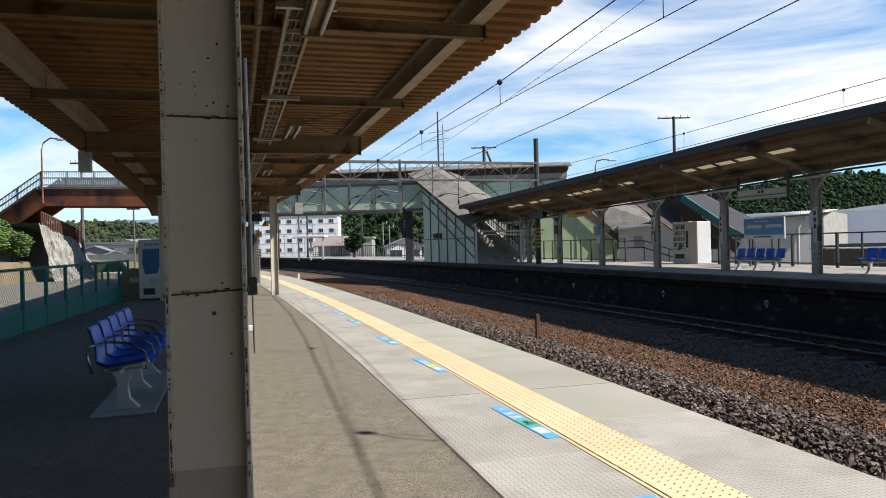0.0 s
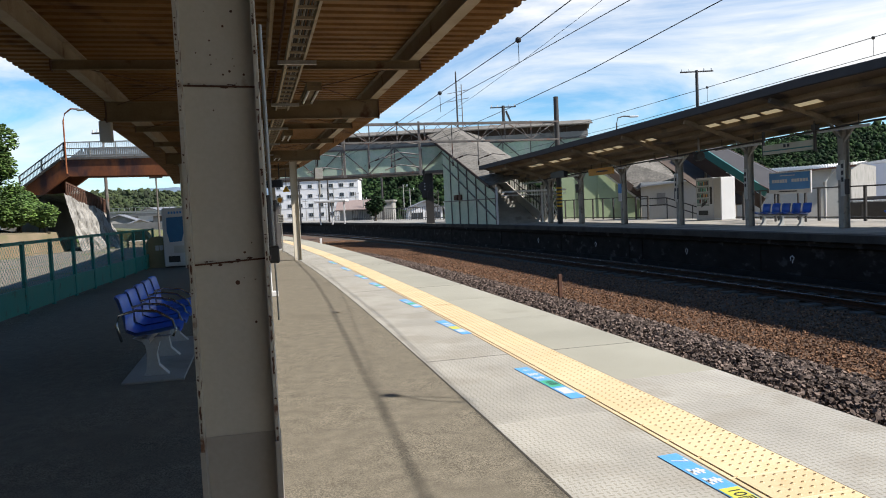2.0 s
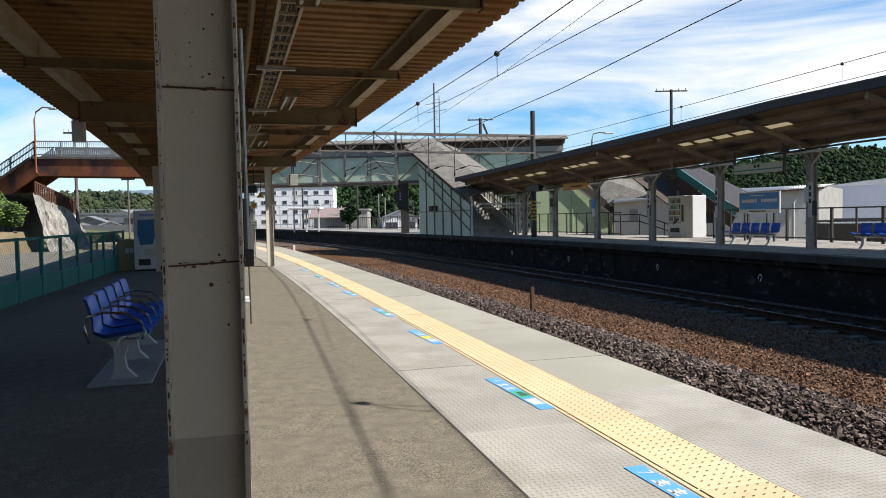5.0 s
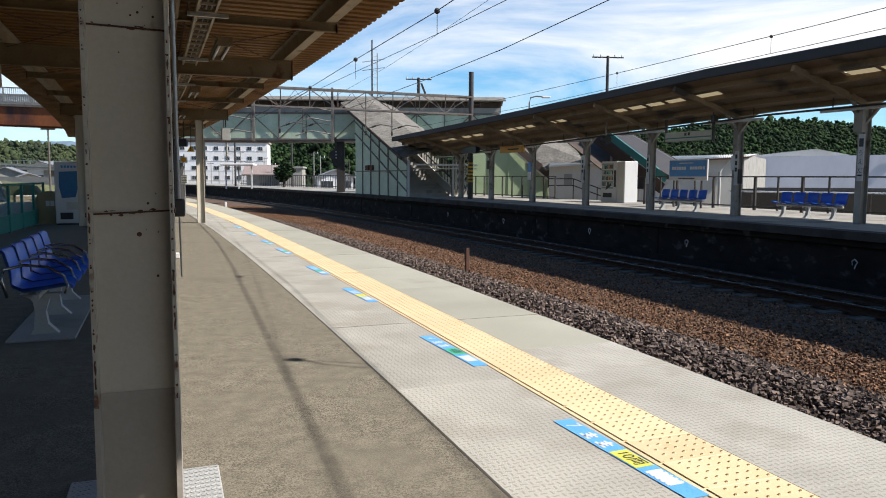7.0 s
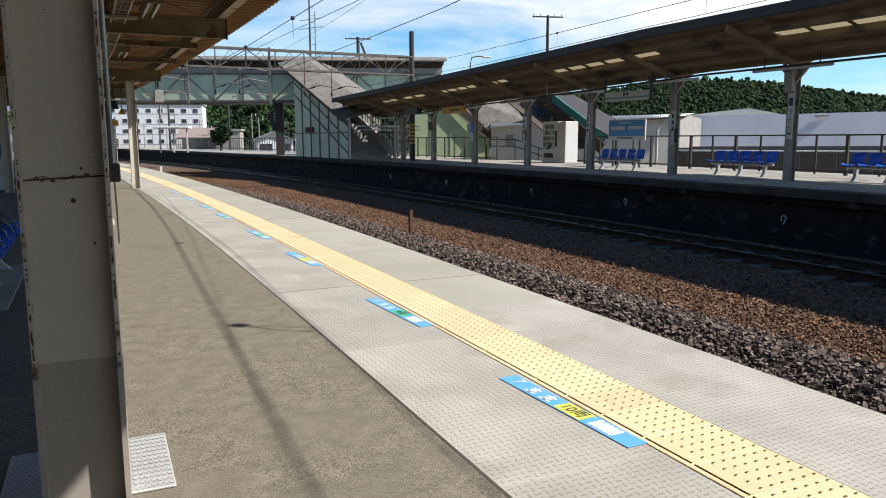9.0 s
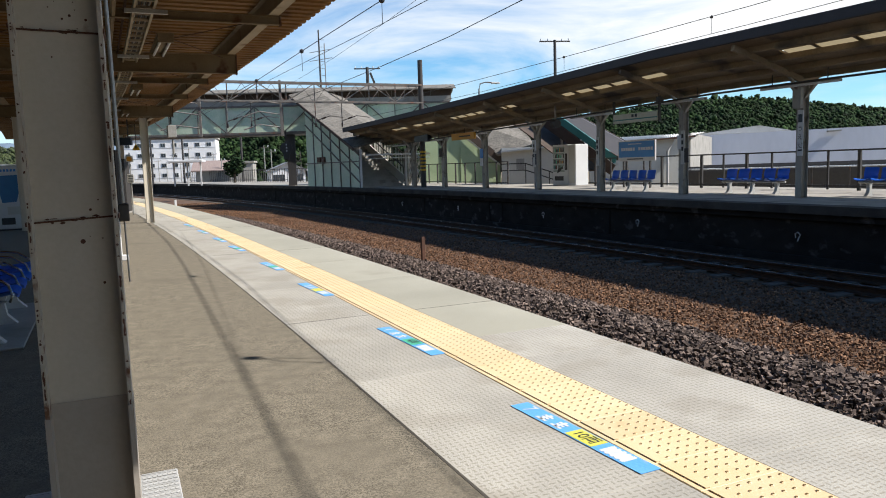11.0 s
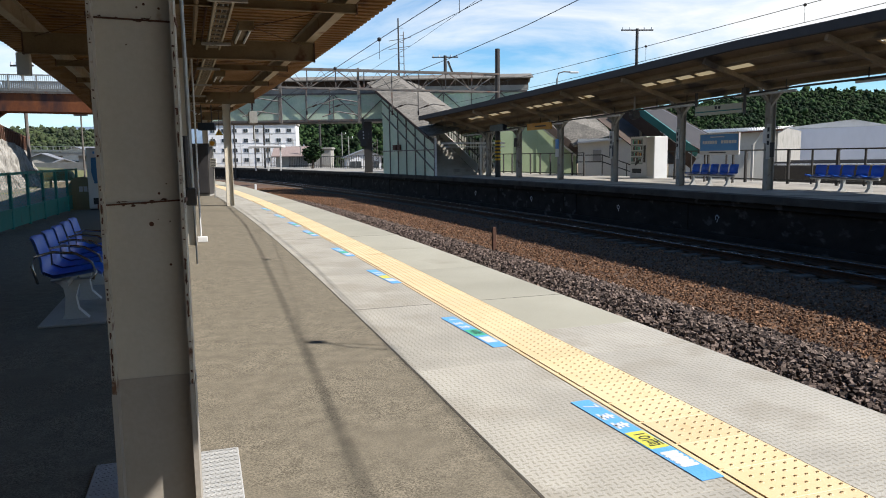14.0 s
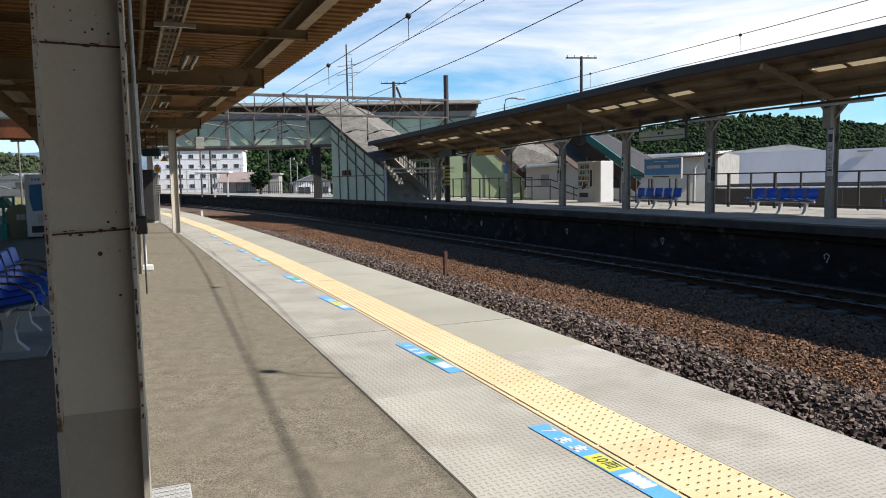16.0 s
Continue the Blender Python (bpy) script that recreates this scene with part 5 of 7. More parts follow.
for k in range(10):
    s = 33.1 + 1.08 * k
    bm = boxes((-0.03, 0.03, -0.04, 0.04, 0.2, 1.38)); bm.transform(on_line(s, 431.1)); part("stout_post", bm, M["iron"], f2)
for z in (1.37, 0.3):
    part("rail", sweep([(431.08, z - 0.025), (431.08, z + 0.02), (431.12, z + 0.02), (431.12, z - 0.025)], 33.1, 42.85, 1.0), M["iron"], f2)

v2 = thing("vending_machine", on_line(27.95, 431.3, 0.2, 180), "white vending machine with a glass display on the island platform", "vending machine")
part("body", boxes((-0.36, 0.36, -1.18, 0.0, 0.0, 1.85), bevel=0.02), M["white"], v2)
part("body", boxes((-0.36, 0.36, 0.02, 0.55, 0.0, 1.84), bevel=0.02), M["white"], v2, "white side cabinet")
part("display", boxes((0.355, 0.37, -1.12, -0.26, 0.62, 1.76), bevel=0.004), M["mint_pale"], v2, "pale glass display")
g = random.Random(12)
for q in range(4):
    part("shelf", boxes((0.366, 0.378, -1.10, -0.28, 0.70 + 0.26 * q, 0.73 + 0.26 * q)), M["white"], v2)
    for k in range(9):
        y = -1.06 + 0.088 * k
        part("drink", boxes((0.366, 0.376, y, y + 0.055, 0.74 + 0.26 * q, 0.74 + 0.26 * q + g.choice((0.13, 0.17)))), M[g.choice(("roof_red", "sign_navy", "teal", "white_mark", "green_mark", "brownwood", "sign_yellow"))], v2)
part("logo", prism([(-0.80, 0.55), (-0.50, 0.68), (-0.42, 0.84), (-0.74, 0.74)], "x", 0.377, 0.385), M["iron"], v2)
part("coin_panel", boxes((0.36, 0.375, -0.20, -0.06, 0.7, 1.45)), M["iron"], v2)
part("slot", boxes((0.36, 0.375, -1.0, -0.35, 0.22, 0.42)), M["iron"], v2)
part("side_panel", boxes((0.355, 0.366, 0.06, 0.50, 0.1, 1.78)), M["offwhite"], v2)

ad = thing("advert_board", on_line(22.75, 430.25), "blue advertising board with white lettering on posts", "sign")
part("board", boxes((-0.03, 0.03, -1.04, 1.04, 1.22, 2.0), bevel=0.006), M["white"], ad)
part("blue_field", boxes((-0.035, -0.031, -1.0, 1.0, 1.37, 1.97)), M["sign_blue"], ad)
for k in range(6):
    part("character", boxes((-0.039, -0.036, 0.08 + 0.135 * k, 0.19 + 0.135 * k, 1.62, 1.74)), M["white_mark"], ad)
    part("character", boxes((-0.039, -0.036, -0.92 + 0.135 * k, -0.81 + 0.135 * k, 1.63, 1.74)), M["white_mark"], ad)
part("small_line", boxes((-0.039, -0.036, -0.3, 0.45, 1.86, 1.89)), M["white_mark"], ad)
part("footer", boxes((-0.039, -0.036, -0.4, 0.5, 1.28, 1.32)), M["ink"], ad)
for y in (-0.75, 0.75):
    part("leg", boxes((-0.03, 0.03, y - 0.03, y + 0.03, 0.2, 1.22)), M["iron"], ad)

# painted marks on the wall under the island platform
for s in (7.0, 11.5, 16.7, 21.4, 27.5, 33.0):
    t = thing("wall_mark", on_line(s, 424.972, -0.5), "small white painted survey mark on the dark wall", "mark", "wall marks")
    part("loop", tube([(0, 0.05, -0.02), (0, 0.07, 0.06), (0, 0.0, 0.11), (0, -0.07, 0.05), (0, -0.03, -0.01), (0, 0.0, -0.09)], 0.012, 5), M["white_mark"], t)

# ---- green footbridge and its stairs ----
def wall_between(a, b, z0, z1, thick):
    """An upright slab between two ground points."""
    bm = bmesh.new()
    return bar(bm, Vector((*a, (z0 + z1) / 2)), Vector((*b, (z0 + z1) / 2)), thick, z1 - z0)


fb = thing("footbridge", Matrix(), "covered pale green footbridge over the tracks with slate roof", "footbridge")
BL, BR = Vector((-20.0, 54.0, 0)), Vector((8.6, 51.4, 0))
bd = (BR - BL).normalized()
bn_ = Vector((-bd.y, bd.x, 0))
BLEN = (BR - BL).length


def at_bridge(u, v=0.0, z=0.0):
    return BL + bd * u + bn_ * v + Vector((0, 0, z))


npan = 15
for side in (0.0, 2.6):
    for k in range(npan):
        u0, u1 = BLEN * k / npan, BLEN * (k + 1) / npan
        part("panel", bar(bmesh.new(), at_bridge(u0 + 0.03, side, 4.75), at_bridge(u1 - 0.03, side, 4.75), 0.05, 1.75), M["mint"], fb, "mint green panel")
for z, w, h in ((3.82, 2.8, 0.16), ):
    part("deck", bar(bmesh.new(), at_bridge(0, 1.3, z), at_bridge(BLEN, 1.3, z), w, h), M["truss"], fb)
for side in (-0.07, 2.67):
    for z in (3.86, 5.66):
        part("chord", bar(bmesh.new(), at_bridge(0, side, z), at_bridge(BLEN, side, z), 0.09, 0.12), M["truss"], fb)
    for k in range(npan):
        u0, u1 = BLEN * k / npan, BLEN * (k + 1) / npan
        a, b = (3.88, 5.64) if k % 2 else (5.64, 3.88)
        part("diagonal", bar(bmesh.new(), at_bridge(u0, side - 0.03, a), at_bridge(u1, side - 0.03, b), 0.05, 0.07), M["truss"], fb)
        part("upright", bar(bmesh.new(), at_bridge(u0, side, 3.88), at_bridge(u0, side, 5.64), 0.06, 0.06), M["truss"], fb)
# upper board, closed louvre band coloured dark for the opening's shade, and slate roof
part("upper_board", bar(bmesh.new(), at_bridge(0, 0.02, 5.90), at_bridge(BLEN + 0.1, 0.02, 5.90), 0.05, 0.36), M["concrete"], fb, "weathered grey board")
part("louvre", bar(bmesh.new(), at_bridge(0, 0.12, 6.30), at_bridge(BLEN + 0.1, 0.12, 6.30), 0.04, 0.44), M["brownwood"], fb, "solid dark board standing for the shaded opening under the eaves")
bm = bmesh.new()
prof = [(-0.45, 6.50), (1.3, 6.88), (3.05, 6.50), (3.05, 6.57), (1.3, 6.97), (-0.45, 6.57)]
ra, rb = [[bm.verts.new(at_bridge(u, v, z)) for v, z in prof] for u in (-0.3, BLEN + 0.4)]
for i in range(6):
    bm.faces.new((ra[i], ra[(i + 1) % 6], rb[(i + 1) % 6], rb[i]))
bm.faces.new(ra[::-1]); bm.faces.new(rb)
part("roof", bm, M["slate"], fb, "grey-brown slate roof")
for k in range(int(BLEN / 0.9)):
    part("eave_bracket", bar(bmesh.new(), at_bridge(0.4 + 0.9 * k, -0.4, 6.50), at_bridge(0.4 + 0.9 * k, 0.0, 6.08), 0.03, 0.05), M["truss"], fb)
# piers
for u in (17.6, 26.0):
    pr = part("pier", boxes((-0.28, 0.28, -0.22, 0.22, 0.2, 3.75)), M["iron"], fb, "black painted steel pier")
    pr.matrix_basis = Matrix.Translation(at_bridge(u, 0.5))
    for q in range(4):
        part("lattice", bar(bmesh.new(), at_bridge(u + 0.45, 0.4, 0.25 + 0.85 * q), at_bridge(u + 1.25, 0.4, 0.25 + 0.85 * (q + 1)), 0.05, 0.05), M["truss"], pr)
        part("lattice", bar(bmesh.new(), at_bridge(u + 1.25, 0.4, 0.25 + 0.85 * q), at_bridge(u + 0.45, 0.4, 0.25 + 0.85 * (q + 1)), 0.05, 0.05), M["truss"], pr)
    part("lattice", bar(bmesh.new(), at_bridge(u + 1.25, 0.4, 0.2), at_bridge(u + 1.25, 0.4, 3.75), 0.07, 0.07), M["truss"], pr)
sgn = thing("signal", Matrix.Translation(at_bridge(17.5, -1.2, 2.75)), "black round-topped railway signal with pale lamps", "signal")
part("head", rod(bmesh.new(), (0, -0.06, 0), (0, 0.06, 0), 0.40, 20), M["iron"], sgn, "round black signal disc")
part("lower_head", boxes((-0.2, 0.2, -0.05, 0.05, -0.75, -0.2), bevel=0.04), M["iron"], sgn)
for z in (-0.18, 0.03, 0.24):
    part("lens", rod(bmesh.new(), (0.03, -0.1, z), (0.03, -0.06, z), 0.05, 10), M["white_mark"], sgn)
part("mast", rod(bmesh.new(), (0, 0.1, -0.5), (0, 0.1, 1.2), 0.06, 8), M["iron"], sgn)

# stairs from the bridge down to the island platform
st = thing("stair_house", Matrix(), "pale green clad stair house with sloping slate roof on the platform", "stair house")
S_LO, S_HI, SR0, SR1 = 38.9, 47.6, 425.35, 428.1


def stair_z(s):
    return 0.2 + (s - S_LO) / (S_HI - S_LO) * 3.7


for r in (SR0, SR1):
    nseg = 6
    for k in range(nseg):
        a, b = S_LO + (S_HI - S_LO) * k / nseg + 0.02, S_LO + (S_HI - S_LO) * (k + 1) / nseg - 0.02
        ta, tb = stair_z(a) + 1.75, stair_z(b) + 1.75
        bm = bmesh.new()
        v = [bm.verts.new(P(s, rr_, z)) for rr_ in (r - 0.03, r + 0.03) for s, z in ((a, 0.2), (b, 0.2), (b, tb), (a, ta))]
        for f in ((0, 1, 2, 3), (7, 6, 5, 4), (0, 4, 5, 1), (1, 5, 6, 2), (2, 6, 7, 3), (3, 7, 4, 0)):
            bm.faces.new([v[i] for i in f])
        if r == SR1 and k < 4:
            bm.free()
            for q in range(4):
                u = a + (b - a) * (q + 0.5) / 4
                part("slat", bar(bmesh.new(), P(u, r, stair_z(u)), P(u, r, stair_z(u) + 1.75), 0.10, 0.05), M["offwhite"], st, "pale upright slat")
        else:
            part("panel", bm, M["mint"], st, "pale green cladding panel")
        part("stud", bar(bmesh.new(), P(a, r - 0.06, 0.2), P(a, r - 0.06, ta + 0.2), 0.07, 0.07), M["truss"], st)
    for off in (0.25, 1.0, 1.75):
        part("rail", bar(bmesh.new(), P(S_LO, r - 0.06, 0.2 + off), P(S_HI, r - 0.06, 3.9 + off), 0.05, 0.07), M["truss"], st, "sloping batten")
    part("band", bar(bmesh.new(), P(S_LO + 0.1, r - 0.07, 1.65), P(S_HI, r - 0.07, 1.65), 0.04, 0.06), M["truss"], st)
    part("vent", bar(bmesh.new(), P(44.2, r - 0.1, 1.86), P(44.75, r - 0.1, 1.86), 0.08, 0.32), M["rusty"], st, "small brown louvred vent")
    part("vent", bar(bmesh.new(), P(44.95, r - 0.1, 1.86), P(45.5, r - 0.1, 1.86), 0.08, 0.32), M["rusty"], st, "small brown louvred vent")
    part("eave_post", bar(bmesh.new(), P(S_LO, r, 0.2), P(S_LO, r, 2.3), 0.12, 0.12), M["white"], st)
for k in range(20):
    s = S_LO + 0.3 + (S_HI - S_LO - 0.3) * k / 20
    z = 0.2 + 3.7 * (k + 1) / 20
    bm = boxes((-1.28, 1.28, 0, 0.44, -0.185, 0.0)); bm.transform(on_line(s, (SR0 + SR1) / 2, z)); part("step", bm, M["concrete"], st)
bm = bmesh.new()
prof = [(SR0 - 0.5, 0.0), ((SR0 + SR1) / 2, 0.45), (SR1 + 0.5, 0.0), (SR1 + 0.5, 0.08), ((SR0 + SR1) / 2, 0.55), (SR0 - 0.5, 0.08)]
ra, rb = [[bm.verts.new(P(s, r, z + zz)) for r, zz in prof] for s, z in ((S_LO - 0.2, 2.3), (S_HI + 1.6, 6.15))]
for i in range(6):
    bm.faces.new((ra[i], ra[(i + 1) % 6], rb[(i + 1) % 6], rb[i]))
bm.faces.new(ra[::-1]); bm.faces.new(rb)
part("roof", bm, M["slate"], st, "sloping grey-brown slate roof")
for k in range(30):
    u = (k + 0.5) / 30
    s, z = S_LO - 0.2 + (S_HI - S_LO + 1.8) * u, 2.3 + 3.85 * u
    rm_ = (SR0 + SR1) / 2
    part("batten", bar(bmesh.new(), P(s, SR0 - 0.5, z + 0.085), P(s, rm_, z + 0.555), 0.03, 0.025), M["slate"], st)
part("fascia", bar(bmesh.new(), P(S_LO - 0.2, SR0 - 0.5, 2.3), P(S_HI + 1.6, SR0 - 0.5, 6.15), 0.06, 0.16), M["brownwood"], st)
part("crossbar", bar(bmesh.new(), P(S_LO - 0.6, SR0 + 0.1, 1.98), P(S_LO - 0.6, SR1 + 1.2, 1.98), 0.06, 0.10), M["white"], st)
part("crossbar", bar(bmesh.new(), P(S_LO - 0.6, SR0 + 0.1, 1.78), P(S_LO - 0.6, SR1 + 1.2, 1.78), 0.06, 0.05), M["white"], st)
part("stair_cheek", bar(bmesh.new(), P(S_LO + 0.1, SR1 - 0.12, 0.55), P(S_HI - 1.2, SR1 - 0.12, 3.6), 0.06, 0.5), M["offwhite"], st, "cream stair side")

# second stair on the far side of the island platform
def sloping_house(name, a, b, width, zlo, zhi, wall_mat, roof_mat, label, head=2.3, roofover=0.4, ground=0.1, wallpart=True):
    """Stairs from b (low) up to a (high): one wall, a pitched roof and a dark soffit."""
    t = thing(name, Matrix(), label, "stair house")
    a, b = Vector((*a, 0)), Vector((*b, 0))
    d = (b - a).normalized()
    n = Vector((-d.y, d.x, 0))
    if wallpart:
        for off in (0.0, width):
            bm = bmesh.new()
            v = [bm.verts.new(Vector((p.x, p.y, z)) + n * (off + e)) for e in (-0.04, 0.04) for p, z in ((a, ground), (b, ground), (b, zlo + head - 0.2), (a, zhi + head - 0.2))]
            for f in ((0, 1, 2, 3), (7, 6, 5, 4), (0, 4, 5, 1), (1, 5, 6, 2), (2, 6, 7, 3), (3, 7, 4, 0)):
                bm.faces.new([v[i] for i in f])
            part("wall", bm, wall_mat, t)
    bm = bmesh.new()
    prof = [(-roofover, 0), (width / 2, 0.4), (width + roofover, 0), (width + roofover, 0.1), (width / 2, 0.52), (-roofover, 0.1)]
    ra, rb = [[bm.verts.new(Vector((p.x, p.y, z + zz)) + n * o) for o, zz in prof] for p, z in ((a - d * 0.4, zhi + head), (b + d * 0.5, zlo + head))]
    for i in range(6):
        bm.faces.new((ra[i], ra[(i + 1) % 6], rb[(i + 1) % 6], rb[i]))
    bm.faces.new(ra[::-1]); bm.faces.new(rb)
    part("roof", bm, roof_mat, t)
    for off in (-roofover, width + roofover):
        part("fascia", bar(bmesh.new(), Vector((a.x, a.y, zhi + head + 0.02)) - d * 0.4 + n * off, Vector((b.x, b.y, zlo + head + 0.02)) + d * 0.5 + n * off, 0.08, 0.2), M["brownwood"], t)
    for u in (0.15, 0.5, 0.85):
        p = a.lerp(b, u)
        z = zhi + (zlo - zhi) * u + head
        part("post", bar(bmesh.new(), Vector((p.x, p.y, ground)), Vector((p.x, p.y, z)), 0.1, 0.1), M["far_post"], t)
    return t


ss = thing("station_stairs", Matrix(), "lime green stair house with a grey slate roof behind the platform", "stair house")
for k in range(4):
    x0, x1 = 6.0 + 1.285 * k, 6.0 + 1.285 * (k + 1) - 0.02
    tops = [min(3.78, 1.27 + (11.14 - x) * 0.845) for x in (x0, x1)]
    part("wall_panel", prism([(x0, -0.3), (x1, -0.3), (x1, tops[1]), (x0, tops[0])], "y", 47.45, 47.55), M["lime"], ss)
    part("stud", boxes((x1 - 0.02, x1 + 0.04, 47.40, 47.46, -0.3, tops[1])), M["lime"], ss)
part("stringer", bar(bmesh.new(), (8.0, 47.25, 4.05), (11.25, 47.15, 1.42), 0.14, 0.42), M["brownwood"], ss, "dark sloping edge board")
part("soffit_strip", bar(bmesh.new(), (8.0, 47.3, 3.70), (11.1, 47.2, 1.18), 0.10, 0.09), M["offwhite"], ss, "pale strip under the edge board")
part("downpipe", tube([(11.27, 47.05, 1.75), (11.27, 47.05, 0.35)], 0.11, 8), M["iron"], ss)
bm = bmesh.new()
v = [bm.verts.new(c) for c in ((7.6, 49.9, 4.9), (12.8, 49.5, 4.15), (13.3, 46.9, 2.5), (10.9, 46.9, 1.86))]
w = [bm.verts.new(q.co + Vector((0, 0.05, -0.12))) for q in v]
bm.faces.new(v); bm.faces.new(w[::-1])
for q in range(4):
    bm.faces.new((v[q], v[(q + 1) % 4], w[(q + 1) % 4], w[q]))
part("roof", bm, M["slate"], ss, "sloping grey slate roof")
for k in range(14):
    u = (k + 0.5) / 14
    a, b = Vector((7.6, 49.9, 4.9)).lerp(Vector((10.9, 46.9, 1.86)), u), Vector((12.8, 49.5, 4.15)).lerp(Vector((13.3, 46.9, 2.5)), u)
    part("batten", bar(bmesh.new(), a + Vector((0, 0, 0.02)), b + Vector((0, 0, 0.02)), 0.03, 0.03), M["slate"], ss)
tw = sloping_house("covered_ramp", (12.09, 38.90), (14.36, 35.90), 2.6, -0.48, 1.98, M["mint"], M["fascia"], "teal edged covered stairs with dark timber underside", head=1.8, wallpart=False)
part("teal_edge", bar(bmesh.new(), (11.71, 38.76, 4.03), (14.26, 35.40, 1.27), 0.12, 0.36), M["teal_roof"], tw, "teal painted edge board")
part("dark_board", bar(bmesh.new(), (11.56, 38.91, 3.55), (14.11, 35.50, 0.79), 0.08, 0.55), M["brownwood"], tw, "dark timber side board")
part("soffit", bar(bmesh.new(), (10.91, 39.96, 3.53), (13.46, 36.60, 0.77), 2.9, 0.05), M["brownwood"], tw, "dark timber underside")
hr = thing("handrail", Matrix(), "dark double handrail of stairs at the platform's back", "handrail")
for z in (0.0, 0.35):
    part("bar", tube([(9.1, 38.6, 1.25 - z), (10.3, 38.0, 1.25 - z), (12.4, 36.9, 0.4 - z)], 0.03, 6), M["iron"], hr)
for x, y, z in ((9.1, 38.6, 1.25), (10.3, 38.0, 1.25), (11.4, 37.4, 0.8)):
    part("post", rod(bmesh.new(), (x, y, -0.2), (x, y, z), 0.025, 6), M["iron"], hr)

# white lattice props by the stair foot and a hazard-striped mast
mast = thing("catenary_mast", on_line(34.55, 426.95, 0.2), "tall dark steel mast with a yellow and black striped foot", "mast")
part("pole", rod(bmesh.new(), (0, 0, 0), (0, 0, 6.35), 0.14, 12, 0.12), M["iron"], mast)
for q in range(6):
    part("stripe", rod(bmesh.new(), (0, 0, 0.85 + 0.18 * q), (0, 0, 0.94 + 0.18 * q), 0.148, 12), M["hazard"], mast, "yellow stripe")
lp = thing("lattice_prop", on_line(37.7, 428.6, 0.2, 90), "cream lattice props beside the stair foot", "lattice")
for x in (0.0, 0.95, 1.9):
    part("upright", boxes((x - 0.06, x + 0.06, -0.05, 0.05, 0, 2.9)), M["offwhite"], lp)
for x in (0.0, 0.95):
    for q in range(3):
        part("lattice", bar(bmesh.new(), (x, 0.02, 0.1 + 0.93 * q), (x + 0.95, 0.02, 1.0 + 0.93 * q), 0.05, 0.08), M["offwhite"], lp)
        part("lattice", bar(bmesh.new(), (x + 0.95, -0.04, 0.1 + 0.93 * q), (x, -0.04, 1.0 + 0.93 * q), 0.05, 0.08), M["offwhite"], lp)

# ---- gantry over the tracks ----
ga = thing("catenary_gantry", Matrix(), "rusty pale lattice gantry carrying the overhead wires", "gantry")
GA, GB = P(36.0, 416.3), P(34.55, 426.95)
gd = GB - GA
for z, w in ((5.42, 0.12), (4.55, 0.10)):
    for off in (-0.25, 0.25):
        n_ = Vector((-gd.y, gd.x, 0)).normalized() * off
        part("chord", bar(bmesh.new(), GA + n_ + Vector((0, 0, z)), GB + n_ + Vector((0, 0, z - 0.12)), w * 0.55, w * 0.65), M["truss"], ga)
for k in range(8):
    a, b = GA + gd * (k / 8), GA + gd * ((k + 1) / 8)
    part("web", bar(bmesh.new(), a + Vector((0, 0, 5.4)), a + Vector((0, 0, 4.55)), 0.05, 0.05), M["truss"], ga)
    z0, z1 = (5.4, 4.5) if k % 2 == 0 else (4.5, 5.35)
    part("web", bar(bmesh.new(), a + Vector((0, 0, z0)), b + Vector((0, 0, z1)), 0.045, 0.045), M["truss"], ga)
for k in range(16):
    a, b = GA + gd * (k / 16), GA + gd * ((k + 1) / 16)
    n_ = Vector((-gd.y, gd.x, 0)).normalized() * (0.25 if k % 2 else -0.25)
    z0, z1 = (5.4, 4.5) if k % 2 else (4.5, 5.35)
    part("web", bar(bmesh.new(), a + n_ + Vector((0, 0, z0)), b + n_ + Vector((0, 0, z1)), 0.022, 0.022), M["truss"], ga)
for u in (0.12, 0.22, 0.5, 0.62):
    p = GA + gd * u
    part("strut", bar(bmesh.new(), p + Vector((0, 0, 4.6)), p + Vector((0, 0, 3.5)), 0.05, 0.05), M["truss"], ga)
    part("arm", tube([p + Vector((0, 0, 3.6)), p + Vector((0.7, -0.3, 3.8)), p + Vector((1.3, -0.5, 3.7))], 0.022, 6), M["truss"], ga)
    part("insulator", rod(bmesh.new(), p + Vector((0.3, -0.13, 3.68)), p + Vector((0.5, -0.22, 3.75)), 0.04, 8), M["brownwood"], ga, "brown insulator")
    part("insulator", rod(bmesh.new(), p + Vector((0, 0, 3.5)), p + Vector((0, 0, 3.3)), 0.04, 8), M["brownwood"], ga, "brown insulator")
for u in (0.0, 0.34):
    p = GA + gd * u
    part("drop_post", bar(bmesh.new(), p + Vector((0.1, 0, 5.5)), p + Vector((0.1, 0, 2.9)), 0.11, 0.11), M["truss"], ga, "rusty hanging post")
    for z in (3.3, 3.9, 4.4):
        part("arm", tube([p + Vector((0.1, 0, z)), p + Vector((-0.9, -0.3, z + 0.15)), p + Vector((-1.6, -0.5, z - 0.1))], 0.03, 6), M["truss"], ga)

# ---- overhead wires ----
def wire(name, pts, rad, label):
    path = [P(*p) for p in pts]
    fine = []
    for a, b in zip(path, path[1:]):
        fine += [a.lerp(b, q / 6) for q in range(6)]
    return single(name, tube(fine + [path[-1]], rad, 5), M["wire"], label, "wire", group="overhead wires")


wire("contact_wire", [(-12, 416.0, 3.86), (6.8, 416.0, 3.80), (12.8, 416.0, 3.82), (19.8, 416.0, 3.86), (36, 416.2, 3.75)], 0.006, "thin dark contact wire over the near side")
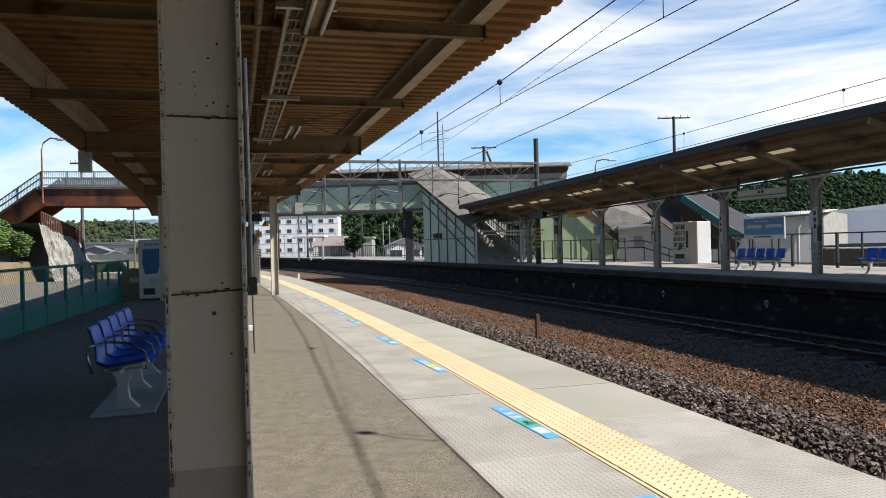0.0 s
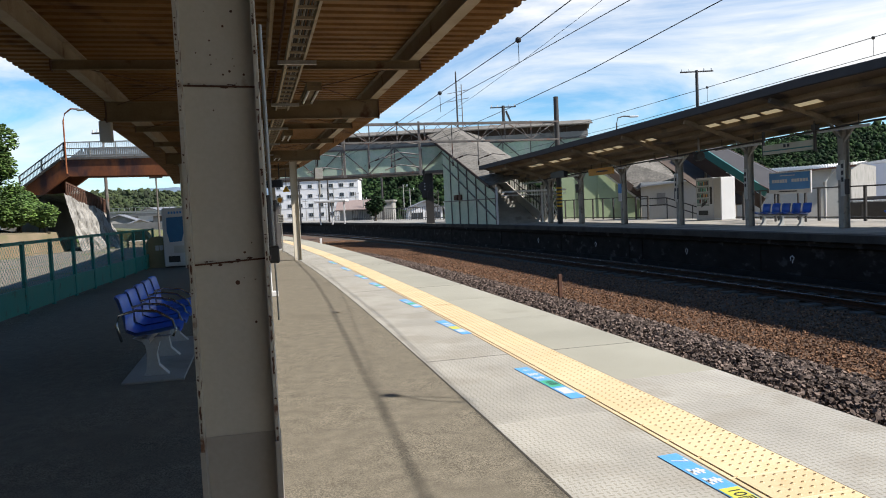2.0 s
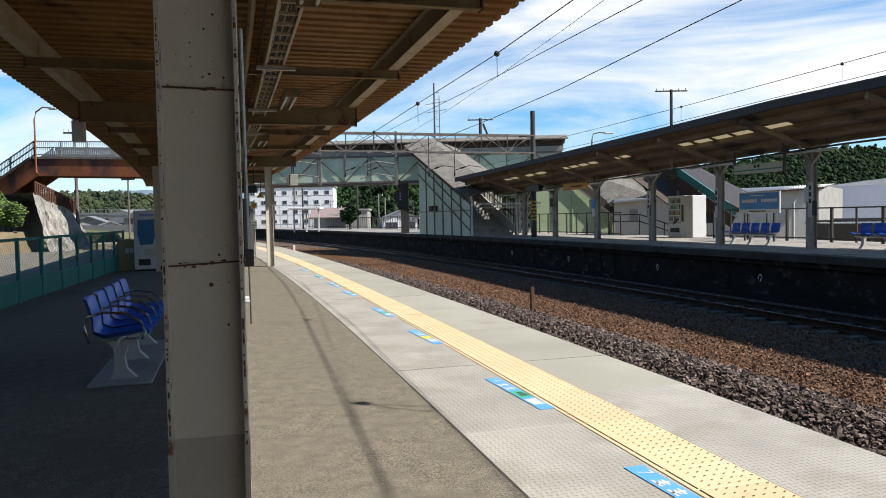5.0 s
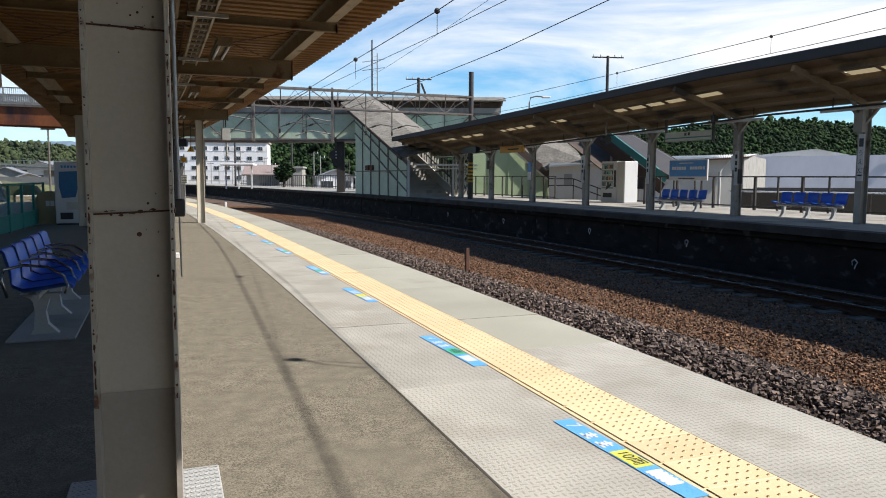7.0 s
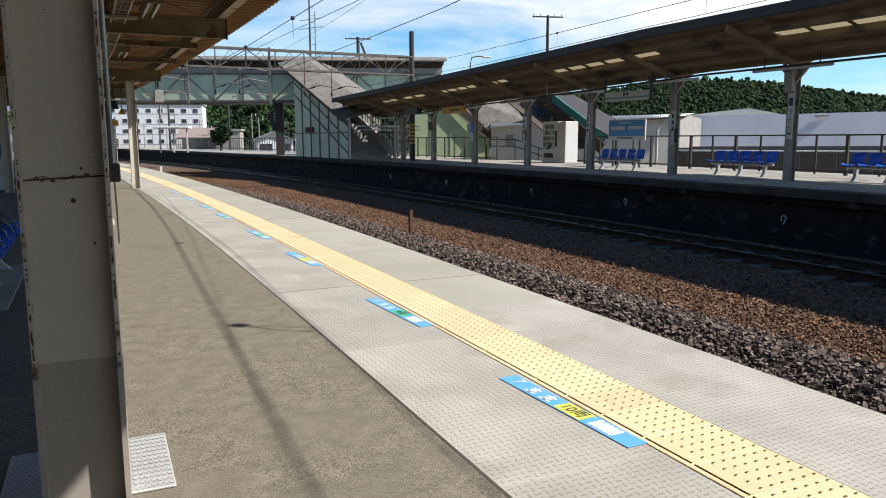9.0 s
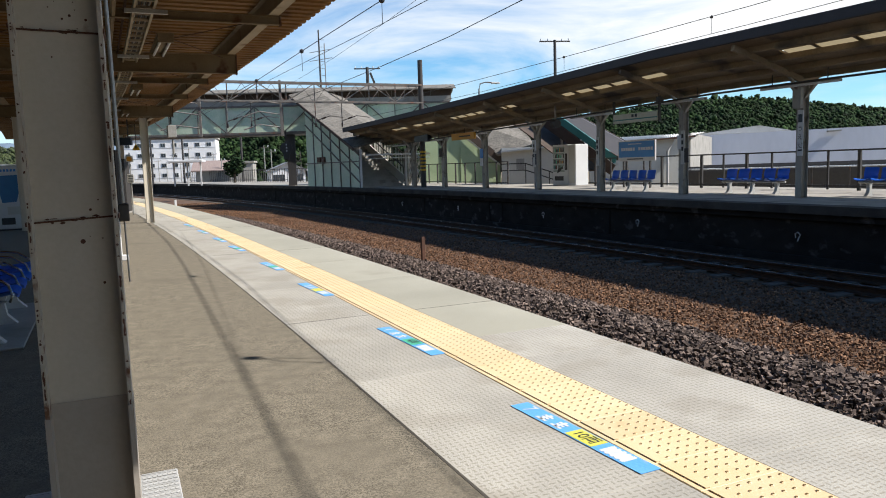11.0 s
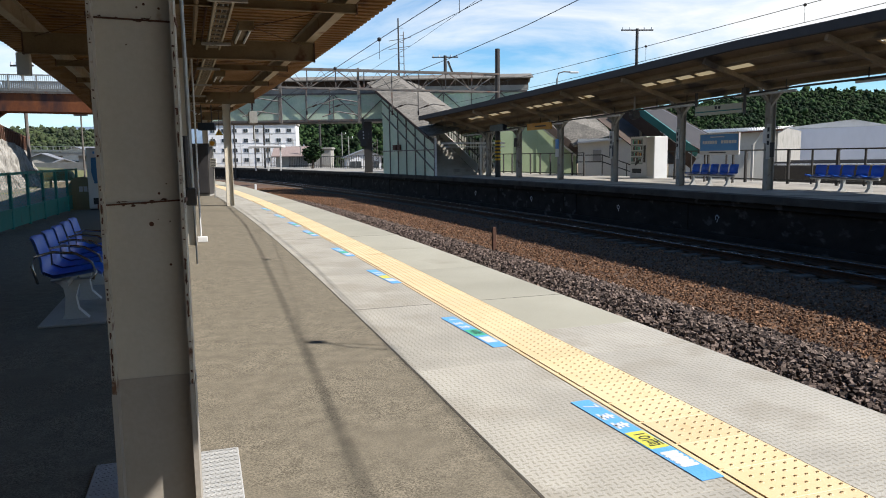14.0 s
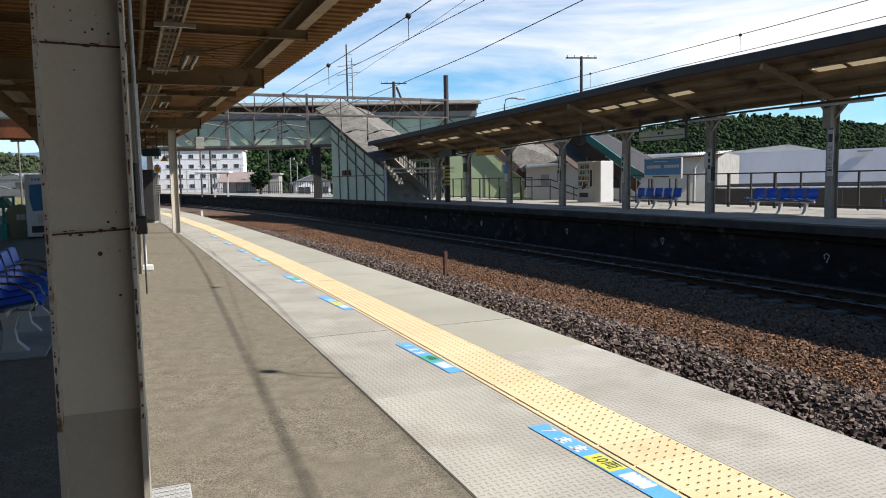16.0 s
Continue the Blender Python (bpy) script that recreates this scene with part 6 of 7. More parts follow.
wire("messenger_wire", [(-12, 416.0, 4.62), (8.6, 416.0, 4.35), (12.9, 416.0, 4.22), (18.3, 416.0, 4.15), (23.4, 416.0, 4.02), (36, 416.2, 3.9)], 0.009, "sagging dark messenger wire")
wire("feeder_wire", [(-12, 416.1, 5.3), (7.9, 416.0, 4.13), (10.1, 416.0, 3.98), (12.8, 416.0, 3.81), (15.8, 416.0, 3.64), (36, 416.4, 2.9)], 0.0035, "dark slanting feeder wire")
wire("contact_wire", [(-10, 420.0, 5.35), (9.9, 420.0, 5.05), (13.2, 420.0, 4.92), (18.3, 420.0, 4.67), (23.2, 420.0, 4.54), (34.6, 420.4, 4.42)], 0.011, "thin dark contact wire over the far track")
wire("messenger_wire", [(-8, 429.5, 6.2), (17.4, 430.0, 5.9), (26.9, 430.0, 5.72), (34.1, 430.0, 5.6), (60, 430.5, 5.3)], 0.012, "dark messenger wire behind the island canopy")
wire("contact_wire", [(-8, 429.5, 5.7), (17.4, 430.0, 5.35), (34.1, 430.0, 4.95), (60, 430.5, 4.6)], 0.010, "dark contact wire behind the island canopy")
for s, r, z0, z1 in ((12.8, 416.0, 3.81, 4.22), (18.3, 416.0, 3.68, 4.15), (23.4, 416.0, 3.62, 4.02), (18.9, 430, 5.32, 5.86), (26.9, 430, 5.13, 5.72), (2.85, 416.0, 3.82, 4.42), (7.5, 416.0, 3.80, 4.37)):
    t = thing("dropper", on_line(s, r), "wire dropper with a small dark insulator", "dropper", "wire droppers")
    part("thread", rod(bmesh.new(), (0, 0, z0), (0, 0, z1), 0.006, 5), M["wire"], t)
    bm = bmesh.new(); bmesh.ops.create_icosphere(bm, subdivisions=2, radius=0.055, matrix=Matrix.Translation((0, 0, z1)))
    part("insulator", bm, M["iron"], t)
for s in (2.85,):
    single("jumper_wire", tube([P(s, 416.0, 4.42), P(s - 0.12, 416.02, 4.2), P(s - 0.15, 416.03, 4.0), P(s - 0.05, 416.0, 3.82)], 0.009, 5), M["wire"], "curved jumper wire between the overhead wires", "wire", group="overhead wires")

# ---- beyond the island platform: sheds, halls, woods ----
def gable_house(name, x, y, w, d, h, rise, turn, wall, roof, label, wins=0, floors=1, over=0.4, base=-1.36, category="house"):
    t = thing(name, pose(x, y, base, 0, 0, turn), label, category)
    part("wall", prism([(-w / 2, 0), (w / 2, 0), (w / 2, h), (0, h + rise), (-w / 2, h)], "y", -d / 2, d / 2) if rise else boxes((-w / 2, w / 2, -d / 2, d / 2, 0, h)), wall, t)
    if rise:
        for sx in (-1, 1):
            q = [(sx * (w / 2 + over), h - rise * over / (w / 2) + 0.03), (0, h + rise + 0.03), (0, h + rise + 0.15), (sx * (w / 2 + over), h - rise * over / (w / 2) + 0.15)]
            part("roof", prism(q, "y", -d / 2 - over, d / 2 + over), roof, t)
    else:
        part("roof", boxes((-w / 2 - 0.15, w / 2 + 0.15, -d / 2 - 0.15, d / 2 + 0.15, h, h + 0.2)), roof, t)
    for fl in range(floors):
        for k in range(wins):
            xx = -w / 2 + w * (k + 0.5) / wins
            z = (fl + 0.42) * h / floors
            ww, hh = min(0.45 * w / wins, 0.8), 0.36 * h / floors
            wn_ = part("window", boxes((xx - ww - 0.06, xx + ww + 0.06, -d / 2 - 0.05, -d / 2 + 0.02, z - 0.06, z + hh + 0.06)), M["white"], t)
            part("pane", boxes((xx - ww, xx - 0.02, -d / 2 - 0.07, -d / 2 - 0.052, z, z + hh), (xx + 0.02, xx + ww, -d / 2 - 0.07, -d / 2 - 0.052, z, z + hh)), M["window"], wn_)
    return t


wh = thing("station_house", Matrix(), "low off-white station house with a pale eave", "house")
part("wall", bar(bmesh.new(), (11.15, 47.0, 0.43), (16.0, 45.4, 0.43), 0.25, 3.66), M["offwhite"], wh)
part("eave", bar(bmesh.new(), (11.05, 46.75, 2.02), (16.1, 45.1, 2.42), 0.5, 0.10), M["white"], wh)
part("window", bar(bmesh.new(), (12.0, 46.55, 1.2), (12.5, 46.4, 1.2), 0.1, 0.7), M["concrete"], wh, "pale shutter")

# shed with a corrugated roof behind the platform and the big white hall
sh = thing("station_shed", Matrix(), "cream shed with a sunlit corrugated metal roof behind the fence", "shed")
A0, A1 = Vector((16.2, 44.6, 0)), Vector((22.3, 43.7, 0))
part("wall", bar(bmesh.new(), A0 + Vector((0, 0, 0.4)), A1 + Vector((0, 0, 0.4)), 0.3, 4.2), M["offwhite"], sh)
# side wall takes a darker grey that stands for the shade on it
part("wall", bar(bmesh.new(), A1 + Vector((0, 0, 0.55)), A1 + Vector((7.2, 10.6, 0.55)), 0.3, 4.5), M["concrete"], sh)
ad_ = (A1 - A0).normalized()
bm = bmesh.new()
rows = []
for k in range(120):
    u = -0.6 + 7.1 * k / 119
    z = 0.06 * (k % 2)
    p = A0 + ad_ * u
    rows.append([bm.verts.new((p.x - 0.1, p.y - 0.5, 2.28 + 0.055 * u + z)), bm.verts.new((p.x + 1.3 + 0.8 * u, p.y + 10.5, 2.80 + 0.055 * u + z))])
for u, v in zip(rows, rows[1:]):
    bm.faces.new((u[0], u[1], v[1], v[0]))
part("roof", bm, M["metal_roof"], sh, "corrugated sunlit metal roof")
part("gutter", bar(bmesh.new(), A0 + Vector((-0.6, -0.5, 2.2)), A1 + Vector((0.2, -0.5, 2.58)), 0.12, 0.1), M["rusty"], sh)
part("downpipe", tube([A1 + Vector((-1.0, -0.42, 2.4)), A1 + Vector((-1.5, -0.32, 1.7)), A1 + Vector((-1.5, -0.32, -1.3))], 0.09, 8), M["offwhite"], sh)
hall = thing("white_hall", Matrix(), "long white windowless hall with a low gabled roof", "hall")
H0, H1 = Vector((29.6, 56.5, 0)), Vector((75.0, 47.0, 0))
hv = (H1 - H0).normalized()
bm = prism([(0, -1.36), (46.4, -1.36), (46.4, 3.45), (14.7, 3.33), (7.3, 3.15), (0, 2.98)], "y", -0.2, 0.2)
bm.transform(Matrix.Translation(H0) @ Matrix.Rotation(math.atan2(hv.y, hv.x), 4, "Z"))
part("wall", bm, M["hall_wall_shaded"], hall)
bm = prism([(-0.3, 3.0), (7.5, 3.16), (7.5, 3.22), (5.0, 3.68), (-0.3, 3.08)], "y", 0.3, 0.6)
bm.transform(Matrix.Translation(H0) @ Matrix.Rotation(math.atan2(hv.y, hv.x), 4, "Z"))
part("gable", bm, M["metal_roof"], hall, "pale low gable end")
part("wall", bar(bmesh.new(), H0 + Vector((0, 0, 0.95)), H0 + Vector((5, 22, 0.95)), 0.4, 4.6), M["white_wall"], hall)
bm = bmesh.new()
v = [bm.verts.new(c) for c in ((29.4, 57.0, 3.0), (34.4, 57.0, 3.5), (37.0, 56.0, 3.15), (75.0, 47.2, 3.45), (80.0, 70.0, 3.6), (38, 80, 3.6), (33, 78, 3.1))]
for f in ((0, 1, 6), (1, 5, 6), (1, 2, 5), (2, 3, 4, 5)):
    bm.faces.new([v[i] for i in f])
part("roof", bm, M["metal_roof"], hall)
hd = (H1 - H0).normalized()
for u in (10.5, 20.0, 31.0, 40.0):
    p = H0 + hd * u
    part("vent", bar(bmesh.new(), p + Vector((-0.5, -0.3, 3.0)), p + Vector((0.5, -0.5, 3.05)), 0.3, 0.12), M["concrete"], hall)
lowshed = thing("low_roof", Matrix(), "long low roof of a bicycle shelter glinting in the sun", "shelter")
part("roof", bar(bmesh.new(), (19.5, 38.6, 0.62), (46.0, 34.0, 0.42), 2.6, 0.06), M["glint_roof"], lowshed)
for k in range(14):
    p = Vector((19.8, 37.5, 0)).lerp(Vector((45.5, 33.0, 0)), k / 13)
    part("post", rod(bmesh.new(), (p.x, p.y, -1.36), (p.x, p.y, 0.5), 0.04, 6), M["truss"], lowshed)
part("back_wall", bar(bmesh.new(), (20.0, 40.2, -0.3), (46.5, 35.6, -0.4), 0.1, 2.1), M["iron"], lowshed, "dark back wall")
# solid strip whose dark colour stands for the shade below the hall
dk = single("dark_hedge", bar(bmesh.new(), (24.5, 45.5, 0.2), (60.0, 40.0, 0.2), 1.2, 1.1), M["fascia"], "strip of roofing below the hall, shade put into its dark colour", "shed")

def tree(name, x, y, z, h, crown, label, mat="leaf", seed=1, n=900, leafsize=0.12, trunk=0.16):
    g = np.random.default_rng(seed)
    t = thing(name, pose(x, y, z), label, "tree")
    bm = bmesh.new()
    rod(bm, (0, 0, 0), (0.1, 0, h * 0.6), trunk, 8, trunk * 0.5)
    for k in range(7):
        a, zz = g.uniform(0, 6.28), h * g.uniform(0.3, 0.62)
        rod(bm, (0.05, 0, zz), (math.cos(a) * crown * 0.7, math.sin(a) * crown * 0.7, zz + h * g.uniform(0.1, 0.3)), trunk * 0.35, 6, trunk * 0.1)
    part("trunk", bm, M["bark"], t)
    cents = g.normal(0, 1, (14, 3)); cents /= np.linalg.norm(cents, axis=1)[:, None]
    cents = cents * g.uniform(0.35, 0.8, (14, 1)) * np.array([crown, crown, h * 0.36]) + np.array([0, 0, h * 0.66])
    k = g.integers(0, 14, n)
    d = g.normal(0, 1, (n, 3)); d /= np.linalg.norm(d, axis=1)[:, None]
    pl = cents[k] + d * g.uniform(0.6, 1.05, (n, 1)) * crown * 0.42
    me = scatter("crown", pl, g.uniform(0.5, 1.2, n) * leafsize, g, flat=0.45, rough=0.4)
    me.materials.append(M[mat])
    ob = new("crown", me)
    ob.parent = t
    ob["kind"] = "stuff"
    return t


def woods(name, cx, cy, w, d, base, top, label, seed, n, size, mat="leaf_dark", shape=None, haze=None):
    """A wooded hill: a mound under many uneven clumps of crowns."""
    g = np.random.default_rng(seed)
    t = thing(name, Matrix(), label, "hill", kind="structure")
    nx, ny = 40, 14
    bm = bmesh.new()
    def height(u, v):
        return base + (top - base) * (shape(u) if shape else math.sin(math.pi * min(1, max(0, u))) ** 0.7) * math.sin(math.pi * min(1, max(0, v))) ** 0.6 * (1 + 0.05 * noise.noise(Vector((u * 9, v * 5, seed))))
    grid = [[bm.verts.new((cx + (i / nx - 0.5) * w, cy + (j / ny - 0.5) * d, height(i / nx, j / ny))) for j in range(ny + 1)] for i in range(nx + 1)]
    for i in range(nx):
        for j in range(ny):
            bm.faces.new((grid[i][j], grid[i + 1][j], grid[i + 1][j + 1], grid[i][j + 1]))
    part("slope", bm, M["hill"], t)
    u, v = g.uniform(0, 1, n), g.uniform(0, 0.62, n)
    pl = np.array([(cx + (a - 0.5) * w, cy + (b - 0.5) * d, height(a, b)) for a, b in zip(u, v)])
    sizes = np.clip(g.lognormal(-0.2, 0.42, n), 0.35, 2.2) * size
    pl[:, 2] += sizes * 0.3 + np.where(g.random(n) < 0.12, g.uniform(0, 1.6, n), 0)
    me = scatter("treetops", pl, sizes, g, flat=1.0, rough=0.55, smooth=True)
    me.materials.append(M[mat])
    ob = new("treetops", me)
    ob.parent = t
    ob["kind"] = "stuff"
    return t


def ridge_right(u):
    return float(np.interp(u, [0.0, 0.086, 0.186, 0.23, 0.294, 0.363, 0.417, 0.459, 0.579, 1.0], [0.45, 0.55, 0.738, 0.8, 0.926, 1.0, 0.976, 0.915, 0.732, 0.5]))


woods("wooded_hill", 190, 262, 330, 90, -1.0, 21.5, "long hill covered with dense dark green trees", 3, 78000, 0.46, shape=ridge_right)
woods("wooded_hill", 3, 175, 56, 40, -1.0, 12.5, "dark green wooded slope behind the houses", 5, 14000, 0.38, shape=lambda u: 0.55 + 0.45 * math.sin(math.pi * u) ** 0.6)
woods("wooded_hill", -124, 262, 120, 60, -1.0, 10.9, "rounded green wooded hill beyond the town", 6, 22000, 0.5, mat="leaf_far")
bm = bmesh.new()
pts = []
g = random.Random(11)
for k in range(60):
    x = -1500 + 2300 * k / 59
    pts.append((x, 86 + 16 * noise.noise(Vector((k * 0.21, 3.1, 0))) + 12 * noise.noise(Vector((k * 0.7, 1.0, 0))) if x < -420 else -20))
for (x0, z0), (x1, z1) in zip(pts, pts[1:]):
    q = [bm.verts.new(c) for c in ((x0, 1800, -2), (x1, 1800, -2), (x1, 2050, z1), (x0, 2050, z0))]
    bm.faces.new(q)
bmesh.ops.remove_doubles(bm, verts=bm.verts, dist=0.01)
single("distant_mountains", bm, M["mountain"], "distant mountain range, haze put into its blue colour", "mountains", kind="structure")

# ---- town seen under the footbridge ----
ap = thing("apartment_block", pose(-22.6, 128, -1.36, 0, 0, 4), "long white apartment block of five storeys", "apartment block")
part("wall", boxes((-9.5, 4.7, -4, 4, 0, 8.1)), M["white_wall"], ap)
part("roof", boxes((-9.7, 4.9, -4.2, 4.2, 8.1, 8.35)), M["concrete"], ap)
pane = finish("pane", boxes((-0.33, -0.02, -0.03, 0.0, 0, 0.56), (0.02, 0.33, -0.03, 0.0, 0, 0.56)), M["window"])
frm = finish("window", boxes((-0.40, 0.40, -0.02, 0.04, -0.06, 0.62)), M["white"])
for fl in range(5):
    for k in range(8):
        w_ = new("window", frm); w_.parent = ap
        w_.matrix_basis = Matrix.Translation((-8.6 + 1.75 * k, -4.02, 0.55 + 1.58 * fl))
        p_ = new("pane", pane); p_.parent = w_
        p_.matrix_basis = Matrix.Translation((0, -0.022, 0))
    part("ledge", boxes((-9.5, 4.7, -4.05, -4.0, 0.38 + 1.58 * fl, 0.41 + 1.58 * fl)), M["white_wall"], ap)
gable_house("house", -13.2, 92, 3.6, 4, 3.0, 0.9, 90, M["concrete"], M["roof_pink"], "small house with a faded pinkish roof", 1, over=0.5)
gable_house("house", -9.6, 88, 2.6, 4, 3.6, 0, 0, M["concrete"], M["concrete"], "plain flat-roofed concrete hut", 0)
gable_house("house", -6.0, 110, 5.0, 6, 2.6, 1.0, 8, M["white_wall"], M["roof_grey"], "white house with a pale grey roof", 2)
gable_house("house", -0.5, 96, 4.0, 5, 3.2, 0, 0, M["white_wall"], M["roof_grey"], "white two-storey flat-roofed building", 2)
gable_house("house", -34.0, 118, 8, 6, 3.6, 1.3, 10, M["offwhite"], M["roof_grey"], "beige house with a grey roof", 2)
gable_house("house", -62.0, 150, 12, 8, 3.4, 1.8, -10, M["offwhite"], M["roof_grey"], "low beige house with a grey roof", 3)
gable_house("house", -85.0, 165, 14, 8, 3.2, 1.8, 5, M["white_wall"], M["roof_grey"], "low white house with a grey roof", 3)
gable_house("house", -72.0, 118, 9, 6, 2.4, 1.2, 5, M["offwhite"], M["roof_red"], "small house with a brown roof", 2)
shl = thing("platform_shelter", pose(-11.9, 66.5, 0.2), "small white flat-roofed shelter on the platform end", "shelter")
part("roof", boxes((-1.4, 1.4, -1.0, 1.0, 2.0, 2.2), bevel=0.03), M["white"], shl)
for x in (-1.1, 0.0, 1.1):
    part("post", boxes((x - 0.06, x + 0.06, -0.06, 0.06, 0, 2.0)), M["white"], shl)
fe = thing("iron_fence", Matrix(), "dark paling fence along the far platform end", "fence")
for k in range(80):
    s = 47 + 0.62 * k
    bm = boxes((-0.02, 0.02, -0.03, 0.03, 0.2, 1.45)); bm.transform(on_line(s, 430.6)); part("pale", bm, M["iron"], fe)
for z in (1.4, 0.4):
    part("rail", sweep([(430.58, z - 0.03), (430.58, z + 0.03), (430.62, z + 0.03), (430.62, z - 0.03)], 47, 97, 2.0), M["iron"], fe)
tree("street_tree", -9.2, 76, -0.3, 3.4, 1.1, "dark rounded garden tree by the platform end", "leaf_dark", 4, 700, 0.16)


def pole(name, x, y, z0, z1, label, arms=(), rad=0.13, mat="concrete"):
    t = thing(name, pose(x, y, z0), label, "pole", "utility poles")
    part("shaft", rod(bmesh.new(), (0, 0, 0), (0, 0, z1 - z0), rad, 8, rad * 0.7), M[mat], t)
    for dz, w in arms:
        part("crossarm", boxes((-w / 2, w / 2, -0.05, 0.05, z1 - z0 - dz - 0.05, z1 - z0 - dz + 0.05)), M["iron"], t)
        for q in (-0.9, -0.45, 0.45, 0.9):
            part("insulator", rod(bmesh.new(), (q * w / 2, 0, z1 - z0 - dz + 0.05), (q * w / 2, 0, z1 - z0 - dz + 0.22), 0.05, 6), M["white_mark"], t)
    return t


pole("utility_pole", 18.9, 60, -1.36, 11.2, "concrete utility pole with crossarms and insulators", ((0.12, 2.6),), 0.17, "iron")
pole("utility_pole", 4.05, 70, -1.36, 10.5, "concrete utility pole with a leaning stay", ((0.15, 2.4),), 0.2, "iron")
ob = single("pole_stay", bar(bmesh.new(), (4.3, 70, 10.0), (5.0, 70, 8.2), 0.18, 0.18), M["iron"], "leaning dark pole stay", "pole")
pole("utility_pole", -9.0, 82, -1.36, 7.4, "dark utility pole in the street", ((0.3, 1.2),), 0.14, "iron")
pole("utility_pole", -20.0, 90, -1.36, 7.2, "grey utility pole in front of the apartments", ((0.4, 1.4), (1.2, 1.0)), 0.12, "iron")
pole("utility_pole", -15.4, 84, -1.36, 7.0, "grey utility pole in front of the apartments", ((0.4, 1.2),), 0.12, "iron")
pole("utility_pole", -4.2, 84, -1.36, 5.4, "grey utility pole in the street", ((0.3, 1.6),), 0.1, "iron")
tw_ = thing("radio_mast", pose(-0.4, 110, -1.36), "slender lattice radio mast with aerials", "mast")
part("pole", rod(bmesh.new(), (0, 0, 0), (0, 0, 22.4), 0.2, 8, 0.1), M["iron"], tw_)
for q in range(14):
    part("ladder", bar(bmesh.new(), (0.2, 0, 8 + q), (0.75, 0, 8 + q), 0.05, 0.05), M["truss"], tw_)
part("rail", rod(bmesh.new(), (0.75, 0, 0), (0.75, 0, 20.5), 0.07, 6), M["truss"], tw_)
for z in (18.0, 19.2):
    part("aerial", bar(bmesh.new(), (-1.4, 0, z), (1.8, 0, z + 0.5), 0.07, 0.07), M["truss"], tw_)
lampp = thing("street_lamp", pose(10.8, 52, 0), "grey street lamp with a curved arm", "street lamp")
part("arm", tube([(0, 0, -1.3), (0, 0, 6.5), (0.1, 0, 6.9), (0.5, 0, 7.0), (1.2, 0, 6.95)], 0.05, 6), M["truss"], lampp)
part("head", boxes((0.9, 1.5, -0.12, 0.12, 6.88, 7.0), bevel=0.03), M["white"], lampp)

# ---- beyond the near platform: weathering steel footbridge, rock wall, bushes ----
ground_l = single("yard_ground", sweep([(372.0, -0.6), (395.0, -0.15), (403.0, -0.1), (407.7, -0.06), (407.7, -1.3), (372, -1.3)], -20, 44, 2.0), M["pebble"], "pale gravel and weeds beyond the fence", "yard", kind="structure")
lb = thing("steel_footbridge", Matrix(), "brown weathering steel footbridge with railings beyond the fence", "footbridge")
LA, LK, LR = Vector((-25.8, 42.6, 2.4)), Vector((-22.7, 42.0, 4.15)), Vector((-13.4, 41.3, 3.85))
for a, b in ((LA, LK), (LK, LR)):
    for off in (0.0, 2.2):
        part("girder", bar(bmesh.new(), a + Vector((0, off, 0.42)), b + Vector((0, off, 0.42)), 0.14, 1.02), M["weathering"], lb, "rust-coloured steel girder")
    part("deck", bar(bmesh.new(), a + Vector((0, 1.1, 0.93)), b + Vector((0, 1.1, 0.93)), 2.5, 0.12), M["truss"], lb)
    L_ = (b - a).length
    nn = max(2, round(L_ / 1.5))
    for k in range(nn + 1):
        p = a.lerp(b, k / nn)
        part("rail_post", bar(bmesh.new(), p + Vector((0, -0.05, 0.95)), p + Vector((0, -0.05, 1.85)), 0.07, 0.07), M["galvanised"], lb)
    for z in (1.85, 1.5, 1.1):
        part("handrail", bar(bmesh.new(), a + Vector((0, -0.05, z)), b + Vector((0, -0.05, z)), 0.06, 0.06), M["galvanised"], lb)
    part("mesh_panel", bar(bmesh.new(), a + Vector((0, 2.2, 1.42)), b + Vector((0, 2.2, 1.42)), 0.03, 0.6), M["galvanised"], lb)
    bm = bmesh.new()
    bars = int(L_ / 0.11)
    for k in range(1, bars):
        p = a.lerp(b, k / bars)
        bar(bm, p + Vector((0, -0.05, 1.1)), p + Vector((0, -0.05, 1.83)), 0.022, 0.022)
    part("railing_mesh", bm, M["rail_pale"], lb, "pale blue-grey railing bars")["kind"] = "stuff"
part("abutment", boxes((-26.4, -23.8, 41.6, 44.6, -0.2, 2.7)), M["concrete"], lb)
ll = thing("street_lamp", pose(-22.5, 41.7, 0), "rust-red street lamp on the footbridge", "street lamp")
part("pole", tube([(0, 0, 4.2), (0, 0, 7.2), (0.12, 0, 7.6), (0.5, 0, 7.85), (0.95, 0, 7.8)], 0.045, 7), M["weathering"], ll)
part("head", boxes((0.85, 1.25, -0.1, 0.1, 7.7, 7.8), bevel=0.03), M["galvanised"], ll)
bm = bmesh.new()
g = np.random.default_rng(17)
ring = []
for i in range(101):
    u = i / 100
    col = []
    for j in range(25):
        v = j / 24
        x = -19.75 - 1.5 * u - 1.1 * v
        y = 37.6 + 7.6 * u + 0.5 * v
        z = -0.25 + v * (3.15 - 0.95 * u)
        k = 0.24 * noise.noise(Vector((x * 0.7, y * 0.7, z * 0.9))) + 0.12 * noise.noise(Vector((x * 2.3, y * 2.3, z * 1.6))) + 0.09 * noise.noise(Vector((x * 6.5, y * 6.5, z * 3.0)))
        col.append(bm.verts.new((x + k, y - k, z + k * 0.3)))
    ring.append(col)
for a, b in zip(ring, ring[1:]):
    for j in range(24):
        bm.faces.new((a[j], b[j], b[j + 1], a[j + 1]))
top = [c[-1] for c in ring]
